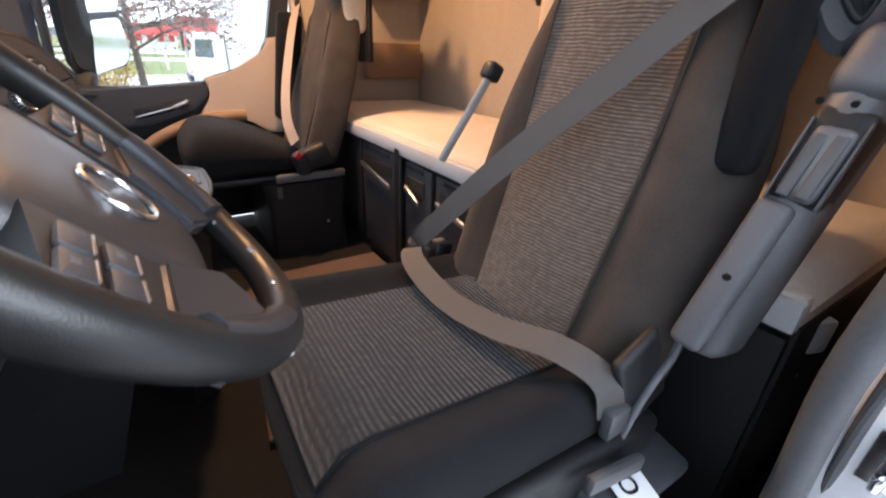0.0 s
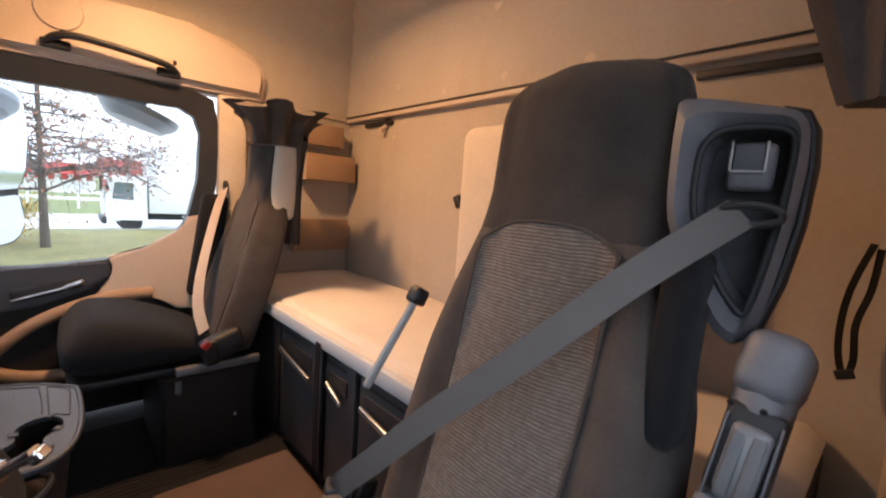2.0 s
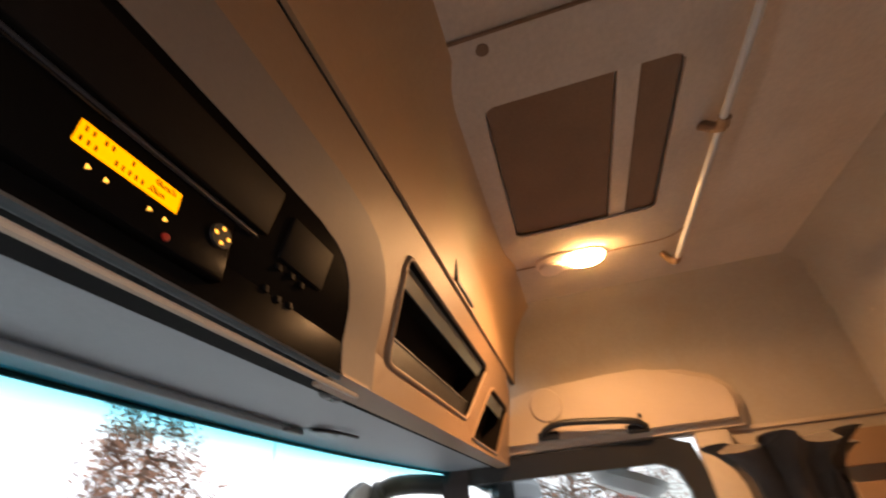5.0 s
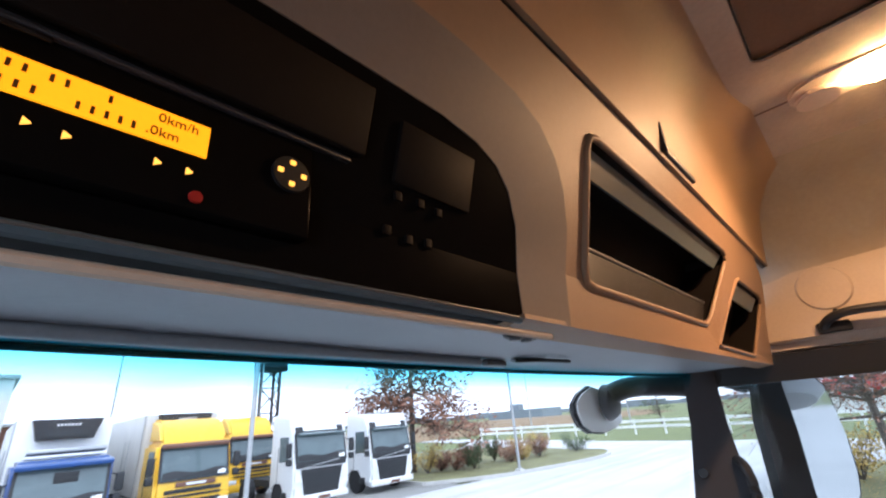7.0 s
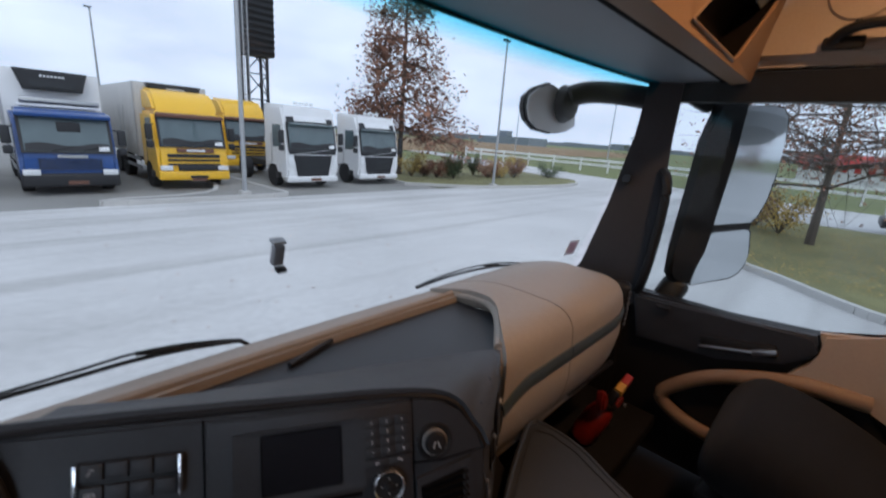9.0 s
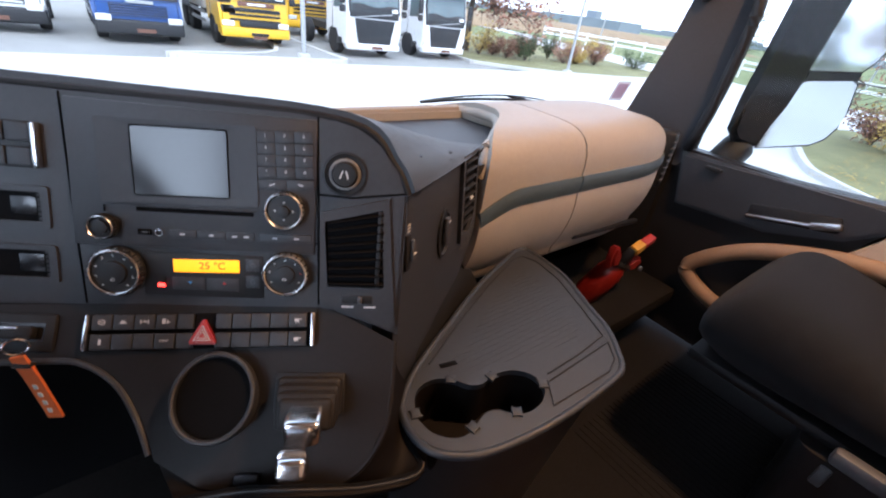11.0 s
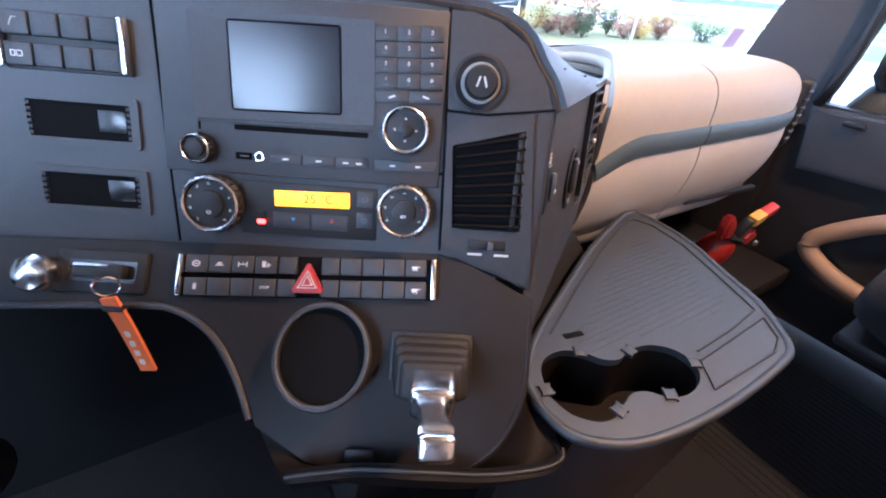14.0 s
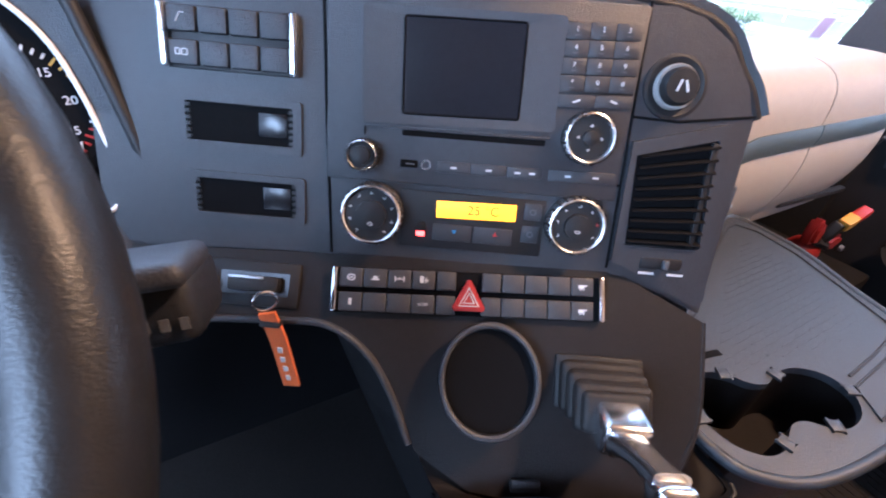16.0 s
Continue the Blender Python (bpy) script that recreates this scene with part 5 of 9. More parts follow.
def knob(a, b, r, name, inner=0.62, ticks=True):
    m = MC
    k = part(name, lturn(B(), m, a, b, [(r * 1.05, 0.0), (r * 1.05, 0.004), (r * 0.94, 0.006)]), "black", con)
    bm = lturn(B(), m, a, b, [(r, 0.003), (r, 0.0115), (r * 0.985, 0.0132), (r * 0.925, 0.0140), (r * 0.875, 0.0132), (r * 0.860, 0.009)], 44)
    part("chrome_ring", bm, "ring_chrome", k, "knurled chrome ring")
    if ticks:
        for j in range(24):
            t = 2 * math.pi * j / 24
            part("knurl", box(B(), m @ Vector((a + r * 1.0 * math.cos(t), b + r * 1.0 * math.sin(t), 0.0085)), (0.0022, 0.0016, 0.0098), (m @ Matrix.Rotation(t, 4, "Z")).to_3x3()), "black", k)
    part("cap", lturn(B(), m, a, b, [(r * 0.875, 0.006), (r * 0.855, 0.0105), (r * inner, 0.0112), (r * inner * 0.96, 0.0140), (r * inner * 0.7, 0.0146), (0.0001, 0.0148)]), "black", k)
    return k


k = knob(-0.0555, -0.0270, 0.0125, "volume_knob", 0.62)
k = knob(0.1275, 0.0021, 0.0205, "menu_knob", 0.3)
for j in range(4):
    t = radians(90 * j)
    part("print_mark", lathe(B(), [(0.0016, 0), (0.0014, 0.0006), (0.0001, 0.0007)], MC @ Matrix.Translation((0.1275 + 0.0095 * math.sin(t), 0.0021 + 0.0095 * math.cos(t), 0.0110)) @ Matrix.Rotation(radians(90) - t, 4, "Z"), 3), "white_ink", k)


def dial_marks(k, a, b, r, n, a0, step, red=-1):
    """Small printed signs round a turning knob, none of them alike."""
    for j in range(n):
        t = radians(a0 + j * step)
        m = MC @ Matrix.Translation((a + r * math.sin(t), b + r * math.cos(t), 0.0113)) @ Matrix.Rotation(-t, 4, "Z")
        ink = "red" if j == red else "white_ink"
        bm = box(B(), m @ Vector((0, 0, 0.0002)), (0.0022 + 0.0006 * (j % 2), 0.0007, 0.0004), m.to_3x3())
        box(bm, m @ Vector((-0.0006 + 0.0012 * (j % 2), 0.0010, 0.0002)), (0.0007, 0.0018, 0.0004), m.to_3x3())
        part("print_mark", bm, ink, k)


k = knob(-0.0457, -0.0758, 0.0258, "fan_knob", 0.5)
dial_marks(k, -0.0457, -0.0758, 0.0180, 9, -140, 35)
part("print_mark", ring(B(), on(MC, ellipse(-0.0457, -0.0830, 0.0022, 0.0016, 12), 0.0147), on(MC, ellipse(-0.0457, -0.0830, 0.0014, 0.0009, 12), 0.0147), MC.to_3x3() @ Vector((0, 0, 0.0004))), "white_ink", k)
k = knob(0.1295, -0.0709, 0.0245, "air_knob", 0.45)
dial_marks(k, 0.1295, -0.0709, 0.0168, 7, -120, 40, 5)
part("print_mark", ring(B(), on(MC, ellipse(0.1295, -0.0750, 0.0026, 0.0014, 12), 0.0147), on(MC, ellipse(0.1295, -0.0750, 0.0018, 0.0007, 12), 0.0147), MC.to_3x3() @ Vector((0, 0, 0.0004))), "white_ink", k)
# climate panel
clim = part("climate_panel", lbox(B(), MC, 0.041, -0.078, 0.125, 0.050, 0.0, 0.002, 0.002), "black", con)
DS = tilt(MC, 0.0437, -0.0668, 1.6)
cd = part("display", lbox(B(), DS, 0, 0, 0.0690, 0.0145, 0.002, 0.0030, 0.001), "amber", clim, "lit amber display reading 25 degrees")
text("display_text", "25 °C", 0.0118, DS @ Matrix.Translation((0.006, 0, 0.0033)), "ink", cd)
part("lamp_key", lbox(B(), MC, -0.0035, -0.0905, 0.0075, 0.0042, 0.002, 0.0042, 0.001), "red_lamp", clim, "lit red key")
part("lamp_key", lbox(B(), MC, -0.0035, -0.084, 0.0075, 0.008, 0.002, 0.0035, 0.001), "black", clim)
for a, c, up in ((0.022, "blue_ink", 180), (0.058, "red", 0)):
    k = part("key", lbox(B(), MC, a + 0.002, -0.0880, 0.0340, 0.0150, 0.001, 0.0027, 0.0010), "dash", clim)
    part("print_mark", lathe(B(), [(0.0026, 0), (0.0024, 0.0005), (0.0001, 0.0006)], MC @ Matrix.Translation((a + 0.004, -0.0865, 0.0024)) @ Matrix.Rotation(radians(90 + up), 4, "Z"), 3), c, k)
for b in (-0.0635, -0.0835):
    k = part("key", lbox(B(), MC, 0.0925, b, 0.0150, 0.0150, 0.001, 0.0027, 0.0010), "dash", clim)
    part("print_mark", ring(B(), on(MC, ellipse(0.0925, b, 0.0028, 0.0028, 10), 0.0027), on(MC, ellipse(0.0925, b, 0.0019, 0.0019, 10), 0.0027), MC.to_3x3() @ Vector((0, 0, 0.0004))), "grey", k)
# air suspension knob in its round recess
sk = part("level_knob", lturn(B(), MC, 0.191, 0.047, [(0.025, 0.0), (0.025, 0.002), (0.0225, 0.0025), (0.0195, 0.0006)]), "black", con)
part("knob_ring", lturn(B(), MC, 0.191, 0.047, [(0.0175, 0.0), (0.0175, 0.004), (0.0165, 0.0055), (0.0150, 0.005)]), "pale_shaft", sk, "pale grey ring")
part("knob_cap", lturn(B(), MC, 0.191, 0.047, [(0.0148, 0), (0.0145, 0.010), (0.0125, 0.013), (0.0001, 0.0135)]), "black", sk)
for da, ro in ((-0.003, 18), (0.003, -18)):
    part("print_bar", box(B(), MC @ Vector((0.191 + da, 0.047, 0.0138)), (0.0016, 0.009, 0.0008), (MC @ Matrix.Rotation(radians(-ro), 4, "Z")).to_3x3()), "white_ink", sk)
# driver's air vent
v_out = [(0.1655, 0.0025), (0.2420, 0.0225), (0.2470, -0.0300), (0.2575, -0.1300), (0.2500, -0.1370), (0.1672, -0.1000)]
v_in = [(0.1705, -0.0080), (0.2360, 0.0095), (0.2370, -0.0300), (0.2415, -0.0828), (0.2380, -0.0842), (0.1760, -0.0842)]
vent = part("air_vent", ring(B(), on(MC, v_out), on(MC, v_in), MC.to_3x3() @ Vector((0, 0, 0.005))), "dash_soft", con, "air vent with black slats", smooth=0)
part("vent_back", prism(B(), on(MC, v_in, 0.0003), MC.to_3x3() @ Vector((0, 0, 0.0008))), "void", vent, smooth=0)
for k in range(9):
    f = k / 8
    sl_ = tilt(MC, 0.2055 + 0.0035 * f, -0.0020 - f * 0.0775, 11 * (1 - f) + 1)
    part("slat", box(B(), sl_ @ Vector((0, 0, 0.0050)), (0.0640, 0.0060, 0.0012), (sl_ @ Matrix.Rotation(radians(-62), 4, "X")).to_3x3(), 0.0005), "void", vent)
part("vane", lbox(B(), MC, 0.2330, -0.0380, 0.0050, 0.0900, 0.001, 0.0060, 0.001), "black", vent)
part("vent_slider", lbox(B(), MC, 0.211, -0.099, 0.036, 0.010, 0.0045, 0.0065, 0.001), "black", vent)
part("slider_grip", lbox(B(), MC, 0.214, -0.099, 0.005, 0.008, 0.006, 0.0105, 0.001), "grey", vent)
for a in (0.200, 0.226):
    part("print_bar", lbox(B(), MC, a, -0.1085, 0.014, 0.002, 0.0048, 0.0057), "white_ink", vent)

# lower switch row, eleven columns
RW_ = tilt(ML, 0.0018, -0.0200, 2.3)
row = part("switch_panel", lbox(B(), RW_, 0, 0, 0.2400, 0.0395, -0.003, 0.002, 0.002), "void", con, "black switch panel with chrome ends")


def sign(k, a, b, z, kind):
    """A small printed pictogram on a switch."""
    bm = B()
    def bar_(x, y, w, h):
        box(bm, RW_ @ Vector((a + x, b + y, z)), (w, h, 0.0005), RW_.to_3x3())
    if kind == 0:
        ring(bm, [RW_ @ Vector((x, y, z)) for x, y in ellipse(a, b, 0.0036, 0.0030, 14)], [RW_ @ Vector((x, y, z)) for x, y in ellipse(a, b, 0.0026, 0.0020, 14)], RW_.to_3x3() @ Vector((0, 0, 0.0004)))
        bar_(0, 0, 0.0026, 0.0012)
    elif kind == 1:
        bar_(0, -0.0012, 0.0070, 0.0012)
        bar_(0, 0.0006, 0.0040, 0.0020)
    elif kind == 2:
        bar_(0, 0, 0.0080, 0.0009)
        bar_(-0.0038, 0, 0.0010, 0.0048)
        bar_(0.0038, 0, 0.0010, 0.0048)
        bar_(0, 0.0008, 0.0010, 0.0022)
    elif kind == 3:
        bar_(-0.0016, 0.0004, 0.0034, 0.0058)
        bar_(0.0026, -0.0004, 0.0040, 0.0009)
        bar_(0.0022, -0.0004, 0.0009, 0.0046)
    elif kind == 4:
        bar_(0, 0.0002, 0.0026, 0.0056)
    else:
        bar_(-0.0010, 0, 0.0052, 0.0030)
        bar_(0.0028, 0.0010, 0.0026, 0.0010)
        bar_(-0.0020, -0.0024, 0.0012, 0.0012)
        bar_(0.0010, -0.0024, 0.0012, 0.0012)
    part("pictogram", bm, "white_ink", k, smooth=0)


cols = [(-0.1038 + 0.0212 * i, 0.0204) for i in range(4)] + [(0.0392 + 0.0206 * i, 0.0199) for i in range(4)]
for i, (a, w) in enumerate(cols):
    for j in (0.0107, -0.0107):
        k = part("rocker_switch", lbox(B(), RW_, a, j, w, 0.0165, 0.0, 0.0060, 0.0012), "dash_soft", row)
        if j > 0 and i in (0, 1, 2, 3):
            sign(k, a, j, 0.0061, i)
        elif j < 0 and i == 0:
            sign(k, a, j, 0.0061, 4)
        elif i == 7:
            sign(k, a, j, 0.0061, 5)
text("switch_text", "STOP", 0.0038, RW_ @ Matrix.Translation((-0.0402, -0.0107, 0.0062)), "white_ink", row)
for a, w in ((-0.0200, 0.0168), (0.0200, 0.0168)):
    for j in (0.0107, -0.0107):
        part("rocker_switch", lbox(B(), RW_, a, j, w, 0.0165, 0.0, 0.0058, 0.0012), "dash_soft", row, "blank filler key")
for a in (-0.1180, 0.1180):
    part("chrome_end", lbox(B(), RW_, a, 0, 0.0052, 0.0395, 0.0, 0.0085, 0.002), "chrome", row, "chrome end bar")
tp_ = [(0.0012, 0.0125), (-0.0012, 0.0125), (-0.0142, -0.0118), (-0.0130, -0.0150), (0.0130, -0.0150), (0.0142, -0.0118)]
tri = part("hazard_switch", prism(B(), on(RW_, tp_, 0.001), ML.to_3x3() @ Vector((0, 0, 0.009)), 0.002), "red", row, "red triangular hazard switch")
bm = B()
for s_, w in ((0.60, 0.0010), (0.33, 0.0010)):
    tube(bm, [RW_ @ Vector((s_ * x, -0.0050 + s_ * (y + 0.0050), 0.0102)) for x, y in ((0, 0.0125), (-0.0142, -0.0140), (0.0142, -0.0140))], w, 6, True)
part("print_mark", bm, "white_ink", tri)

# cup well, gear lever with its rubber boot
M_in = ML @ Matrix.Translation((CUP[0], CUP[1], 0)) @ Matrix.Rotation(radians(-10), 4, "X") @ Matrix.Diagonal((1, 1.12, 1, 1))
cup = part("cup_well", lathe(B(), [(0.0415, -0.012), (0.0432, 0.010), (0.0432, 0.0205), (0.0422, 0.0225), (0.0400, 0.0232), (0.0382, 0.0222), (0.0378, 0.016), (0.0365, -0.030)], M_in, 44), "dash_soft", con, "deep round cup well with a thin worn rim")
# well lined near black, the shade of its depth put into colour
part("well", lathe(B(), [(0.0374, 0.016), (0.0350, -0.078), (0.0330, -0.082), (0.0001, -0.082)], M_in, 40), "void", cup, "inside of the well, black for its shade")
gear = part("gear_lever", lbox(B(), ML, 0.122, -0.088, 0.078, 0.046, -0.002, 0.003, 0.003), "black", con, "chrome gear lever in a rubber boot")
base = ML @ Vector((0.122, -0.0885, 0.0))
tip = Vector((0.832, 0.612, 0.892))
for k in range(7):
    f = k / 6
    w = 0.070 - 0.012 * f + (0.004 if k % 2 else -0.003)
    part("boot_fold", box(B(), base.lerp(tip, f), (w, w * 0.60, 0.0125), ML.to_3x3(), 0.0055, 3), "boot", gear)
n0, n1 = Vector((0.836, 0.616, 0.888)), Vector((0.818, 0.588, 0.893))
t0, t1 = Vector((0.815, 0.586, 0.900)), Vector((0.797, 0.549, 0.926))
part("lever_neck", bar(B(), n0, n1, 0.038, 0.030, 0.006, side=(0.86, -0.51, 0)), "chrome", gear, "chrome neck")
bm = loft(B(), [[p + Vector((0.8597, -0.5108, 0)) * (c * w) + Vector((0.24, 0.42, 0.87)) * (d * h) for c, d in rounded(1.0, 1.0, 0.25, 3)] for p, w, h in ((n1, 0.032, 0.020), (t0, 0.026, 0.016), (t0.lerp(t1, 0.45), 0.020, 0.013), (t0.lerp(t1, 0.75), 0.021, 0.014), (t1, 0.024, 0.016))])
part("lever_shaft", bm, "chrome", gear, "chrome shaft, narrow in the middle", smooth=60)
part("lever_grip", box(B(), t1 + Vector((-0.002, -0.004, -0.006)), (0.027, 0.020, 0.022), ML.to_3x3(), 0.006, 3), "chrome", gear, "chrome grip")
part("small_lever", lbox(B(), ML, 0.062, -0.178, 0.026, 0.012, 0.0, 0.007, 0.003), "dash_soft", con)

# ignition slot with key, chrome knob
ign = part("ignition_panel", lbox(B(), ML, -0.188, -0.026, 0.082, 0.040, -0.002, 0.004, 0.003), "black", con)
part("slot", lbox(B(), ML, -0.186, -0.026, 0.060, 0.020, 0.0035, 0.0045), "gloss", ign)
key = part("key_body", lbox(B(), ML, -0.184, -0.026, 0.044, 0.013, 0.004, 0.015, 0.003), "black", ign, "black key in the slot")
part("key_edge", lbox(B(), ML, -0.190, -0.021, 0.030, 0.003, 0.006, 0.016, 0.001), "alu", ign)
part("stop_knob", lturn(B(), ML, -0.237, -0.031, [(0.014, 0), (0.0165, 0.006), (0.0175, 0.014), (0.0155, 0.020), (0.009, 0.0235), (0.0001, 0.0245)]), "chrome", ign, "round chrome knob")
strap = thing("key_strap", (0.60, 0.80, 0.80), "orange woven key strap hanging from the ignition key", "keyring")
rp = ML @ Vector((-0.168, -0.041, 0.022))
part("ring", tube(B(), [rp + Vector((0.010 * math.cos(t), 0.002, 0.010 * math.sin(t))) for t in [2 * math.pi * i / 16 for i in range(16)]], 0.0013, 6, True), "chrome", strap)
sp = smooth_path([rp + Vector((0.0, -0.003, -0.008)), rp + Vector((0.004, -0.008, -0.033)), rp + Vector((0.006, -0.009, -0.062)), rp + Vector((0.008, -0.010, -0.098))], 4)
part("strap", ribbon(B(), sp, 0.015, [(-0.5, -0.8, 0.1)] * len(sp), 0.003), "orange", strap)
part("clasp", box(B(), rp + Vector((0.001, -0.005, -0.020)), (0.018, 0.007, 0.010), ML.to_3x3(), 0.002), "black", strap)
for k in range(4):
    part("print_bar", box(B(), sp[6] + (sp[11] - sp[6]) * (k / 3.6) + Vector((-0.0022, -0.0036, 0)), (0.004, 0.001, 0.006), Matrix.Rotation(radians(-32), 3, "Z")), "white_ink", strap)

# skirt that joins the console's lower face to the tray
sk_a = smooth_path([ML @ Vector((a, b, -0.004)) for a, b in [(-0.034, -0.156), (0.014, -0.184), (0.054, -0.189), (0.155, -0.189), (0.187, -0.163), (0.209, -0.114), (0.212, -0.03)]], 5)
sk_b = smooth_path([(0.705, 0.632, 0.818), (0.760, 0.603, 0.829), (0.808, 0.572, 0.832), (0.880, 0.548, 0.806), (0.945, 0.536, 0.800), (0.956, 0.592, 0.804), (1.00, 0.652, 0.806)], 5)
# skirt and its drop coloured dark for the shade under the console
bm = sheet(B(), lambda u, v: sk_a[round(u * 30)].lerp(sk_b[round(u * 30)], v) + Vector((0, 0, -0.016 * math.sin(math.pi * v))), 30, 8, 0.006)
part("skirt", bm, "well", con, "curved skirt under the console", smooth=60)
part("skirt_lip", tube(B(), sk_b[:22], 0.0022, 8), "black", con, smooth=60)
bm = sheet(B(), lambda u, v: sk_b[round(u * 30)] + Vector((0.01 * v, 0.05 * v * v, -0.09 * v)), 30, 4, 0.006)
part("skirt_drop", bm, "void", con, "underside of the skirt, black for shade", smooth=60)

# ---- tray with two cup holders beside the console ----
tray = thing("cup_tray", (1.2, 0.65, 0.5), "slate grey side tray with double cup holder", "tray")
TZ = 0.815
outl = smooth_path([(1.449, 0.843, 0), (1.453, 0.80, 0), (1.443, 0.72, 0), (1.404, 0.633, 0), (1.377, 0.567, 0), (1.336, 0.517, 0), (1.315, 0.498, 0), (1.283, 0.489, 0), (1.17, 0.486, 0), (1.08, 0.492, 0), (1.01, 0.507, 0), (0.968, 0.534, 0), (0.955, 0.562, 0), (0.957, 0.602, 0), (0.979, 0.632, 0), (1.03, 0.670, 0), (1.136, 0.725, 0), (1.26, 0.787, 0), (1.394, 0.839, 0), (1.425, 0.848, 0), (1.449, 0.843, 0)], 3)
hole = smooth_path([(0.972, 0.590, 0), (0.986, 0.618, 0), (1.005, 0.632, 0), (1.032, 0.632, 0), (1.055, 0.616, 0), (1.068, 0.598, 0), (1.087, 0.589, 0), (1.113, 0.593, 0), (1.143, 0.587, 0), (1.166, 0.565, 0), (1.165, 0.537, 0), (1.143, 0.520, 0), (1.111, 0.517, 0), (1.089, 0.528, 0), (1.076, 0.542, 0), (1.058, 0.548, 0), (1.036, 0.542, 0), (1.016, 0.536, 0), (0.995, 0.541, 0), (0.976, 0.562, 0), (0.972, 0.590, 0)], 3)


def plate(bm, out, holes, z0, z1):
    """A plate with holes: both faces and every wall."""
    for z in (z0, z1):
        es = []
        for lp in [out] + holes:
            vs = [bm.verts.new((p[0], p[1], z)) for p in lp]
            es += [bm.edges.new((vs[i], vs[(i + 1) % len(vs)])) for i in range(len(vs))]
        bmesh.ops.triangle_fill(bm, use_beauty=True, edges=es)
    for lp in [out] + holes:
        a = [bm.verts.new((p[0], p[1], z0)) for p in lp]
        b = [bm.verts.new((p[0], p[1], z1)) for p in lp]
        for i in range(len(a)):
            j = (i + 1) % len(a)
            bm.faces.new((a[i], a[j], b[j], b[i]))
    bmesh.ops.remove_doubles(bm, verts=bm.verts, dist=1e-6)
    return bm


part("top", plate(B(), outl[:-1], [hole[:-1]], TZ - 0.012, TZ), "tray", tray, "slate grey top plate", smooth=30)
bm = B()
tube(bm, [(p.x, p.y, TZ - 0.002) for p in outl[:-1]], 0.0058, 8, True)
part("raised_edge", bm, "tray", tray, smooth=60)
inner = [(1.040, 0.660), (1.136, 0.710), (1.26, 0.770), (1.385, 0.820), (1.415, 0.822), (1.430, 0.79), (1.420, 0.72), (1.385, 0.635), (1.351, 0.560), (1.270, 0.553), (1.190, 0.551)]
bm = B()
tube(bm, [(x, y, TZ + 0.0005) for x, y in inner], 0.0016, 6)
part("groove", bm, "black", tray)
bm = B()
tube(bm, [(1.345, 0.545, TZ + 0.0005), (1.178, 0.540, TZ + 0.0005), (1.150, 0.506, TZ + 0.0005), (1.285, 0.502, TZ + 0.0005), (1.318, 0.513, TZ + 0.0005), (1.345, 0.545, TZ + 0.0005)], 0.0016, 6)
part("lid_joint", bm, "black", tray)
for i in range(9):
    for j in range(24):
        x, y = 1.075 + 0.034 * i + 0.017 * (j % 2), 0.575 + 0.0095 * j
        if y < 0.645 + (x - 1.06) * 0.46 and x < 1.322 + (y - 0.575) * 0.42 and y > 0.600 - (x - 1.15) * 0.15:
            part("rib", box(B(), (x, y, TZ + 0.0001), (0.026, 0.0016, 0.0008)), "tray", tray)
# holder walls darker than the tray, shade of the hole in their colour
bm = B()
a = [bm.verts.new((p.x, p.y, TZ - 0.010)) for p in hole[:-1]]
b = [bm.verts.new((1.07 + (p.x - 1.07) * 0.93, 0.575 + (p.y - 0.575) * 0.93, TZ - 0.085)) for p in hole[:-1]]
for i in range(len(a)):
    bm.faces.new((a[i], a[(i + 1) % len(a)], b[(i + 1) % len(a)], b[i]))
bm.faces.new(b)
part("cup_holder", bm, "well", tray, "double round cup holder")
for x, y, r in ((0.973, 0.596, 75), (1.026, 0.540, 10), (1.095, 0.526, -35), (1.166, 0.541, 60), (1.108, 0.592, 8), (1.050, 0.619, -35)):
    cm = Matrix.Rotation(radians(r), 3, "Z")
    bm = box(B(), Vector((x, y, TZ + 0.0012)) + cm @ Vector((-0.006, 0, 0)), (0.0022, 0.016, 0.004), cm, 0.0006)
    box(bm, Vector((x, y, TZ + 0.0012)) + cm @ Vector((0.006, 0, 0)), (0.0022, 0.016, 0.004), cm, 0.0006)
    box(bm, Vector((x, y, TZ + 0.0016)), (0.011, 0.013, 0.0026), cm, 0.0006)
    part("cup_clip", bm, "tray", tray)
part("finger_slot", box(B(), (1.066, 0.645, TZ - 0.0012), (0.030, 0.010, 0.004), Matrix.Rotation(radians(-12), 3, "Z"), 0.0018), "void", tray)
body = [(1.40, 0.83), (1.43, 0.78), (1.33, 0.58), (1.29, 0.51), (1.23, 0.50), (1.08, 0.51), (0.99, 0.54), (0.96, 0.60), (1.02, 0.66), (1.2, 0.76)]
bm = B()
loft(bm, [[(x, y, TZ - 0.012) for x, y in body], [(1.17 + (x - 1.17) * 0.98, 0.66 + (y - 0.66) * 0.97, TZ - 0.10) for x, y in body],
          [(1.15 + (x - 1.17) * 0.95, 0.675 + (y - 0.66) * 0.93, TZ - 0.30) for x, y in body], [(1.12 + (x - 1.17) * 0.92, 0.69 + (y - 0.66) * 0.90, FLOOR + 0.004) for x, y in body]][::-1])
bmesh.ops.delete(bm, geom=[f for f in bm.faces if all(v.co.z > TZ - 0.02 for v in f.verts)], context="FACES_ONLY")
part("body", bm, "black", tray, "black body under the tray", smooth=50)
# foot made black for the shade below wheel and seat
foot = thing("console_foot", (1.05, 0.95, FLOOR), "foot and upper box of the centre console, black for shade", "console")
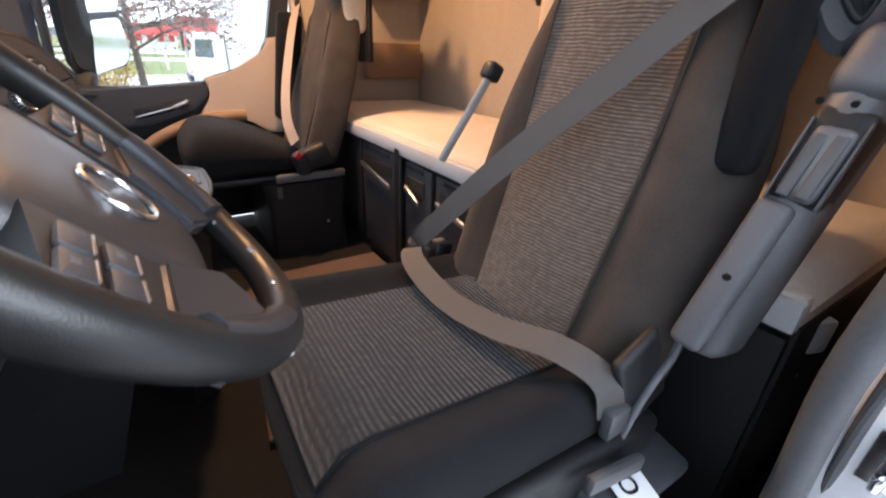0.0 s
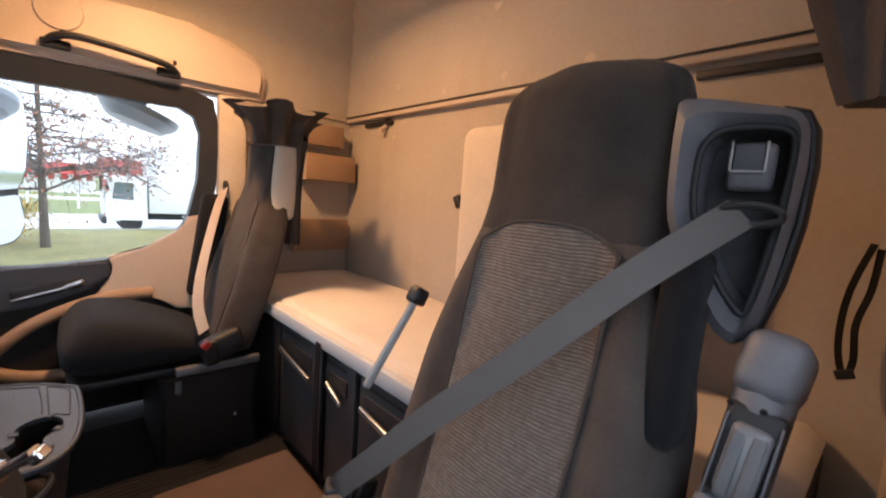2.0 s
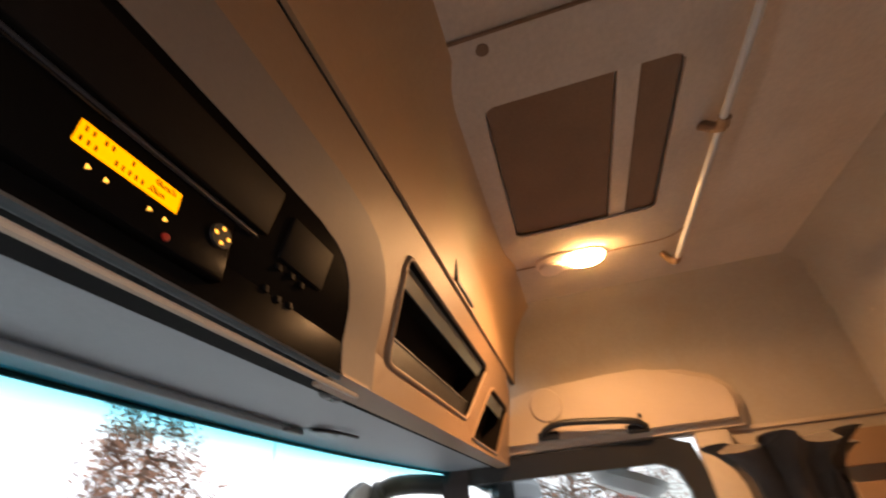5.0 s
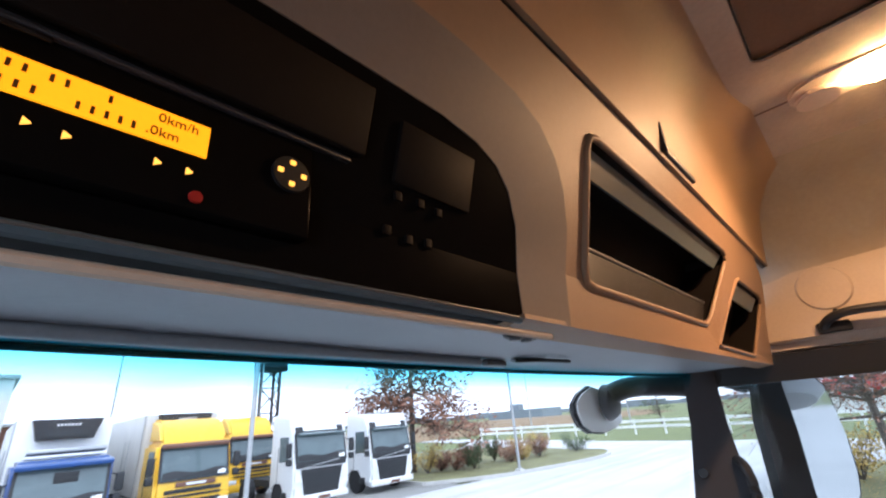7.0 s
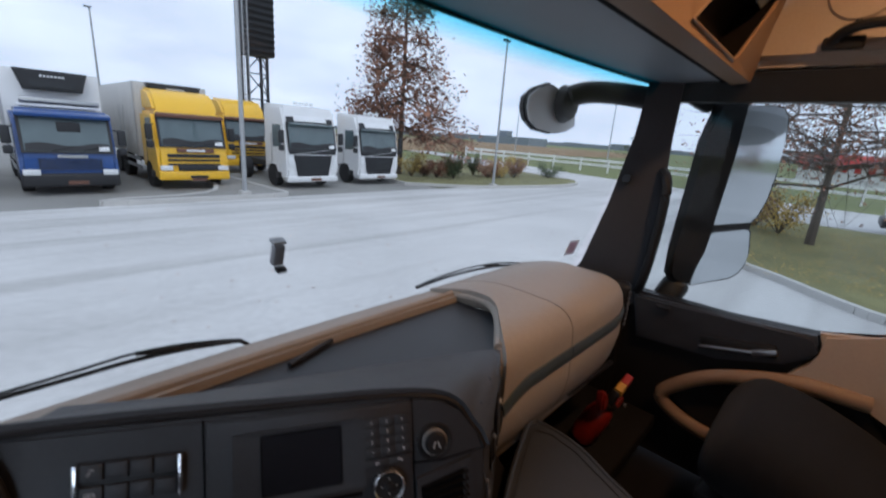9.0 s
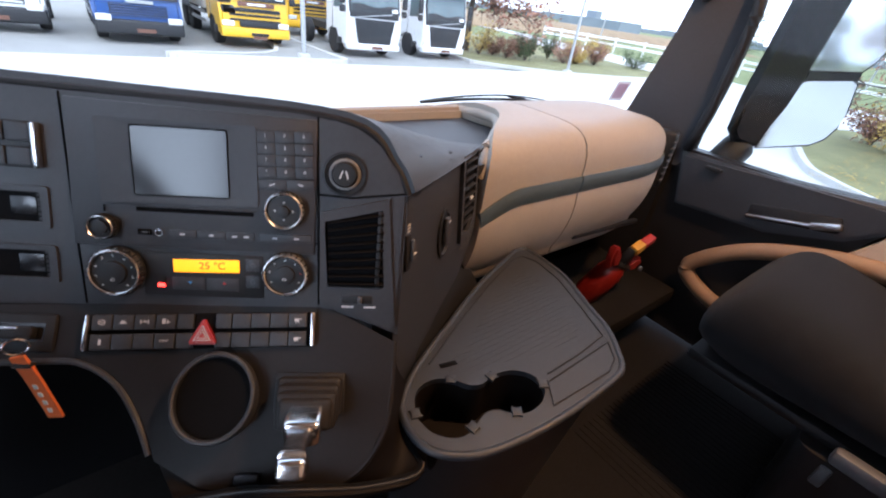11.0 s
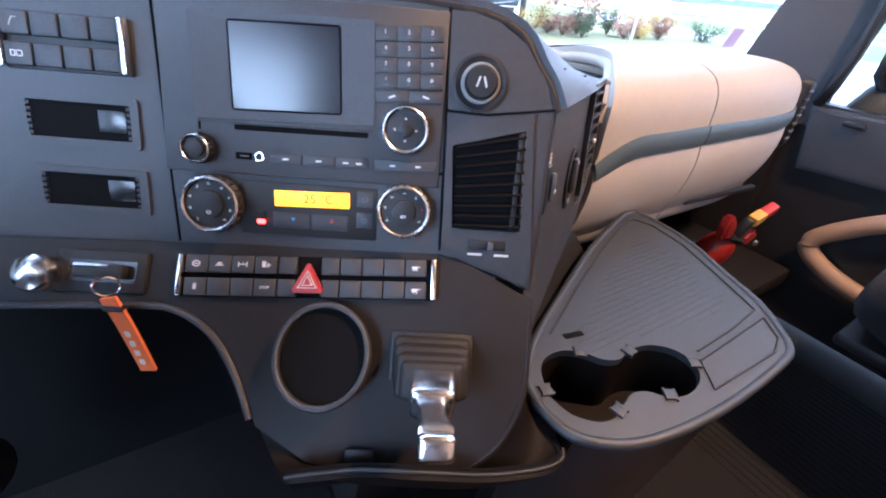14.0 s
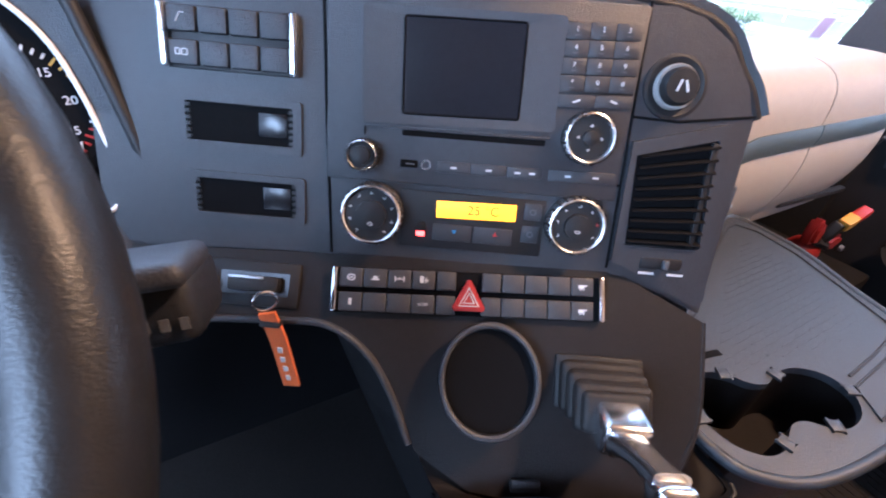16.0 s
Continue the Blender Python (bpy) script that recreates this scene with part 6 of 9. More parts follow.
part("lower_box", loft(B(), [[(0.80, 0.80, FLOOR), (1.3, 0.80, FLOOR), (1.3, 1.15, FLOOR), (0.80, 1.15, FLOOR)], [(0.78, 0.66, 0.70), (1.30, 0.74, 0.72), (1.3, 1.15, 0.72), (0.70, 1.15, 0.72)]]), "black", foot, smooth=30)
part("upper_box", loft(B(), [[(0.79, 0.67, 0.722), (1.29, 0.75, 0.722), (1.29, 1.14, 0.722), (0.71, 1.14, 0.722)], [(0.80, 0.72, 0.80), (1.0, 0.66, 0.80), (1.30, 0.9, 0.82), (0.75, 0.95, 0.82)]]), "black", foot, smooth=30)
part("joint_strip", box(B(), (1.03, 0.70, 0.715), (0.46, 0.012, 0.012), Matrix.Rotation(radians(9), 3, "Z"), 0.004), "dash", foot)

# ---- gauges and steering wheel ----
clus = thing("instrument_cluster", (0.33, 0.95, 1.0), "instrument cluster with white-rimmed dials", "gauge")
MG = frame_of((0.33, 0.955, 1.06), (1, 0, 0), (0, 0.30, 0.954))
half = [(0.08, -0.094), (0.15, -0.094), (0.178, -0.092), (0.190, -0.078), (0.193, -0.055), (0.190, -0.025), (0.185, 0.007), (0.176, 0.041), (0.159, 0.068), (0.13, 0.090), (0.08, 0.102)]
edge_ = [(0.09, -0.150), (0.16, -0.148), (0.222, -0.140), (0.225, -0.125), (0.221, -0.085), (0.218, -0.064), (0.209, 0.0), (0.202, 0.04), (0.193, 0.080), (0.16, 0.115), (0.09, 0.130)]


def both(p):
    """An outline and its mirror image, closed and rounded."""
    q = p + [(-x, y) for x, y in p[::-1]]
    return [(c.x, c.y) for c in smooth_path([(x, y, 0) for x, y in q + q[:1]], 4)[:-1]]


face_o, sur_o = both(half), both(edge_)
part("dial_face", prism(B(), on(MG, face_o, -0.006), MG.to_3x3() @ Vector((0, 0, -0.006))), "void", clus, "black dial face", smooth=0)
part("dial_rim", tube(B(), on(MG, face_o, 0.0), 0.0022, 8, True), mat("bright_rim_plastic", (0.75, 0.76, 0.78), 0.3, var=0.03), clus, "bright thin rim round the dials", smooth=60)
bm = ring(B(), on(MG, sur_o, 0.012), on(MG, face_o, -0.002), MG.to_3x3() @ Vector((0, 0, -0.012)))
part("surround", bm, "dash_soft", clus, "anthracite dial surround", smooth=50)
part("surround_edge", tube(B(), on(MG, sur_o, 0.010), 0.006, 8, True), "black", clus, smooth=60)
for cx in (-0.14, 0.14):
    dial = part("dial", lturn(B(), MG @ Matrix.Translation((0, 0, -0.006)), cx, -0.005, [(0.056, 0), (0.056, 0.0010), (0.0001, 0.0010)], 40), "void", clus)
    for j in range(31):
        t = radians(-70 + j * 7.6)
        L = 0.0075 if j % 5 == 0 else 0.0045
        c = MG @ Vector((cx + 0.0475 * math.sin(t), -0.005 + 0.0475 * math.cos(t), -0.0046))
        part("tick", box(B(), c, (0.0017, L, 0.0006), (MG @ Matrix.Rotation(-t, 4, "Z")).to_3x3()), "yellow_tag" if 14 < j < 21 else "red" if j > 23 else "white_ink", dial)
    for j in range(7):
        t = radians(-70 + j * 38)
        text("dial_number", str(j * 5), 0.0095, MG @ Matrix.Translation((cx + 0.0365 * math.sin(t), -0.005 + 0.0365 * math.cos(t), -0.0044)), "white_ink", dial)
    part("needle", box(B(), MG @ Vector((cx - 0.013, -0.012, -0.0036)), (0.0020, 0.036, 0.0008), (MG @ Matrix.Rotation(radians(118), 4, "Z")).to_3x3()), "white_ink", dial)
    part("needle_hub", lturn(B(), MG @ Matrix.Translation((0, 0, -0.0045)), cx, -0.005, [(0.007, 0), (0.006, 0.004), (0.0001, 0.0045)], 18), "black", dial)
fuel = part("fuel_gauge", lturn(B(), MG @ Matrix.Translation((0, 0, -0.0045)), 0.171, -0.056, [(0.005, 0), (0.004, 0.003), (0.0001, 0.003)], 16), "black", clus, "small fuel gauge")
part("needle", box(B(), MG @ Vector((0.1725, -0.044, -0.0030)), (0.0014, 0.024, 0.0008), (MG @ Matrix.Rotation(radians(-8), 4, "Z")).to_3x3()), "white_ink", fuel)
text("gauge_text", "1/2", 0.0058, MG @ Matrix.Translation((0.1675, -0.037, -0.0044)), "white_ink", fuel)
text("gauge_text", "0", 0.0058, MG @ Matrix.Translation((0.155, -0.061, -0.0044)), "white_ink", fuel)
for k in range(4):
    part("print_bar", box(B(), MG @ Vector((0.146, -0.050 - k * 0.004, -0.0044)), (0.006, 0.0010, 0.0006), MG.to_3x3()), "blue_ink", fuel)
part("print_bar", box(B(), MG @ Vector((0.1855, -0.052, -0.0044)), (0.006, 0.005, 0.0006), MG.to_3x3()), "blue_ink", fuel)

wheel = thing("steering_wheel", (0.317, 0.657, 1.09), "black leather steering wheel with key pads on its spokes", "steering wheel")
PH = radians(48.7)
MW = Matrix(((1, 0, 0), (0, math.cos(PH), -math.sin(PH)), (0, math.sin(PH), math.cos(PH)))).to_4x4()
MW.translation = (0.322, 0.643, 1.08)


def wl_(x, y, z=0.0):
    return MW @ Vector((x, y, z))


RW = 0.2253
bm = tube(B(), [wl_(RW * math.cos(2 * math.pi * i / 72), RW * math.sin(2 * math.pi * i / 72)) for i in range(72)], 0.0195, 16, True, up=MW.to_3x3() @ Vector((0, 0, 1)))
part("rim", bm, mat("grained_black_leather", (0.011, 0.0105, 0.0105), 0.38, var=0.2, bump=0.12, bscale=700, spec=0.3), wheel, "grained black leather rim")
def wr_(x, y, z=0.0):
    """Places on the hub, which is turned a little to the left."""
    a = radians(8.5)
    return wl_(x * math.cos(a) - y * math.sin(a), x * math.sin(a) + y * math.cos(a), z)


MR = MW @ Matrix.Rotation(radians(8.5), 4, "Z")


def pad_loop(k, z):
    """The airbag pad: wide above, narrow below."""
    o = [(0.0, 0.052), (0.075, 0.048), (0.108, 0.020), (0.112, -0.030), (0.098, -0.085), (0.078, -0.140), (0.045, -0.165), (0.0, -0.170)]
    o = o + [(-x, y) for x, y in o[-2:0:-1]]
    q = smooth_path([(x, y, 0) for x, y in o + o[:1]], 3)[:-1]
    return [wr_(p.x * k, -0.044 + (p.y + 0.06) * k, z) for p in q]


bm = loft(B(), [pad_loop(k, z) for k, z in ((0.93, -0.085), (1.0, -0.045), (1.0, -0.024), (0.96, -0.014), (0.86, -0.006), (0.6, -0.001), (0.25, 0.001))])
part("hub_pad", bm, mat("smooth_anthracite_airbag_skin", (0.019, 0.019, 0.021), 0.36, var=0.12, bump=0.15, bscale=1400), wheel, "anthracite airbag pad", smooth=60)
em = part("emblem", tube(B(), [wr_(0.033 * math.cos(2 * math.pi * i / 32), -0.054 + 0.033 * math.sin(2 * math.pi * i / 32), 0.0025) for i in range(32)], 0.0032, 8, True), "chrome", wheel, "plain chrome ring emblem")
part("emblem_base", lathe(B(), [(0.036, 0), (0.034, 0.002), (0.0001, 0.002)], MR @ Matrix.Translation((0.0, -0.054, -0.0015)), 28), "gloss", em)
for sx in (-1, 1):
    bm = B()
    loft(bm, [[wr_(sx * 0.098, y, z) for y, z in ((0.012, -0.035), (0.012, -0.004), (-0.105, -0.004), (-0.105, -0.035))],
              [wr_(sx * 0.165, y, z) for y, z in ((0.000, -0.026), (0.000, -0.004), (-0.110, -0.004), (-0.110, -0.026))],
              [wr_(sx * 0.222, y, z) for y, z in ((-0.010, -0.012), (-0.010, 0.002), (-0.100, 0.002), (-0.100, -0.012))]])
    sp_ = part("spoke", bm, "black", wheel, "black spoke with key pad", smooth=30)
    for i in range(2):
        for j in range(2):
            k_ = part("key", box(B(), wr_(sx * (0.132 + 0.034 * i), -0.014 - 0.028 * j, -0.001), (0.030, 0.021, 0.007), MR.to_3x3(), 0.003), "dash_soft", sp_)
            part("key_edge", box(B(), wr_(sx * (0.132 + 0.034 * i), -0.024 - 0.028 * j, 0.0018), (0.024, 0.0022, 0.0025), MR.to_3x3(), 0.0006), "alu", sp_)
            if (i + j) % 2:
                part("print_bar", box(B(), wr_(sx * (0.132 + 0.034 * i), -0.012 - 0.028 * j, 0.0026), (0.008, 0.006, 0.0008), MR.to_3x3()), "grey", sp_)
    cv = [(0.098, -0.074), (0.180, -0.066), (0.202, -0.080), (0.192, -0.130), (0.172, -0.168), (0.142, -0.196), (0.100, -0.176), (0.052, -0.146)]
    cov = part("spoke_cover", prism(B(), [wr_(sx * x, y, 0.002) for x, y in cv], MR.to_3x3() @ Vector((0, 0, -0.022)), 0.006, 3), mat("satin_graphite_spoke", (0.034, 0.035, 0.040), 0.36, 0.35, var=0.1), wheel, "satin graphite lower spoke cover")
    part("cover_edge", tube(B(), [wr_(sx * 0.172, -0.172, 0.003), wr_(sx * 0.142, -0.200, 0.004), wr_(sx * 0.098, -0.180, 0.003)], 0.0025, 6), "alu", cov)
    a0, a1 = (-13, -48) if sx > 0 else (-150, -115)
    part("rim_sleeve", tube(B(), [wl_(0.2195 * math.cos(radians(a0 + (a1 - a0) * i / 14)), 0.2195 * math.sin(radians(a0 + (a1 - a0) * i / 14)), 0.004) for i in range(15)], 0.0175, 14, up=MW.to_3x3() @ Vector((0, 0, 1))), bpy.data.materials["satin_graphite_spoke"], wheel, "satin graphite sleeve on the rim", smooth=60)
    part("chrome_chip", box(B(), wr_(sx * 0.040, -0.214, 0.010), (0.014, 0.020, 0.008), (MR @ Matrix.Rotation(radians(sx * 20), 4, "Z")).to_3x3(), 0.003), "alu", wheel)
bm = B()
tube(bm, [wl_(0, -0.01, -0.06), wl_(0, -0.01, -0.16), (0.33, 0.86, 0.80), (0.34, 1.0, 0.55)], [0.06, 0.065, 0.055, 0.05], 16)
part("column", bm, "dash", wheel, "dark steering column shroud")
stalk = part("stalk", tube(B(), [wl_(0.05, 0.02, -0.09), (0.46, 0.735, 1.005), (0.545, 0.708, 1.040)], [0.010, 0.012, 0.015], 10), "dash", wheel, "dark stalk with a thick printed end")
rs_ = Euler((radians(-20), radians(-4), radians(-12))).to_matrix()
part("stalk_end", box(B(), (0.560, 0.706, 1.034), (0.044, 0.050, 0.034), rs_, 0.008, 3), "black", stalk)
part("stalk_switch", box(B(), (0.560, 0.700, 1.056), (0.042, 0.046, 0.012), rs_, 0.005, 3), "dash_soft", stalk, "worn grey rocker on the stalk")
for k in range(4):
    part("print_bar", box(B(), (0.548 + 0.0075 * k, 0.6805 - 0.0015 * k, 1.040), (0.0035, 0.001, 0.0055), rs_), "grey", stalk)
# ---- driver's seat ----
SX = 0.388
seat = thing("driver_seat", (SX, 0.2, FLOOR), "black cloth driver seat with ribbed panels and integrated belt", "seat")


def back_line(s):
    """Middle of the backrest's front: s from 0 at the cushion to 1 at the top."""
    return 0.045 - 0.255 * s - 0.02 * math.sin(math.pi * s) + 0.20 * max(0.0, s - 0.74), 0.66 + 0.95 * s - 0.06 * max(0.0, s - 0.70)


def back_half(s):
    pts = [(0, 0.262), (0.2, 0.272), (0.4, 0.262), (0.55, 0.232), (0.68, 0.192), (0.8, 0.188), (0.90, 0.182), (0.94, 0.174), (0.965, 0.162), (0.985, 0.143), (0.995, 0.122), (1.0, 0.100)]
    for (a, x), (b, y) in zip(pts, pts[1:]):
        if s <= b:
            f = (s - a) / (b - a)
            return x + (y - x) * f
    return pts[-1][1]


def bolster(xn, s):
    """A soft ridge beside the centre panel that falls away to the flank."""
    a = abs(xn)
    k = min(1.0, max(0.0, (a - 0.50) / 0.20))
    k = k * k * (3 - 2 * k)
    f = max(0.0, (a - 0.70) / 0.30)
    return (0.036 * k - 0.070 * f * f) * max(0.0, min(1.0, (0.80 - s) / 0.35))


def back_pt(xn, s, off=0.0):
    y, z = back_line(s)
    w = back_half(s)
    e = max(0.0, (abs(xn) - 0.84) / 0.16)
    return (SX + xn * w - 0.045 * max(0.0, s - 0.70), y + bolster(xn, s) - 0.05 * e * e + off + 0.028 * max(0.0, 1 - (xn / 0.72) ** 2) - 0.030 * max(0.0, (s - 0.93) / 0.07) ** 2, z)


N = 22


def back_loops(dx, dy):
    """Rings of a seat back, from the cushion up to the headrest, set off by dx and dy."""
    out = []
    for s in [i / 24 for i in range(22)] + [0.893, 0.912, 0.930, 0.947, 0.962, 0.975, 0.986, 0.994, 1.0]:
        fr = [back_pt(-1 + 2 * j / N, s) for j in range(N + 1)]
        y, z = back_line(s)
        th = 0.13 if s < 0.9 else 0.13 - 0.05 * (s - 0.9) / 0.1
        w = back_half(s)
        bk = [(SX + xn * w * 0.94 - 0.045 * max(0.0, s - 0.70), y - th + 0.03 * xn * xn, z) for xn in (1, 0.66, 0.33, 0, -0.33, -0.66, -1)]
        out.append([(p[0] + dx, p[1] + dy, p[2]) for p in fr + bk])
    return out


lp_ = back_loops(0, 0)
part("backrest", loft(B(), lp_[:17]), "cloth", seat, "cloth backrest with side bolsters, coloured as lamp-lit", smooth=70)
# the backrest's cloth again, its colour darkened for the headrest's shade
part("headrest", loft(B(), lp_[16:]), "cloth_dark", seat, "tall rounded headrest, cloth darkened for shade", smooth=70)


def patch_pt(u, v):
    xn = -0.60 + 1.2 * u
    top = 0.69 - 0.045 * (abs(xn) / 0.60) ** 3
    s = 0.03 + (top - 0.03) * v
    k = 0.62 if s > 0.45 else 0.62 - 0.07 * (0.45 - s) / 0.45
    return back_pt(xn / 0.60 * k * (0.262 / max(back_half(s), 0.2)) * 0.86, s, 0.007)


bm = sheet(B(), patch_pt, 20, 24, 0.012)
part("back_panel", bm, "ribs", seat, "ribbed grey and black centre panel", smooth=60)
bm = B()
edge = [patch_pt(u, 1) for u in [i / 16 for i in range(17)]]
edge = [patch_pt(0, v) for v in [i / 14 for i in range(15)]] + edge + [patch_pt(1, 1 - v) for v in [i / 14 for i in range(15)]]
tube(bm, edge, 0.0035, 6)
part("piping", bm, "cloth", seat)


def cush_pt(xn, f, off=0.0):
    """Seat cushion: f from the back edge (0) to the front lip (1)."""
    y = -0.02 + 0.54 * f
    z = 0.695 + 0.045 * f - 0.10 * max(0.0, (f - 0.86) / 0.14) ** 2
    k = min(1.0, max(0.0, (abs(xn) - 0.60) / 0.28))
    z += 0.030 * k * k * (3 - 2 * k)
    e = max(0.0, (abs(xn) - 0.88) / 0.12)
    return (SX + xn * 0.268, y, z - 0.045 * e * e + off)


loops = []
for i in range(17):
    f = i / 16
    t = [cush_pt(-1 + 2 * j / N, f) for j in range(N + 1)]
    y = t[0][1]
    bt = [(SX + xn * 0.25, y, 0.575 + 0.02 * f) for xn in (1, 0.5, 0, -0.5, -1)]
    loops.append(t + bt)
# cushion coloured far darker than the back, shade put into the cloth
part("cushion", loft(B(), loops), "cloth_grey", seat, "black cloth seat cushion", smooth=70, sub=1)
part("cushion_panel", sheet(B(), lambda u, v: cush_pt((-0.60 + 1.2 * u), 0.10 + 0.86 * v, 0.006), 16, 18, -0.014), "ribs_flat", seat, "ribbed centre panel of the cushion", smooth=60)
for xs in (-0.60, 0.60):
    part("piping", tube(B(), [cush_pt(xs, 0.06 + 0.9 * i / 14, 0.004) for i in range(15)], 0.0035, 6), "cloth_grey", seat)
bm = loft(B(), [[(SX + x, 0.22 + y, z) for x, y in rounded(w, d, 0.05, 3)] for w, d, z in ((0.42, 0.46, FLOOR), (0.40, 0.44, 0.36), (0.34, 0.40, 0.44), (0.40, 0.46, 0.58))])
part("suspension", bm, "rubber", seat, "black rubber bellows pedestal")
part("side_cover", box(B(), (SX - 0.270, 0.18, 0.61), (0.04, 0.40, 0.10), Euler((radians(4), 0, 0)).to_matrix(), 0.018, 3), "black", seat, "dark side cover with levers")
part("lever", box(B(), (SX - 0.312, 0.13, 0.64), (0.018, 0.13, 0.03), Euler((radians(15), 0, 0)).to_matrix(), 0.008), "grey", seat, "grey adjusting lever")
part("lever", box(B(), (SX - 0.312, 0.28, 0.625), (0.018, 0.10, 0.026), Euler((radians(8), 0, 0)).to_matrix(), 0.008), "grey", seat, "grey adjusting lever")
part("side_edge", tube(B(), smooth_path([(0.116, -0.026, 0.805), (0.114, -0.022, 0.760), (0.112, 0.016, 0.728), (0.110, 0.050, 0.690), (0.108, 0.078, 0.640)], 4), 0.0045, 8, flat=1.4, up=(1, 0, 0)), "arm_grey", seat, "grey edge of the seat's side trim", smooth=60)
part("recliner_cover", box(B(), (0.126, 0.035, 0.73), (0.020, 0.09, 0.17), Euler((radians(-28), 0, 0)).to_matrix(), 0.009, 3), "black", seat)
part("side_bracket", box(B(), (0.082, 0.065, 0.574), (0.075, 0.22, 0.040), Euler((radians(4), radians(-10), 0)).to_matrix(), 0.012, 3), "pillar", seat, "dark grey bracket of the seat levers")
lm_ = Matrix.Translation((0.064, 0.098, 0.604)) @ Euler((radians(4), radians(-10), radians(-12))).to_matrix().to_4x4()
tagp = part("side_label", box(B(), lm_ @ Vector((0, 0, 0)), (0.056, 0.062, 0.002), lm_.to_3x3(), 0.0006), "label_white", seat, "white printed side label")
part("print_bar", ring(B(), [lm_ @ Vector((a, b, 0.0012)) for a, b in rounded(0.026, 0.030, 0.012, 4, 0.002, 0.004)], [lm_ @ Vector((a, b, 0.0012)) for a, b in rounded(0.016, 0.020, 0.007, 4, 0.002, 0.004)], (0, 0, 0.0006)), "black", tagp)

# upright armrest at the door side
arm = part("armrest", bar(B(), (0.086, -0.049, 0.775), (0.046, -0.165, 1.19), 0.062, 0.105, 0.026), "arm_grey", seat, "dark grey armrest folded upright")
part("armrest_front", bar(B(), (0.0955, 0.006, 0.80), (0.072, -0.065, 1.01), 0.045, 0.03, 0.012), "arm_grey", arm)
part("pad", bar(B(), (0.055, -0.142, 1.115), (0.044, -0.172, 1.195), 0.070, 0.118, 0.022), "arm_grey", arm, "dark armrest end")
bx = part("release_box", bar(B(), (0.064, -0.085, 1.005), (0.050, -0.118, 1.115), 0.060, 0.055, 0.008), "black", arm, "black release box")
part("release_grip", bar(B(), (0.060, -0.062, 1.015), (0.050, -0.088, 1.100), 0.042, 0.024, 0.009), mat("pale_grip_plastic", (0.13, 0.13, 0.135), 0.4, var=0.08), bx, "grey release grip")
for dx in (-0.010, 0.010):
    part("grip_slot", bar(B(), (0.0592 + dx, -0.0480, 1.021), (0.0512 + dx, -0.0762, 1.094), 0.015, 0.006, 0.003), "grey", bx)
for dx in (-0.027, 0.027):
    part("box_edge", bar(B(), (0.0605 + dx, -0.056, 1.010), (0.0512 + dx, -0.089, 1.108), 0.003, 0.012, 0.001), "grey", bx)
for x in (0.042, 0.074):
    part("screw", lathe(B(), [(0.004, 0), (0.004, 0.003), (0.0001, 0.003)], pose(x, -0.066, 1.128, 70), 10), "black", arm)
part("screw", lathe(B(), [(0.005, 0), (0.005, 0.003), (0.0001, 0.003)], pose(0.074, 0.008, 0.92, 75), 10), "black", arm)
# passenger-side armrest and buckle
arm2 = part("armrest", bar(B(), (0.698, 0.035, 0.93), (0.686, -0.080, 1.115), 0.014, 0.020, 0.006), "pale_shaft", seat, "slim pale lever beside the seat back")
part("armrest_cap", bar(B(), (0.687, -0.076, 1.105), (0.685, -0.094, 1.140), 0.036, 0.040, 0.009), "black", arm2)
buckle = part("belt_buckle", bar(B(), (0.672, 0.06, 0.66), (0.676, 0.035, 0.735), 0.034, 0.05, 0.008), "black", seat, "black belt buckle")
part("release_button", box(B(), (0.676, 0.048, 0.738), (0.02, 0.03, 0.008), bev=0.002), "grey", buckle)
part("buckle_stalk", bar(B(), (0.668, 0.07, 0.585), (0.672, 0.06, 0.67), 0.016, 0.02, 0.004), "black", seat)

# belt tower at the shoulder
def tow(p, y):
    return [(x, y + (z - 1.33) * -0.10 + (x - 0.14) * 0.35, z) for x, z in p]


o_ = [(0.206, 1.504), (0.195, 1.510), (0.158, 1.507), (0.098, 1.495), (0.074, 1.488), (0.062, 1.468), (0.058, 1.425), (0.060, 1.367), (0.067, 1.290), (0.079, 1.205), (0.094, 1.177), (0.109, 1.177), (0.131, 1.200), (0.163, 1.267), (0.196, 1.335), (0.205, 1.428)]
i_ = [(0.173, 1.435), (0.167, 1.451), (0.152, 1.465), (0.120, 1.470), (0.085, 1.466), (0.073, 1.453), (0.072, 1.420), (0.074, 1.370), (0.079, 1.315), (0.086, 1.260), (0.093, 1.221), (0.101, 1.216), (0.115, 1.233), (0.137, 1.270), (0.168, 1.345), (0.174, 1.400)]


def round_loop(p):
    return [(q.x, q.y) for q in smooth_path([(x, z, 0) for x, z in p + p[:1]], 4)[:-1]]


o_, i_ = round_loop(o_), round_loop(i_)
m_ = [(a * 0.55 + c * 0.45, b * 0.55 + d * 0.45) for (a, b), (c, d) in zip(o_, i_)]
tower = part("belt_tower", ring(ring(B(), tow(o_, -0.160), tow(m_, -0.146), (0, -0.10, 0)), tow(m_, -0.146), tow(i_, -0.172), (0, -0.09, 0)), "arm_grey", seat, "dark grey belt tower frame", smooth=45)
part("tower_back", prism(B(), tow(i_, -0.235), (0, -0.02, 0)), "black", tower, smooth=0)
part("tower_edge", tube(B(), tow(i_, -0.168), 0.0055, 8, True), "black", tower, smooth=60)
part("belt_guide_cover", box(B(), (0.115, -0.192, 1.415), (0.054, 0.03, 0.066), Euler((radians(-6), 0, radians(18))).to_matrix(), 0.010, 3), "grey", tower, "pale grey belt guide cover")
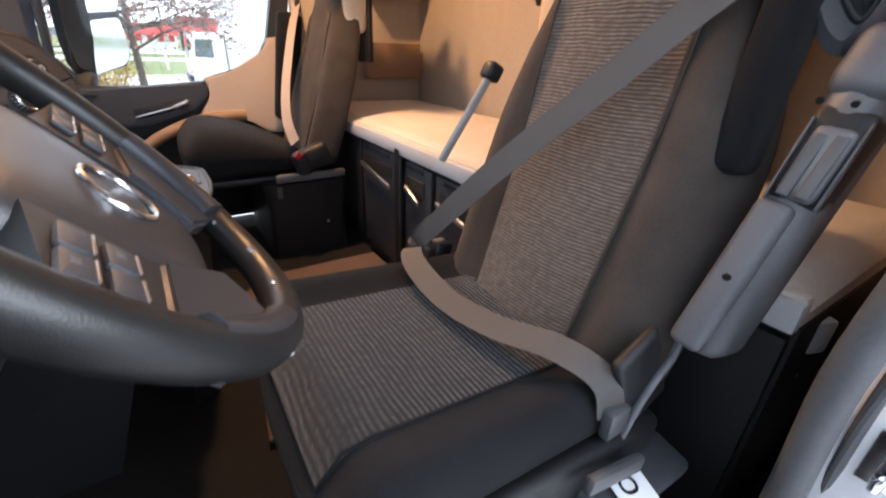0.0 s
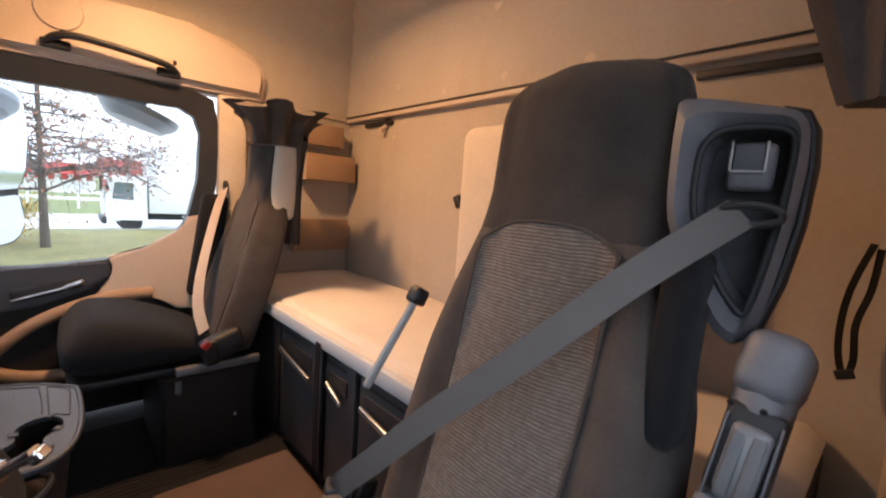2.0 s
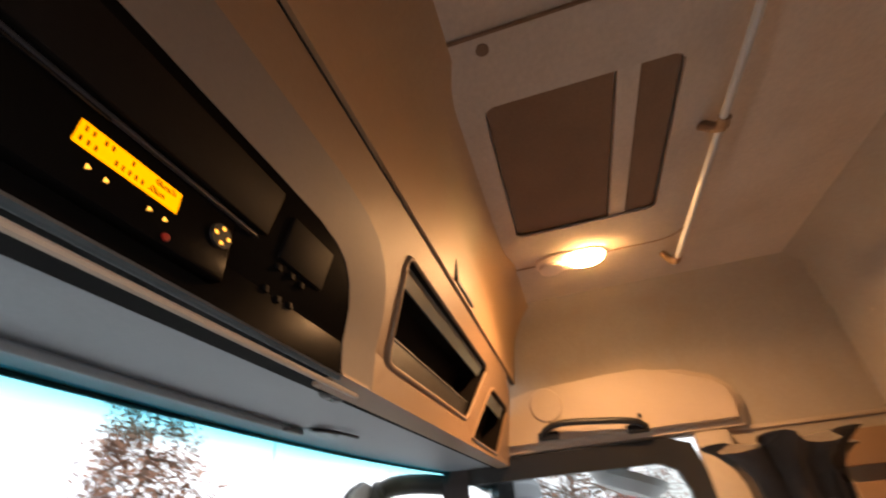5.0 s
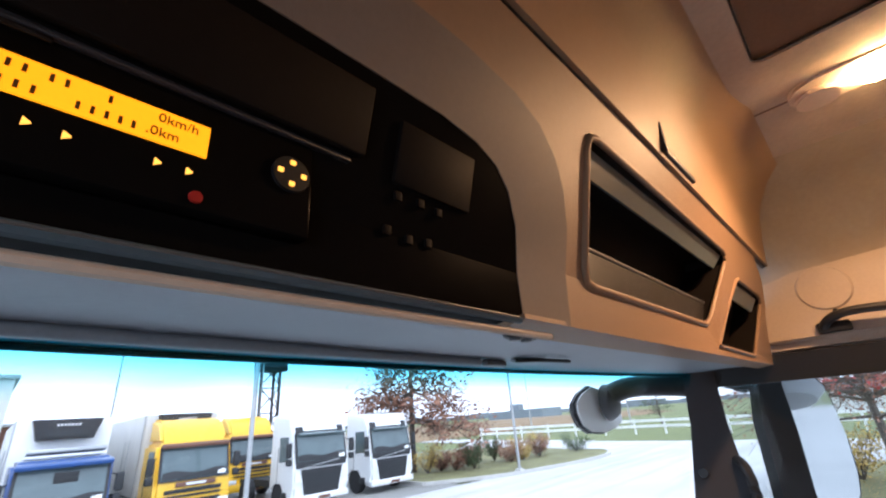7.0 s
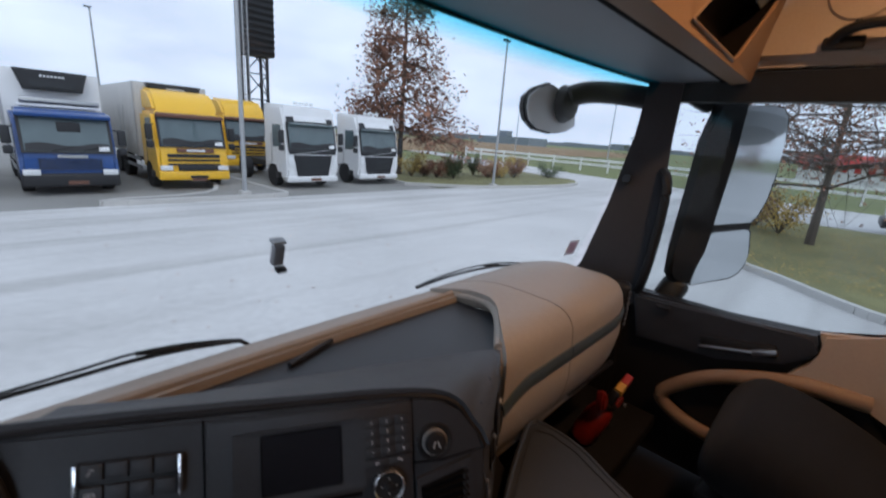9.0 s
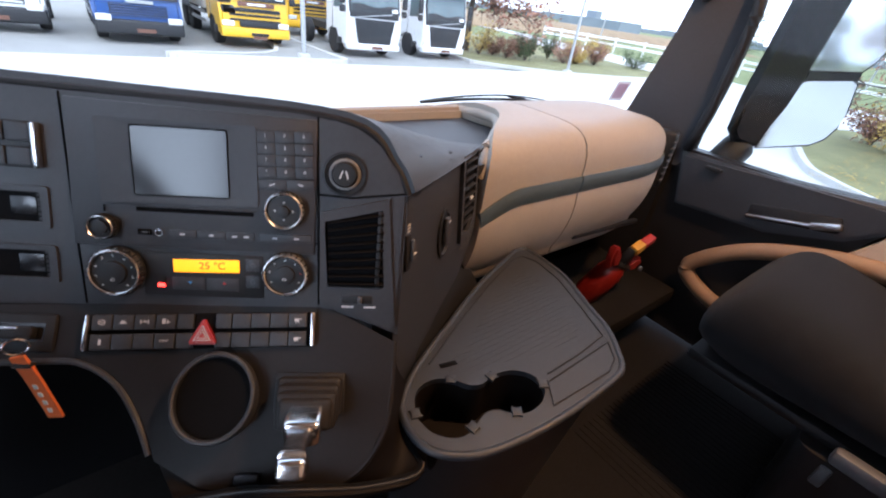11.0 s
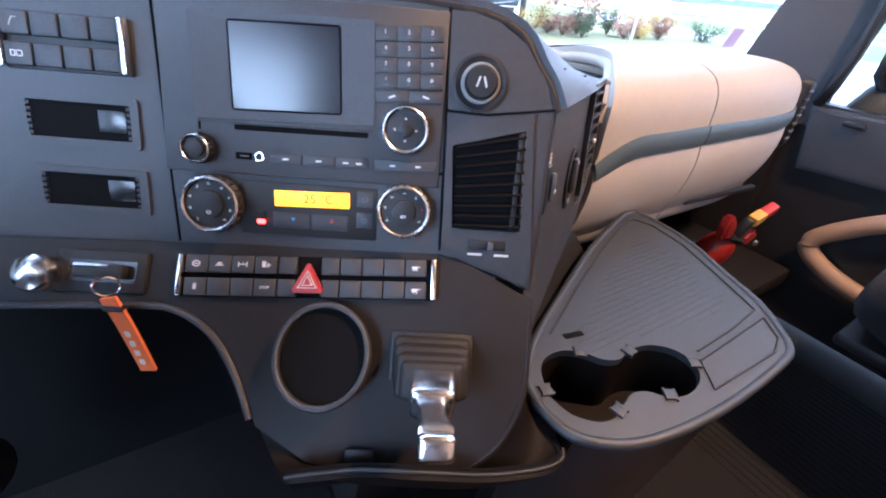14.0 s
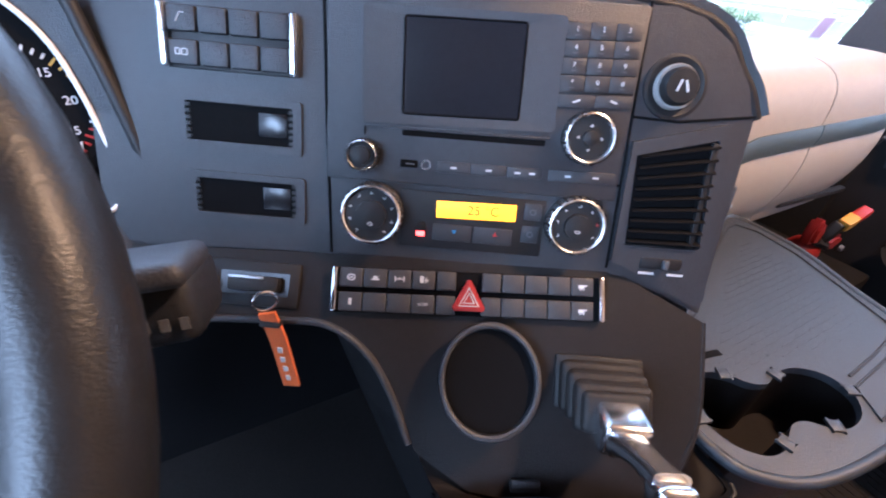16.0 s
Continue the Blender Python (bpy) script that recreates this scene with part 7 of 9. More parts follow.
part("guide_slot", box(B(), (0.115, -0.176, 1.425), (0.038, 0.006, 0.040), Euler((radians(-6), 0, radians(18))).to_matrix(), 0.006, 3), "dash", tower)
rg_ = Euler((radians(-6), 0, radians(18))).to_matrix()
for dx, dz, w, h in ((-0.019, 0.003, 0.003, 0.040), (0.020, 0.003, 0.003, 0.040), (0.0, -0.017, 0.036, 0.003)):
    part("cover_edge", box(B(), Vector((0.115, -0.172, 1.425)) + rg_ @ Vector((dx, 0, dz)), (w, 0.006, h), rg_, 0.001), "pale_shaft", tower)
lp = Vector((0.103, -0.165, 1.350))
part("belt_loop", tube(B(), [lp + Vector((0.034 * math.cos(t), 0.010 * math.cos(t) + 0.004, 0.013 * math.sin(t))) for t in [2 * math.pi * i / 20 for i in range(20)]], 0.006, 8, True), "black", tower, "black belt loop")
part("tower_flank", tube(B(), tow([(0.095, 1.495), (0.070, 1.489), (0.058, 1.465), (0.054, 1.42), (0.056, 1.34), (0.066, 1.26), (0.084, 1.185)], -0.19), 0.007, 10, flat=2.5, up=(0, 1, 0)), "black", tower, smooth=60)
part("tower_base", bar(B(), (0.155, -0.10, 1.02), (0.16, -0.15, 1.30), 0.055, 0.075, 0.02), "cloth_grey", seat)

# belt across the back and over the lap
bp = smooth_path([(0.112, -0.160, 1.352), (0.20, -0.060, 1.255), (0.32, 0.005, 1.12), (0.45, 0.060, 0.985), (0.56, 0.105, 0.86), (0.64, 0.120, 0.775), (0.672, 0.105, 0.735)], 6)
part("shoulder_belt", ribbon(B(), bp, 0.047, [(-0.45, 0.75, 0.45)] * len(bp), 0.002), "belt", seat, "grey webbing shoulder belt")
bp = smooth_path([(0.676, 0.10, 0.732), (0.62, 0.155, 0.760), (0.54, 0.185, 0.762), (0.42, 0.190, 0.752), (0.30, 0.175, 0.762), (0.20, 0.145, 0.778), (0.135, 0.115, 0.755), (0.118, 0.105, 0.70)], 6)
nr = [(-0.1, 0.35, 0.93)] * (len(bp) - 7) + [(-0.7, 0.25, 0.65)] * 7
part("lap_belt", ribbon(B(), bp, 0.047, nr, 0.002), "belt", seat, "grey webbing lap belt")
part("belt_tongue", bar(B(), (0.700, 0.09, 0.735), (0.655, 0.115, 0.742), 0.055, 0.018, 0.006), "dash", seat, "grey belt tongue")
part("belt_anchor", box(B(), (0.112, 0.10, 0.69), (0.02, 0.045, 0.05), bev=0.006), "grey", seat)

# ---- passenger's seat ----
PX = 1.955
ps = thing("passenger_seat", (PX, 0.15, FLOOR), "black cloth passenger seat with tipped cushion", "seat")


bm = loft(B(), back_loops(PX - SX, 0.0))
part("backrest", bm, "cloth_dark", ps, "black cloth backrest with side bolsters", smooth=70, sub=1)
bm = sheet(B(), lambda u, v: Vector(patch_pt(u, v)) + Vector((PX - SX, 0.0, 0)), 14, 18, 0.012)
part("back_panel", bm, "cloth_dark", ps, "dark ribbed centre panel", smooth=60)
loops = []
for i in range(13):
    f = i / 12
    y = 0.06 + 0.47 * f
    zt = 0.735 + 0.135 * math.sin(f * 1.9) - 0.10 * max(0, (f - 0.8) / 0.2) ** 2
    zb = 0.66 - 0.03 * f + 0.07 * max(0, (f - 0.75) / 0.25) ** 2
    w = 0.235 + 0.03 * math.sin(f * 2.6)
    zm = (zt + zb) / 2
    loops.append([(PX + w * math.copysign(abs(math.cos(t)) ** 0.55, math.cos(t)), y, zm + (zt - zb) / 2 * math.copysign(abs(math.sin(t)) ** 0.7, math.sin(t))) for t in [2 * math.pi * k / 22 for k in range(22)]])
part("cushion", loft(B(), loops), "cloth_grey", ps, "dark patterned seat cushion", smooth=70, sub=1)
part("pedestal", loft(B(), [[(PX + x, 0.08 + y, z) for x, y in rounded(w, d, 0.03, 3)] for w, d, z in ((0.50, 0.34, FLOOR), (0.50, 0.34, 0.50), (0.52, 0.36, 0.62))]), "black", ps, "black box pedestal", smooth=30)
part("pedestal_rail", box(B(), (PX - 0.26, 0.06, 0.645), (0.03, 0.30, 0.035), bev=0.008), "grey", ps)
part("cushion_tray", box(B(), (PX, 0.30, 0.635), (0.44, 0.42, 0.03), bev=0.01), "black", ps)
part("lever", box(B(), (PX - 0.26, 0.20, 0.585), (0.014, 0.02, 0.05), bev=0.004), "grey", ps)
part("screw", lathe(B(), [(0.006, 0), (0.006, 0.003), (0.0001, 0.003)], pose(PX - 0.251, 0.0, 0.42, 0, -90), 10), "alu", ps)
pb = part("belt_buckle", bar(B(), (1.675, 0.09, 0.66), (1.668, 0.105, 0.755), 0.03, 0.05, 0.008), "black", ps, "black buckle with a red button")
part("release_button", bar(B(), (1.664, 0.108, 0.735), (1.662, 0.125, 0.752), 0.028, 0.03, 0.004), "red", pb, "red release button")
part("buckle_boot", box(B(), (1.70, 0.05, 0.72), (0.06, 0.16, 0.10), Euler((radians(-20), 0, 0)).to_matrix(), 0.02, 3), "black", ps)
bp = smooth_path([(2.215, -0.09, 1.325), (2.06, -0.01, 1.19), (1.86, 0.085, 1.0), (1.74, 0.125, 0.88), (1.65, 0.125, 0.80)], 5)
part("shoulder_belt", ribbon(B(), bp, 0.047, [(-0.6, 0.75, 0.25)] * len(bp), 0.002), "belt_pale", ps, "beige webbing belt")
part("belt_hook", tube(B(), smooth_path([(2.29, -0.13, 1.22), (2.275, -0.12, 1.31), (2.255, -0.11, 1.35), (2.225, -0.10, 1.35), (2.21, -0.095, 1.31)], 4), 0.012, 8), "black", ps, "black belt hook")
part("side_pad", box(B(), (2.215, -0.02, 1.05), (0.07, 0.12, 0.50), Euler((radians(8), 0, 0)).to_matrix(), 0.03, 3), "cloth_grey", ps, "dark padded side bolster")

# gathered curtains behind both seats
def curtain(name, cx, cy, z0, z1, w, d, label, seed, prof=None):
    rnd = random.Random(seed)
    loops = []
    for i in range(15):
        f = i / 14
        z = z0 + (z1 - z0) * f
        k = prof(f) if prof else 0.75 + 0.55 * f ** 3
        ph = rnd.uniform(0, 0.5)
        loops.append([(cx + k * w * math.cos(t) * (1 + 0.22 * math.sin(9 * t + ph)), cy + k * d * math.sin(t) * (1 + 0.22 * math.cos(9 * t + ph)), z + 0.02 * math.sin(5 * t) * f) for t in [2 * math.pi * q / 54 for q in range(54)]])
    return solid(name, loft(B(), loops), "cloth", label, "curtain", smooth=70)


curtain("curtain", 1.82, -0.268, 1.10, 1.57, 0.07, 0.032, "gathered black curtain hanging behind the passenger seat", 3)
curtain("curtain", 1.83, -0.20, 1.52, 1.67, 0.13, 0.140, "black ruffled curtain bunched behind the passenger headrest", 5)
solid("side_cushion", box(B(), (1.79, -0.215, 1.39), (0.07, 0.105, 0.36), Euler((radians(4), 0, 0)).to_matrix(), 0.028, 3), "cushion", "cream padded strip behind the passenger backrest", "cushion")
curtain("curtain", -0.005, -0.225, 1.495, 2.02, 0.092, 0.075, "dark gathered curtain at the driver's door pillar", 8, lambda f: 0.42 + 0.62 * min(1.0, f / 0.38) - 0.30 * max(0.0, (f - 0.38) / 0.62))

# ---- bunk ----
bunk = thing("bunk", (1.15, -0.5, 0.8), "lower bunk with cream mattress and grey edge board", "bed")


def matt(u, v):
    x = 0.02 + 2.26 * u
    y = -0.165 - 0.655 * v
    e = min(1, v / 0.05, (1 - v) / 0.05, u / 0.02, (1 - u) / 0.02)
    return (x, y, 0.872 + 0.012 * math.sin(math.pi * v) - 0.035 * (1 - e) ** 2 + 0.006 * noise.noise(Vector((x * 5, y * 5, 0))) + 0.004 * abs(noise.noise(Vector((x * 9 + y * 14, y * 22 - x * 6, 3)))))


bm = sheet(B(), matt, 60, 24, 0)
box(bm, (1.15, -0.50, 0.82), (2.25, 0.64, 0.04))
part("mattress", bm, "mattress", bunk, "cream quilted mattress", smooth=60)
part("edge_board", box(B(), (1.15, -0.150, 0.833), (2.26, 0.02, 0.05), bev=0.005), "light_grey", bunk, "pale grey edge board")
part("edge_fabric", box(B(), (1.15, -0.168, 0.842), (2.26, 0.03, 0.05), bev=0.01), "mattress", bunk)
for n, (xa, xb) in enumerate(((0.62, 1.03), (1.045, 1.245), (1.275, 1.645), (1.66, 2.28), (0.02, 0.605))):
    cab = thing("bunk_cabinet", ((xa + xb) / 2, -0.4, FLOOR), "black storage box under the bunk" + (" with a pull handle" if n < 3 else ""), "cabinet", group="storage boxes under the bunk")
    part("body", box(B(), ((xa + xb) / 2, -0.49, 0.54), (xb - xa, 0.62, 0.53), bev=0.004), "black", cab)
    fr = part("drawer_front", box(B(), ((xa + xb) / 2, -0.168, 0.56), (xb - xa - 0.012, 0.022, 0.46), bev=0.006), "dash" if n < 3 else "black", cab)
    if n < 3:
        part("recess", box(B(), ((xa + xb) / 2 + 0.02, -0.156, 0.715), ((xb - xa) * 0.72, 0.008, 0.055), bev=0.003), "black", fr)
        hb = bar(B(), (xb - 0.04, -0.138, 0.705), (xa + 0.06, -0.138, 0.665), 0.012, 0.018, 0.004, side=(0, 1, 0))
        part("handle", hb, "alu", fr, "silver pull handle")
        part("label_strip", box(B(), ((xa + xb) / 2 + 0.02, -0.155, 0.775), ((xb - xa) * 0.6, 0.004, 0.012)), "black", fr)
solid("strap", ribbon(B(), [Vector((1.26, -0.135, 0.83)), Vector((1.26, -0.132, 0.6)), Vector((1.26, -0.135, 0.36))], 0.03, [(0, 1, 0)] * 3, 0.003), "rubber", "black strap hanging between the storage boxes", "strap")

# shelves at the foot end, upright cushion, hanging strap
for k, (z0, z1, xf, ya, yb, lab) in enumerate(((1.405, 1.55, 2.20, -0.80, -0.50, "beige storage tray on the side wall"), (1.0, 1.185, 2.26, -0.80, -0.46, "beige pocket low on the side wall"), (1.60, 1.72, 2.24, -0.74, -0.52, "beige rounded pocket under the ledge"))):
    sh = thing("wall_shelf", (2.3, -0.65, z0), lab, "shelf", group="beige shelves at the foot of the bunk")
    part("front", box(B(), (xf, (ya + yb) / 2, (z0 + z1) / 2), (0.016, yb - ya, z1 - z0), bev=0.006), "beige_oh", sh)
    part("bottom", box(B(), ((xf + 2.31) / 2, (ya + yb) / 2, z0 + 0.008), (2.31 - xf, yb - ya, 0.014)), "beige_pl", sh)
    for y in (ya + 0.008, yb - 0.008):
        part("side", box(B(), ((xf + 2.31) / 2, y, (z0 + z1) / 2), (2.31 - xf - 0.02, 0.014, z1 - z0 - 0.01)), "beige_pl", sh)
solid("back_cushion", box(B(), (0.78, -0.71, 1.245), (0.70, 0.20, 0.75), bev=0.05, seg=4), "cushion", "cream upright cushion leaning on the rear wall", "cushion", sub=0)
solid("cushion_clip", box(B(), (1.14, -0.64, 1.34), (0.03, 0.03, 0.05), Euler((0, radians(30), 0)).to_matrix(), 0.006), "black", "small black clip at the cushion's edge", "clip")
hs_t = thing("hanging_strap", (0.0, -0.80, 1.30), "black strap loop with a buckle hanging on the rear wall", "strap")
hs_p = smooth_path([(0.0, -0.80, 1.31), (0.022, -0.78, 1.22), (0.030, -0.78, 1.14), (0.026, -0.78, 1.06), (0.010, -0.78, 1.01), (0.0, -0.78, 1.05), (0.006, -0.78, 1.13), (-0.008, -0.79, 1.21), (-0.012, -0.80, 1.30)], 5)
part("webbing", ribbon(B(), hs_p, 0.013, [(0.3, 1, 0)] * len(hs_p), 0.003), "rubber", hs_t, "black webbing loop")
part("buckle", box(B(), (0.010, -0.777, 1.015), (0.034, 0.008, 0.022), Euler((0, radians(25), 0)).to_matrix(), 0.003), "black", hs_t, "small black buckle")
br = thing("seat_bracket", (0.05, -0.30, 0.74), "grey steel bracket with a bolt beside the bunk", "bracket")
part("plate", box(B(), (0.045, -0.30, 0.755), (0.075, 0.04, 0.065), Euler((0, 0, radians(-20))).to_matrix(), 0.006), "light_grey", br)
part("bolt", lathe(B(), [(0.022, 0), (0.022, 0.006), (0.010, 0.007), (0.010, 0.014), (0.0001, 0.015)], pose(0.041, -0.285, 0.668, 80), 18), "alu", br)

# fire extinguisher in the footwell
ext = thing("fire_extinguisher", (2.03, 0.85, 0.50), "red fire extinguisher with yellow label lying in the footwell", "extinguisher")
part("bottle", lathe(B(), [(0.0001, 0), (0.036, 0.004), (0.043, 0.02), (0.043, 0.115), (0.036, 0.145), (0.022, 0.165), (0.0001, 0.168)], look((1.885, 0.885, 0.498), (1.935, 0.825, 0.66)) @ pose(0, 0, 0, 180), 24), "red_dark", ext, "dark red bottle")
part("collar", tube(B(), [(1.895, 0.822, 0.660), (1.925, 0.812, 0.648), (1.965, 0.815, 0.630)], 0.012, 8), "black", ext)
part("shoulder", prism(B(), [(1.862, 0.815, 0.655), (1.900, 0.815, 0.650), (1.905, 0.815, 0.690), (1.880, 0.815, 0.722), (1.858, 0.815, 0.728), (1.852, 0.815, 0.69)], (0, 0.03, 0), 0.008), "red_dark", ext, "red carrier cheek")
part("shoulder", prism(B(), [(1.955, 0.805, 0.620), (2.000, 0.805, 0.610), (2.040, 0.805, 0.632), (2.030, 0.805, 0.652), (1.985, 0.805, 0.662), (1.955, 0.805, 0.65)], (0, 0.03, 0), 0.008), "red_dark", ext, "red carrier cheek")
part("valve", bar(B(), (1.925, 0.82, 0.655), (1.935, 0.805, 0.715), 0.034, 0.026, 0.006), "black", ext)
part("trigger", bar(B(), (1.962, 0.798, 0.724), (2.008, 0.795, 0.740), 0.026, 0.026, 0.005), "red", ext, "red squeeze lever")
part("label", bar(B(), (1.924, 0.800, 0.711), (1.962, 0.798, 0.7245), 0.027, 0.027, 0.003), "yellow_tag", ext, "yellow safety tag")
part("pin", lathe(B(), [(0.008, 0), (0.008, 0.008), (0.0001, 0.009)], pose(2.005, 0.795, 0.628, 90), 12), "alu", ext)
solid("footwell_panel", box(B(), (2.30, 1.06, 0.60), (0.08, 0.24, 0.72)), "rubber", "dark kick panel beside the footwell", "panel", "structure")
solid("pillar_rear", box(B(), (2.295, -0.145, 1.03), (0.06, 0.13, 1.5), bev=0.015), "wall", "cream door pillar behind the passenger seat", "pillar", "structure")
solid("footwell_shelf", box(B(), (2.02, 0.92, 0.46), (0.50, 0.36, 0.06), bev=0.01), "rubber", "dark shelf in the footwell", "shelf", "structure")
# ---- outside ----
G = -1.15
M["concrete"] = mat("dusty_pale_concrete", (0.55, 0.545, 0.535), 0.85, var=0.16, scale=0.35, bump=0.4, bscale=30)
# long dusty tyre tracks over the yard
n, l = M["concrete"].node_tree.nodes, M["concrete"].node_tree.links
hs_ = [x for x in n if x.type == "HUE_SAT"][0]
tx_, mp_, st_, rp_, ml_ = n.new("ShaderNodeTexCoord"), n.new("ShaderNodeMapping"), n.new("ShaderNodeTexNoise"), n.new("ShaderNodeValToRGB"), n.new("ShaderNodeMix")
mp_.inputs["Scale"].default_value, mp_.inputs["Rotation"].default_value = (0.05, 1.1, 1.0), (0, 0, radians(-9))
st_.inputs["Scale"].default_value, st_.inputs["Detail"].default_value, st_.inputs["Distortion"].default_value = 1.0, 7.0, 0.4
rp_.color_ramp.elements[0].position, rp_.color_ramp.elements[0].color = 0.36, (0.62, 0.61, 0.60, 1)
rp_.color_ramp.elements[1].position, rp_.color_ramp.elements[1].color = 0.56, (1, 1, 1, 1)
ml_.data_type, ml_.blend_type = "RGBA", "MULTIPLY"
ml_.inputs["Factor"].default_value = 0.55
l.new(tx_.outputs["Object"], mp_.inputs["Vector"])
l.new(mp_.outputs["Vector"], st_.inputs["Vector"])
l.new(st_.outputs["Fac"], rp_.inputs["Fac"])
l.new(hs_.outputs[0], ml_.inputs["A"])
l.new(rp_.outputs["Color"], ml_.inputs["B"])
l.new(ml_.outputs["Result"], n["Principled BSDF"].inputs["Base Color"])
M["asphalt"] = mat("worn_grey_asphalt", (0.27, 0.265, 0.25), 0.9, var=0.2, scale=0.6, bump=0.5, bscale=40)
M["grass"] = mat("autumn_grass", (0.19, 0.182, 0.080), 0.95, var=0.35, scale=0.8, bump=0.6, bscale=20)
M["field"] = mat("green_winter_field", (0.15, 0.17, 0.06), 0.95, var=0.25, scale=0.05)
M["reed"] = mat("dry_brown_field", (0.24, 0.165, 0.09), 0.95, var=0.3, scale=0.25, bump=0.8, bscale=8)
M["kerb"] = mat("pale_kerb_stone", (0.50, 0.49, 0.47), 0.85, var=0.12, scale=2)
M["white_paint"] = mat("white_vehicle_paint", (0.78, 0.79, 0.80), 0.3, var=0.04, scale=1.5, coat=0.3)
M["blue_paint"] = mat("blue_vehicle_paint", (0.012, 0.062, 0.235), 0.3, var=0.08, scale=1.5, coat=0.4)
M["yellow_paint"] = mat("yellow_vehicle_paint", (0.86, 0.50, 0.03), 0.32, var=0.06, scale=1.5, coat=0.3)
M["box_grey"] = mat("dirty_white_box_body", (0.56, 0.55, 0.53), 0.55, var=0.12, scale=1.2)
M["v_black"] = mat("vehicle_black_plastic", (0.02, 0.021, 0.024), 0.5, var=0.2, scale=4)
M["v_glass"] = mat("dark_vehicle_glass", (0.10, 0.135, 0.145), 0.08, var=0.2, scale=2, coat=0.5)
M["tyre"] = mat("tyre_rubber", (0.022, 0.022, 0.024), 0.85, var=0.2, scale=6)
M["lamp_lens"] = mat("headlamp_lens", (0.75, 0.77, 0.78), 0.15, var=0.1, scale=20)
M["steel"] = mat("galvanised_steel", (0.42, 0.43, 0.44), 0.45, 0.6, var=0.12, scale=6)
M["dark_steel"] = mat("dark_painted_steel", (0.025, 0.028, 0.032), 0.6, var=0.2, scale=2)
M["bark"] = mat("grey_brown_bark", (0.10, 0.082, 0.068), 0.95, var=0.3, scale=10, bump=0.8, bscale=60)
M["leaf"] = mat("russet_autumn_leaf", (0.23, 0.115, 0.075), 0.8, var=0.3, scale=2, island=0.6)
M["leaf_y"] = mat("yellowing_shrub_leaf", (0.42, 0.29, 0.08), 0.8, var=0.3, scale=2, island=0.5)
M["leaf_g"] = mat("dark_shrub_leaf", (0.06, 0.085, 0.035), 0.8, var=0.3, scale=2, island=0.5)
M["fence"] = mat("white_painted_rail", (0.78, 0.78, 0.76), 0.6, var=0.06, scale=3)
M["roof_red"] = mat("red_roof_sheet", (0.42, 0.035, 0.03), 0.6, var=0.12, scale=0.5)
M["plaster"] = mat("pale_render", (0.62, 0.62, 0.61), 0.85, var=0.08, scale=0.4)
M["brick_brown"] = mat("brown_facade_panel", (0.17, 0.085, 0.06), 0.8, var=0.15, scale=1)
# haze of the distance is mixed into this grey-blue
M["haze"] = mat("haze_tinted_far_land", (0.20, 0.23, 0.26), 1.0, var=0.12, scale=0.01)


def slab(pts, z, th):
    return prism(B(), [(x, y, z) for x, y in pts], (0, 0, -th))


bm = B()
n_ = 48
rings = (0.0, 60, 160, 500, 1500, 4000)
prev = None
for r in rings:
    row = [bm.verts.new((r * math.cos(2 * math.pi * k / n_), r * math.sin(2 * math.pi * k / n_), G - 0.06)) for k in range(n_)] if r else [bm.verts.new((0, 0, G - 0.06))]
    if prev:
        for k in range(n_):
            j = (k + 1) % n_
            bm.faces.new((prev[0], row[k], row[j]) if len(prev) == 1 else (prev[k], row[k], row[j], prev[j]))
    prev = row
solid("ground", bm, "field", "flat green winter fields to the horizon", "ground", "structure", smooth=0)
solid("road", slab([(-90, -110), (34, -110), (35.2, -20), (36.2, 1), (37.5, 6), (38.0, 12), (39.0, 16), (40.5, 22), (45, 40), (31, 30), (31, 15), (14, 15.6), (-90, 15.6)], G, 0.1), "concrete", "pale dusty concrete yard with tyre marks", "yard", "structure", smooth=0)
solid("road", slab([(-60, 15.6), (16.5, 15.6), (16.5, 48), (-60, 48)], G - 0.005, 0.1), "asphalt", "worn asphalt of the truck park", "parking", "structure", smooth=0)
solid("road", slab([(38, 22), (41, 21), (52, 54), (60, 120), (55, 120), (48, 56)], G + 0.01, 0.06), "concrete", "narrow pale road past the field", "road", "structure", smooth=0)


def island(name, pts, label, verge="grass"):
    p = [q for q in smooth_path([(x, y, 0) for x, y in pts + pts[:1]], 5)][:-1]
    c = sum(p, Vector()) / len(p)
    solid(name, prism(B(), [(q.x, q.y, G + 0.13) for q in p], (0, 0, -0.15)), verge, label, "grass", "structure", smooth=0)
    inn = [(c.x + (q.x - c.x), c.y + (q.y - c.y)) for q in p]
    bm = B()
    k = len(p)
    for i in range(k):
        a, b = p[i], p[(i + 1) % k]
        d = (b - a)
        L = d.length
        m_ = max(1, int(L / 1.0))
        for j in range(m_):
            s = a + d * ((j + 0.5) / m_)
            box(bm, (s.x, s.y, G + 0.07), (L / m_ - 0.004, 0.16, 0.16), Matrix.Rotation(math.atan2(d.y, d.x), 3, "Z"))
    tagged(link("kerb", bm, "kerb", 0), "pale stone kerb round the grass", "kerb", "", "structure")
    return p


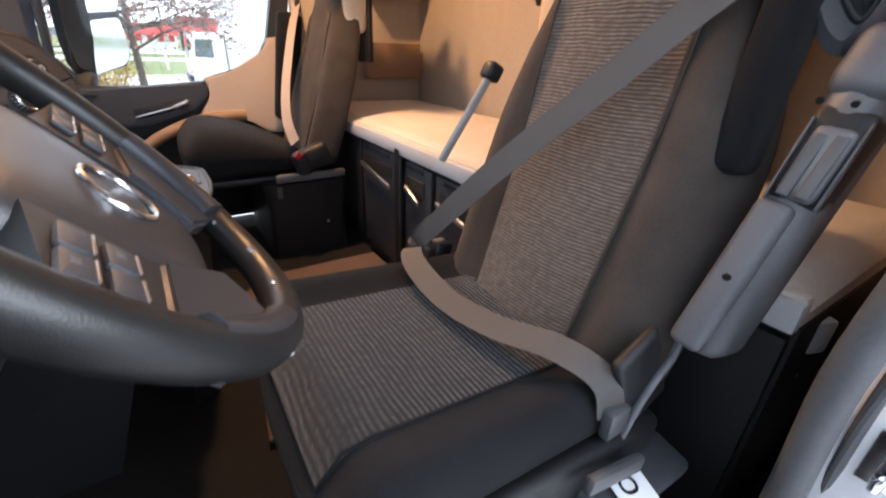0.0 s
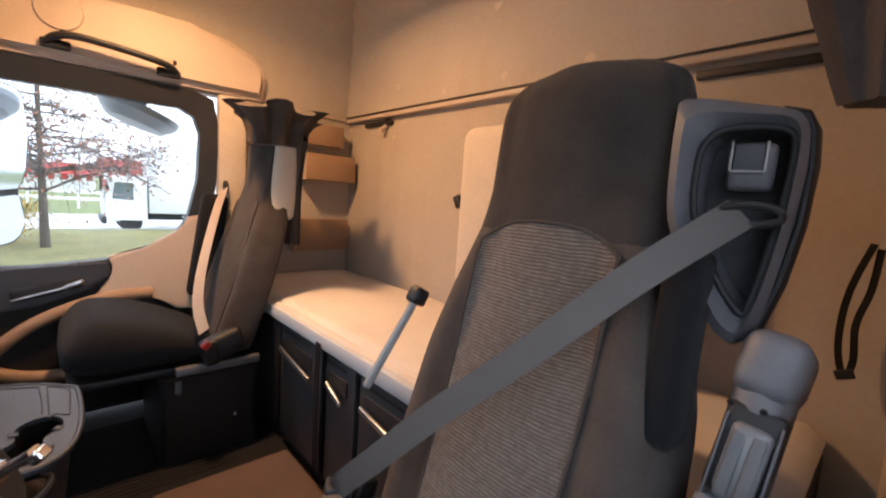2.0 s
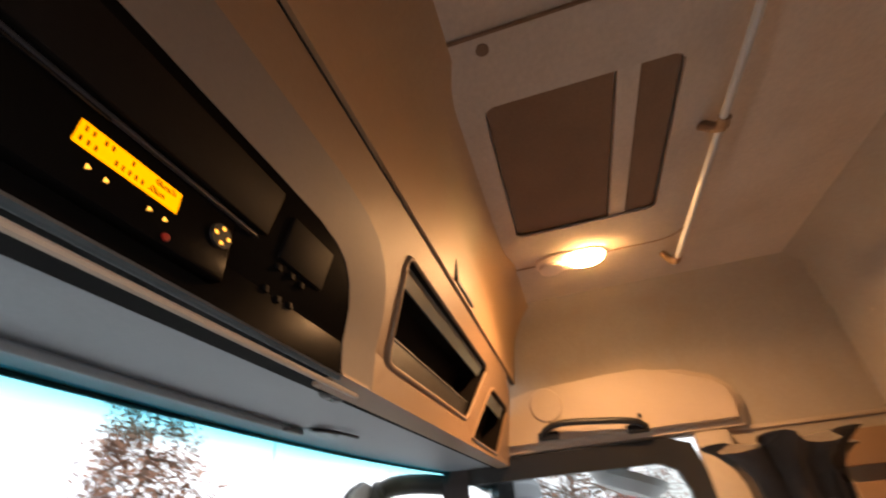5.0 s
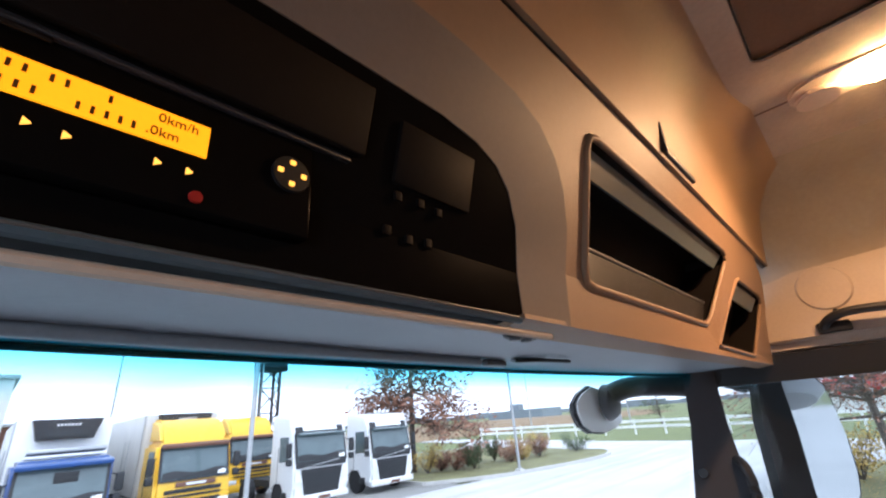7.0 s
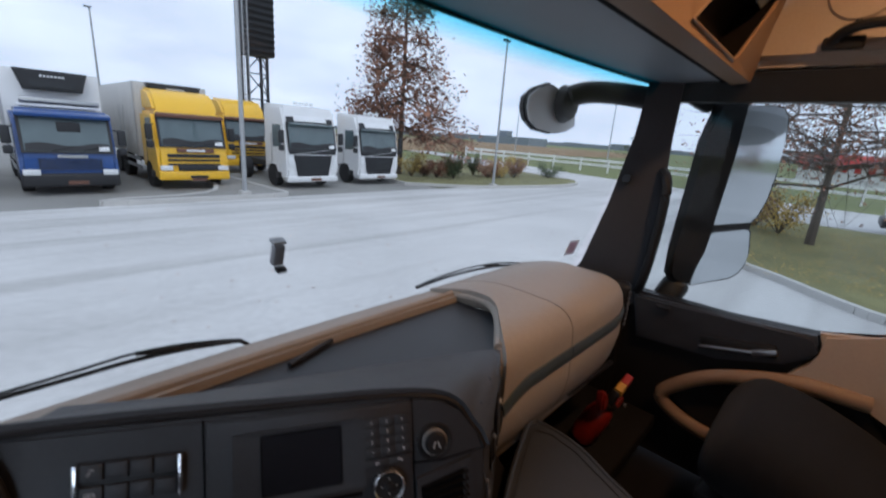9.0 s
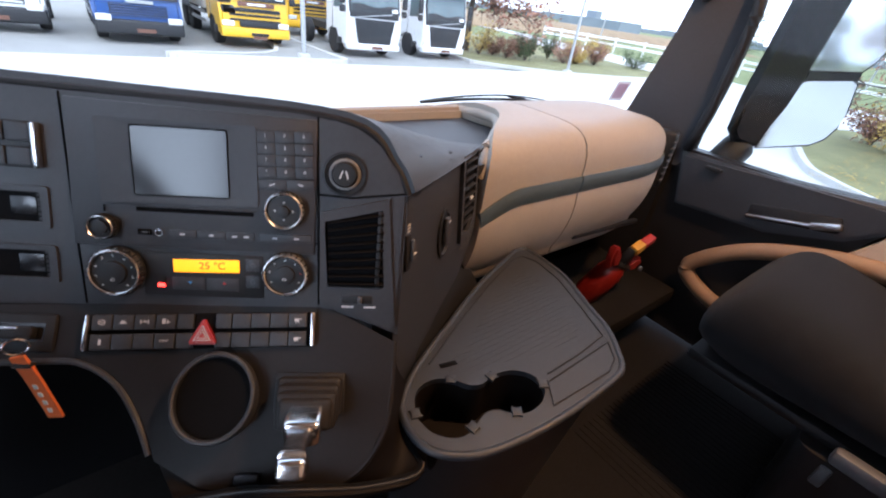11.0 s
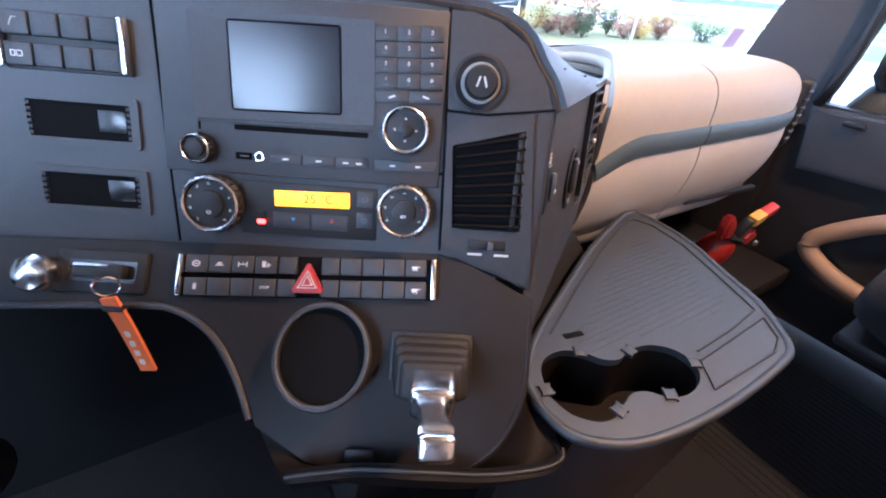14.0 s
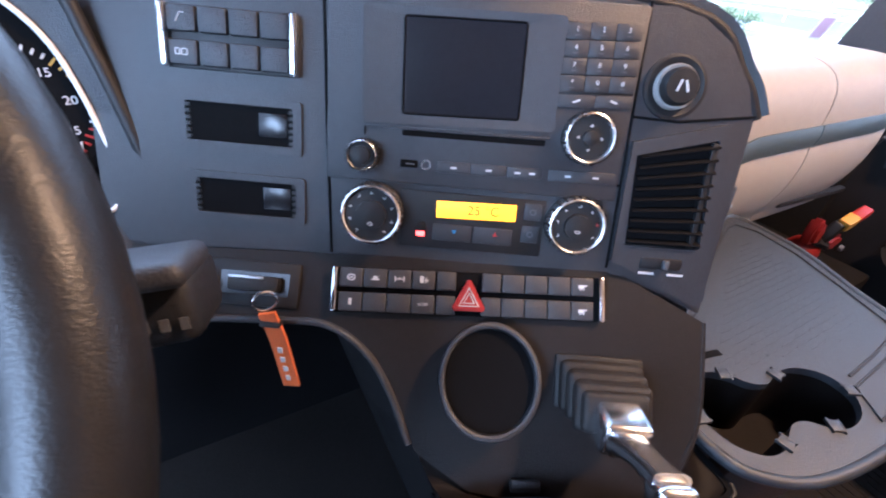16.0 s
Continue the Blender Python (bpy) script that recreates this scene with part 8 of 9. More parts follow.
isl_r = island("verge", [(10.6, -2.2), (11.1, -0.7), (11.75, 0.15), (12.6, 1.0), (13.4, 1.95), (14.6, 2.8), (18.5, 4.0), (22.5, 4.2), (24.3, 3.2), (24.6, 0), (24.4, -8), (24.0, -20), (11, -20), (10.2, -8)], "leaf-strewn grass island with a kerb")
isl_l = island("verge", [(15.6, 17.2), (17.5, 15.8), (20.0, 14.7), (25.0, 13.8), (28.5, 14.0), (31.0, 15.5), (31.5, 18), (34, 27), (30, 33), (18, 33), (16.2, 26)], "grass island with shrubs and a kerb")
isl_m = island("verge", [(7.6, 15.55), (8.3, 15.9), (8.2, 17.2), (7.9, 24), (7.4, 24), (6.2, 17.2), (3.0, 15.95), (3.2, 15.6)], "narrow grass strip between parked trucks", "asphalt")

# reed field and far land
bm = B()
sheet(bm, lambda u, v: (16 + 150 * u - 20 * v, 52 + 70 * u * 0 + 60 * v, G + (1.3 + 0.25 * noise.noise(Vector((u * 60, v * 8, 1)))) * min(1, v * 12 + 0.02) * min(1, (1 - u) * 14)), 160, 14)
tagged(link("reed_field", bm, "reed", 60), "dry brown field of reeds", "field", "", "stuff")
bm = B()
for k in range(90):
    a = radians(-75 + 170 * k / 90)
    d_ = 900 + 60 * math.sin(k * 1.7)
    h_ = 6 + 5 * abs(math.sin(k * 0.9) * math.cos(k * 0.37))
    box(bm, (d_ * math.cos(a), d_ * math.sin(a), G + h_ / 2), (10, 34, h_), Matrix.Rotation(a, 3, "Z"))
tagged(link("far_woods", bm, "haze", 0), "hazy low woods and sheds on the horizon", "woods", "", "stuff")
fb = thing("far_shed", (240, 168, G), "long low shed far across the fields, coloured by haze", "building")
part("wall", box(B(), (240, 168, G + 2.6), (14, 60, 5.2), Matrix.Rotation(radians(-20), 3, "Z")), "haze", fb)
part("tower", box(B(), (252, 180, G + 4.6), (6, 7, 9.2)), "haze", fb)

# ---- fence ----
fl_ = smooth_path([(47, 40, 0), (47.5, 30, 0), (48.2, 20, 0), (46.5, 11, 0), (45.0, 4, 0), (43.2, -2, 0), (42, -12, 0), (41, -26, 0)], 6)
fence = thing("fence", (46, 8, G), "white two-rail paddock fence along the road", "fence")
acc, last = 0.0, fl_[0]
posts = [fl_[0]]
for q in fl_[1:]:
    acc += (q - last).length
    last = q
    if acc > 2.4:
        posts.append(q)
        acc = 0.0
for q in posts:
    part("post", box(B(), (q.x, q.y, G + 0.68), (0.15, 0.15, 1.5)), "fence", fence, smooth=0)
for a, b in zip(posts, posts[1:]):
    for z in (0.70, 1.22):
        bm = B()
        d = b - a
        box(bm, ((a.x + b.x) / 2 - 0.06, (a.y + b.y) / 2, G + z), (d.length, 0.06, 0.24), Matrix.Rotation(math.atan2(d.y, d.x), 3, "Z"))
        part("rail", bm, "fence", fence, smooth=0)

# ---- poles and board ----
def street_lamp(x, y, h, label, r=0.07):
    p = thing("street_lamp", (x, y, G), label, "street lamp", group="steel lamp posts")
    part("post", tube(B(), [(x, y, G), (x, y, G + h * 0.5), (x, y, G + h)], [r, r * 0.85, r * 0.6], 10), "steel", p)
    part("foot", box(B(), (x, y, G + 0.12), (0.34, 0.34, 0.24), bev=0.02), "kerb", p)
    part("lamp_head", box(B(), (x - 0.12, y - 0.05, G + h + 0.05), (0.5, 0.2, 0.10), bev=0.03), "dark_steel", p)
    return p


street_lamp(6.75, 15.95, 10.5, "galvanised lamp post at the truck park edge", 0.085)
street_lamp(20.03, 14.8, 7.6, "galvanised lamp post on the grass island", 0.075)
street_lamp(7.4, 45, 10.1, "far galvanised lamp post", 0.10)

tw = thing("display_tower", (12.8, 28.5, G), "dark steel tower carrying a louvred display board", "sign")
for x in (12.1, 13.3):
    for y in (28.1, 29.0):
        part("leg", tube(B(), [(x, y, G), (x, y, 6.0)], 0.10, 8), "dark_steel", tw)
for k in range(4):
    z = G + 1.2 + 1.5 * k
    for a, b in (((12.1, 28.1, z), (13.3, 28.1, z + 1.3)), ((13.3, 28.1, z), (12.1, 28.1, z + 1.3)), ((12.1, 28.1, z + 1.3), (13.3, 28.1, z + 1.3)), ((13.3, 28.1, z), (13.3, 29.0, z + 1.3))):
        part("brace", tube(B(), [a, b], 0.04, 6), "dark_steel", tw)
bd = part("board", box(B(), (12.85, 28.5, 8.0), (1.75, 1.2, 5.2), bev=0.05), "dark_steel", tw)
for k in range(14):
    part("louvre", box(B(), (12.85, 27.86, 5.6 + k * 0.36), (1.7, 0.10, 0.16), Euler((radians(25), 0, 0)).to_matrix()), "v_black", bd)
mast = thing("lattice_mast", (11.85, 27.6, G), "thin lattice radio mast with ladder", "mast")
for x in (11.7, 11.98):
    part("rail", tube(B(), [(x, 27.6, G), (x, 27.6, 11)], 0.03, 6), "steel", mast)
for k in range(40):
    part("rung", tube(B(), [(11.7, 27.6, G + 0.3 * k), (11.98, 27.6, G + 0.3 * k + 0.12 * (k % 2))], 0.015, 5), "steel", mast)


# ---- parked trucks ----
def wheel_parts(parent, x, y, r=0.5, w=0.3):
    """Tyre with rim, standing on the ground; the axle lies along x."""
    m = pose(x, y, G + r, 0, 90)
    t = part("wheel", lathe(B(), [(r * 0.62, -w / 2), (r * 0.96, -w / 2), (r, -w / 2 + 0.04), (r, w / 2 - 0.04), (r * 0.96, w / 2), (r * 0.62, w / 2)], m, 24), "tyre", parent)
    part("rim", lathe(B(), [(r * 0.62, -w / 2 + 0.03), (r * 0.5, -w / 2 + 0.08), (r * 0.22, -w / 2 + 0.02), (0.0001, -w / 2 + 0.02)], m, 20), "steel", t)


def truck(name, label, cx, y, paint, style, roof, ws0, ws1, box_top=None, box_w=2.5, w=2.45, deep=2.0):
    """A lorry that faces -y, its front at y. Heights are in world metres."""
    t = thing(name, (cx, y + deep / 2, G), label, "truck", group="parked trucks")
    h0 = G + 0.32
    c = lambda a: cx + a * w / 2
    lean = 0.28 if style != "tall" else 0.22
    prof = [(y, h0 + 0.1), (y - 0.03, G + 0.8), (y, ws0 - 0.08), (y + lean, ws1 + 0.05), (y + lean + 0.15, roof), (y + deep, roof + (0.1 if style == "tall" else 0)), (y + deep, h0 + 0.3), (y + 1.75, h0 + 0.3), (y + 1.6, h0 + 0.75), (y + 0.85, h0 + 0.75), (y + 0.62, h0 + 0.2), (y + 0.5, h0)]
    part("cab", prism(B(), [(c(-1), a, z) for a, z in prof], (w, 0, 0), 0.12, 4), paint, t, smooth=40)
    # windscreen with a black surround
    def onw(a, z, off):
        f = (z - ws0) / (ws1 - ws0)
        return (c(a), y + lean * (0.04 + 0.92 * f) - 0.055 - off, z)
    part("windscreen_surround", sheet(B(), lambda u, v: onw(-0.93 + 1.86 * u, ws0 - 0.06 + (ws1 - ws0 + 0.12) * v, 0.0), 8, 4, 0.01), "v_black", t, smooth=60)
    part("windscreen", sheet(B(), lambda u, v: onw(-0.86 + 1.72 * u, ws0 + (ws1 - ws0) * v, 0.022), 8, 4, 0.005), "v_glass", t, "dark windscreen", smooth=60)
    for a in (-0.35, 0.25):
        part("wiper", tube(B(), [onw(a, ws0 + 0.04, 0.05), onw(a + 0.45, ws0 + 0.16, 0.05)], 0.014, 5), "v_black", t)
    part("windscreen_paper", box(B(), (c(0.72), y + lean * 0.08 - 0.09, ws0 + 0.10), (0.26, 0.01, 0.14), Euler((radians(-18), 0, 0)).to_matrix()), "white_paint", t)
    # grille with slats, bumper, lamps
    gz0, gz1 = G + 0.78, ws0 - 0.22
    # a dark dashboard shows through the lower glass
    part("inner_dashboard", sheet(B(), lambda u, v: onw(-0.84 + 1.68 * u, ws0 + 0.01 + (0.20 + 0.05 * math.sin(9 * u)) * v, 0.030), 12, 2, 0.003), "v_black", t, smooth=60)
    if style == "blue":
        part("grille_back", box(B(), (cx, y - 0.045, (gz0 + gz1) / 2), (w * 0.64, 0.03, gz1 - gz0)), "v_black", t)
        for k in range(5):
            z = G + 0.78 + (gz1 - G - 0.78) * (k + 0.5) / 5
            part("grille_slat", box(B(), (cx, y - 0.06, z), (w * 0.62, 0.06, (gz1 - gz0) / 5 - 0.045), bev=0.02), paint, t)
        part("sun_visor", box(B(), (cx, y + lean - 0.22, ws1 + 0.10), (w * 0.95, 0.30, 0.12), Euler((radians(16), 0, 0)).to_matrix(), bev=0.04), paint, t)
        part("screen_unit", box(B(), (cx + 0.06, y + lean * 0.7 - 0.10, ws1 - 0.27), (0.56, 0.03, 0.32), bev=0.03), "v_black", t, "dark unit behind the windscreen")
        part("name_bars", box(B(), (cx + 0.05, y - 0.09, ws0 - 0.15), (0.72, 0.02, 0.09), bev=0.004), "steel", t, "plain silver badge")
        part("bumper", box(B(), (cx, y + 0.06, G + 0.48), (w, 0.34, 0.42), bev=0.06, seg=3), "v_black", t)
    elif style == "yellow":
        part("sun_visor", box(B(), (cx, y + lean - 0.18, ws1 + 0.09), (w * 0.92, 0.22, 0.12), Euler((radians(14), 0, 0)).to_matrix(), bev=0.03), "brick_brown", t, "dark sun visor")
        part("badge_strip", box(B(), (cx + 0.05, y - 0.06, ws0 - 0.17), (1.25, 0.03, 0.15), bev=0.01), "brick_brown", t, "dark badge strip with a plain name bar")
        part("badge_bar", box(B(), (cx + 0.05, y - 0.078, ws0 - 0.17), (0.62, 0.01, 0.07)), "white_paint", t)
        for k, hh in enumerate((0.12, 0.07, 0.07)):
            part("grille_slat", box(B(), (cx, y - 0.05, ws0 - 0.36 - 0.16 * k), (w * 0.74, 0.05, hh), bev=0.012), "v_black", t)
        part("bumper", box(B(), (cx, y + 0.05, G + 0.55), (w, 0.36, 0.34), bev=0.06, seg=3), paint, t)
        part("lower_intake", box(B(), (cx + 0.1, y - 0.09, G + 0.82), (w * 0.56, 0.12, 0.20), bev=0.02), "v_black", t)
        part("lower_intake", box(B(), (cx + 0.1, y - 0.13, G + 0.50), (w * 0.26, 0.03, 0.10), bev=0.01), "v_black", t)
    else:
        gp_ = [(c(-0.60), y - 0.05, G + 0.52), (c(0.60), y - 0.05, G + 0.52), (c(0.74), y - 0.05, ws0 - 0.28), (c(-0.74), y - 0.05, ws0 - 0.28)]
        part("grille", prism(B(), gp_, (0, -0.03, 0), 0.01), "v_black", t, "black grille")
        for k in range(7):
            z = G + 0.80 + (ws0 - 0.40 - G - 0.80) * k / 6
            part("grille_slat", box(B(), (cx, y - 0.09, z), (w * 0.54, 0.03, 0.05), bev=0.01), "dark_steel", t)
        part("chin", box(B(), (cx, y + 0.04, G + 0.42), (w * 0.98, 0.32, 0.24), bev=0.05, seg=3), paint, t)
        part("lower_band", box(B(), (cx, y - 0.035, ws0 - 0.13), (w * 0.90, 0.05, 0.20), bev=0.015), "v_black", t, "black band under the windscreen")
        part("badge_bar", box(B(), (cx, y - 0.068, ws0 - 0.13), (w * 0.66, 0.02, 0.035), Euler((0, radians(-7), 0)).to_matrix(), bev=0.006), "steel", t, "slanting silver bar")
        part("top_frame", sheet(B(), lambda u, v: onw(-0.88 + 1.76 * u, ws1 + 0.02 + 0.42 * v, -0.012 - 0.10 * v), 6, 4, 0.02), "v_black", t, "black frame over the windscreen", smooth=60)
        part("name_panel", sheet(B(), lambda u, v: onw(-0.62 + 1.24 * u, ws1 + 0.13 + 0.22 * v, 0.018 - 0.08 * v), 4, 2, 0.02), paint, t, "blank white sign panel", smooth=60)
        part("sun_visor", box(B(), (cx, y - 0.02, ws1 + 0.03), (w * 0.84, 0.22, 0.05), Euler((radians(18), 0, 0)).to_matrix(), bev=0.015), "v_glass", t, "smoked sun visor")
        for a in (-0.3, -0.1, 0.1, 0.3):
            part("roof_lamp", box(B(), (c(a), y + 0.75, roof + 0.14), (0.18, 0.08, 0.12), bev=0.03), "lamp_lens", t)
    for a in (-0.80, 0.80):
        if style in ("tall",):
            lp_ = [(c(a - 0.13), y - 0.055, G + 0.98), (c(a + 0.13), y - 0.055, G + 0.98), (c(a + (0.15 if a > 0 else 0.02)), y - 0.03, G + 1.42), (c(a + (-0.02 if a > 0 else -0.15)), y - 0.03, G + 1.42)]
            part("headlamp", prism(B(), lp_, (0, -0.03, 0), 0.01), "lamp_lens", t, "clear headlamp")
        else:
            part("headlamp", box(B(), (c(a), y - 0.10, G + (0.82 if style == "yellow" else 0.72)), (0.40, 0.08, 0.18), bev=0.03), "lamp_lens", t, "clear headlamp")
    part("plate_bar", box(B(), (cx + 0.1, y - 0.12, G + 0.40), (0.5, 0.02, 0.11)), "brick_brown", t)
    # doors, side windows, mirrors
    for sx in (-1, 1):
        dw = [(c(sx) + sx * 0.004, a, z) for a, z in ((y + 0.36, ws0 + 0.04), (y + 1.15, ws0 + 0.0), (y + 1.15, ws1 - 0.05), (y + lean + 0.22, ws1 - 0.05))]
        part("side_window", prism(B(), dw, (sx * 0.012, 0, 0)), "v_glass", t, smooth=0)
        part("door_joint", box(B(), (c(sx) + sx * 0.004, y + 1.28, (ws0 + G + 0.9) / 2 + 0.2), (0.012, 0.02, 1.5)), "v_black", t)
        part("door_step", box(B(), (c(sx) * 1.0, y + 0.62, G + 0.55), (0.10, 0.4, 0.25), bev=0.03), "v_black", t)
        mi = part("mirror", box(B(), (c(sx) + sx * 0.18, y + 0.02, ws0 + 0.45), (0.22, 0.14, 0.52), bev=0.05, seg=3), "v_black", t)
        part("mirror_small", box(B(), (c(sx) + sx * 0.17, y + 0.02, ws0 + 0.02), (0.22, 0.14, 0.24), bev=0.05, seg=3), "v_black", mi)
        part("mirror_arm", tube(B(), [(c(sx), y + 0.2, ws0 + 0.7), (c(sx) + sx * 0.16, y + 0.04, ws0 + 0.6)], 0.025, 6), "v_black", mi)
        wheel_parts(t, c(sx) - sx * 0.16, y + 1.22, 0.50, 0.30)
        for dy in ((5.2, 6.5) if box_top else (4.4,)):
            wheel_parts(t, c(sx) - sx * 0.16, y + dy, 0.50, 0.32)
    part("chassis", box(B(), (cx, y + 3.6, G + 0.75), (0.9, 6.4, 0.3)), "dark_steel", t)
    if box_top:
        bd_ = part("box_body", box(B(), (cx, y + deep + 0.15 + 3.4, (G + 1.05 + box_top) / 2), (box_w, 6.8, box_top - G - 1.05), bev=0.03), "white_paint" if style == "blue" else "box_grey", t, "insulated box body")
        part("box_edge", box(B(), (cx - box_w / 2 - 0.01, y + deep + 0.2, (G + 1.05 + box_top) / 2), (0.06, 0.08, box_top - G - 1.05)), "steel", bd_)
        for dy in (2.2, 2.9):
            part("box_hinge", box(B(), (cx - box_w / 2 - 0.01, y + deep + dy, G + 2.0), (0.03, 0.05, 1.9)), "steel", bd_)
        part("side_guard", box(B(), (cx - box_w / 2 + 0.08, y + deep + 2.0, G + 0.6), (0.04, 3.2, 0.12)), "steel", t)
        part("side_guard", box(B(), (cx - box_w / 2 + 0.08, y + deep + 2.0, G + 0.9), (0.04, 3.2, 0.12)), "steel", t)
        uz = box_top - 0.32
        un = [(cx - 0.72, y + deep - 0.35, uz - 0.32), (cx + 0.72, y + deep - 0.35, uz - 0.32), (cx + 0.90, y + deep - 0.35, uz + 0.30), (cx - 0.90, y + deep - 0.35, uz + 0.30)]
        cu = part("cooling_unit", prism(B(), un, (0, 0.5, 0), 0.04), "v_black", t, "black cooling unit on the box front")
        for k in range(7):
            part("badge_bar", box(B(), (cx - 0.27 + 0.09 * k, y + deep - 0.37, uz + 0.12), (0.05, 0.02, 0.06)), "white_paint", cu)
        part("unit_grille", box(B(), (cx, y + deep - 0.37, uz - 0.12), (1.1, 0.03, 0.22)), "dark_steel", cu)
    if style == "yellow":
        fp = [(y + 0.42, roof + 0.0), (y + 0.62, roof + 0.35), (y + 1.05, roof + 0.72), (y + deep, roof + 0.84), (y + deep, roof)]
        part("roof_fairing", prism(B(), [(cx - 1.08, a, z) for a, z in fp], (2.16, 0, 0), 0.10, 3), paint, t, "yellow roof fairing", smooth=50)
    elif style == "blue":
        part("roof_deflector", box(B(), (cx + 0.05, y + 1.2, roof + 0.16), (1.9, 0.9, 0.12), Euler((radians(-12), 0, 0)).to_matrix(), bev=0.04), "steel", t, "grey roof deflector")
        part("roof_bar", box(B(), (cx, y + 0.7, roof + 0.09), (2.0, 0.1, 0.08), bev=0.02), "white_paint", t)
    return t


truck("truck", "blue cab lorry with white refrigerated box", 2.32, 18.0, "blue_paint", "blue", 1.42, 0.20, 1.18, 2.62, 2.5, 2.35)
truck("truck", "yellow cab lorry with roof fairing and pale refrigerated box", 5.86, 18.2, "yellow_paint", "yellow", 1.62, 0.47, 1.42, 2.65, 2.5, 2.38)
truck("truck", "white tall-cab tractor unit with black grille", 10.25, 17.35, "white_paint", "tall", 2.25, 0.55, 1.52)
truck("truck", "white tall-cab tractor unit with black grille, beside the grass", 14.15, 17.75, "white_paint", "tall", 2.15, 0.50, 1.48)
truck("truck", "yellow cab tractor standing further back", 10.1, 23.5, "yellow_paint", "yellow", 1.75, 0.55, 1.5)
truck("truck", "white lorry beside the blue one", -1.15, 19.0, "white_paint", "blue", 1.75, 0.35, 1.35)
# white box lorry seen through the passenger window, facing +y
bt = thing("box_truck", (25.6, -4.5, G), "white box lorry parked along the grass", "truck")
part("box_body", box(B(), (25.7, -6.6, G + 2.75), (2.4, 7.6, 3.7), bev=0.03), "white_paint", bt)
part("cab", prism(B(), [(24.6, y, z) for y, z in [(-2.75, G + 0.5), (-1.15, G + 0.5), (-1.08, G + 1.2), (-1.25, G + 2.45), (-1.6, G + 2.6), (-2.75, G + 2.6)]], (2.2, 0, 0), 0.05), "white_paint", bt)
part("side_window", prism(B(), [(24.59, y, z) for y, z in [(-1.4, G + 1.55), (-2.2, G + 1.5), (-2.2, G + 2.3), (-1.5, G + 2.3)]], (-0.02, 0, 0)), "v_glass", bt, smooth=0)
part("windscreen", prism(B(), [(24.75, -1.10, G + 1.5), (26.65, -1.10, G + 1.5), (26.65, -1.24, G + 2.4), (24.75, -1.24, G + 2.4)], (0, 0.01, 0)), "v_glass", bt, smooth=0)
part("bumper", box(B(), (25.7, -1.1, G + 0.55), (2.2, 0.2, 0.35), bev=0.05), "v_black", bt)
part("mirror", box(B(), (24.4, -1.2, G + 2.05), (0.2, 0.12, 0.45), bev=0.04), "v_black", bt)
part("chassis", box(B(), (25.7, -6, G + 0.7), (1.0, 8.5, 0.3)), "dark_steel", bt)
part("side_guard", box(B(), (24.7, -6.2, G + 0.75), (0.05, 4.0, 0.12)), "steel", bt)
for y in (-2.1, -8.6):
    wheel_parts(bt, 24.78, y, 0.45, 0.28)
    wheel_parts(bt, 26.6, y, 0.45, 0.28)

for dx, dy in ((-19.5, -30.0), (-16.0, -32.5), (-12.2, -36.0)):
    copy_thing(bt, Matrix.Translation((dx, dy, 0)))

# ---- buildings ----
hb_ = thing("office_building", (-13, 64, G), "pale two-storey office block with brown window bands", "building")
part("wall", box(B(), (-13, 64, G + 4.6), (29, 16, 9.2)), "plaster", hb_)
part("roof", box(B(), (-13, 64, G + 9.35), (29.6, 16.6, 0.3)), "steel", hb_)
for z in (G + 2.0, G + 6.3):
    part("facade_band", box(B(), (-13, 55.96, z), (27, 0.1, 2.0)), "brick_brown", hb_)
    for k in range(14):
        w_ = part("window", box(B(), (-25.5 + k * 1.9, 55.9, z), (1.2, 0.08, 1.5)), "v_glass", hb_)
sh_ = thing("low_shed", (3.4, 62, G), "low brown annexe beside the office block", "building")
part("wall", box(B(), (3.4, 62, G + 2.6), (4.2, 8, 5.2)), "brick_brown", sh_)
part("roof", box(B(), (3.4, 62, G + 5.3), (4.6, 8.4, 0.25)), "steel", sh_)
for k, (y0, y1, h, red) in enumerate(((-34, -16, 4.4, 1), (-15, -5, 5.4, 1), (-4, 6, 4.2, 1))):
    b_ = thing("red_roof_hall", (88, (y0 + y1) / 2, G), "low hall with red roof and white striped front" if red else "low pale roadside building", "building")
    part("wall", box(B(), (88, (y0 + y1) / 2, G + h * 0.32), (10, y1 - y0, h * 0.64)), "plaster", b_)
    part("roof", prism(B(), [(82.6, y0 - 0.4, G + h * 0.62), (93.4, y0 - 0.4, G + h * 0.62), (90, y0 - 0.4, G + h), (85, y0 - 0.4, G + h)], (0, y1 - y0 + 0.8, 0)), "roof_red" if red else "steel", b_, smooth=0)
    for j in range(int((y1 - y0) / 1.4)):
        part("stripe", box(B(), (82.9, y0 + 0.7 + 1.4 * j, G + h * 0.52), (0.1, 0.7, h * 0.2)), "roof_red" if red else "v_glass", b_)
for k in range(3):
    street_lamp(62, 10 + 16 * k, 9.5, "far lamp post across the road", 0.09)


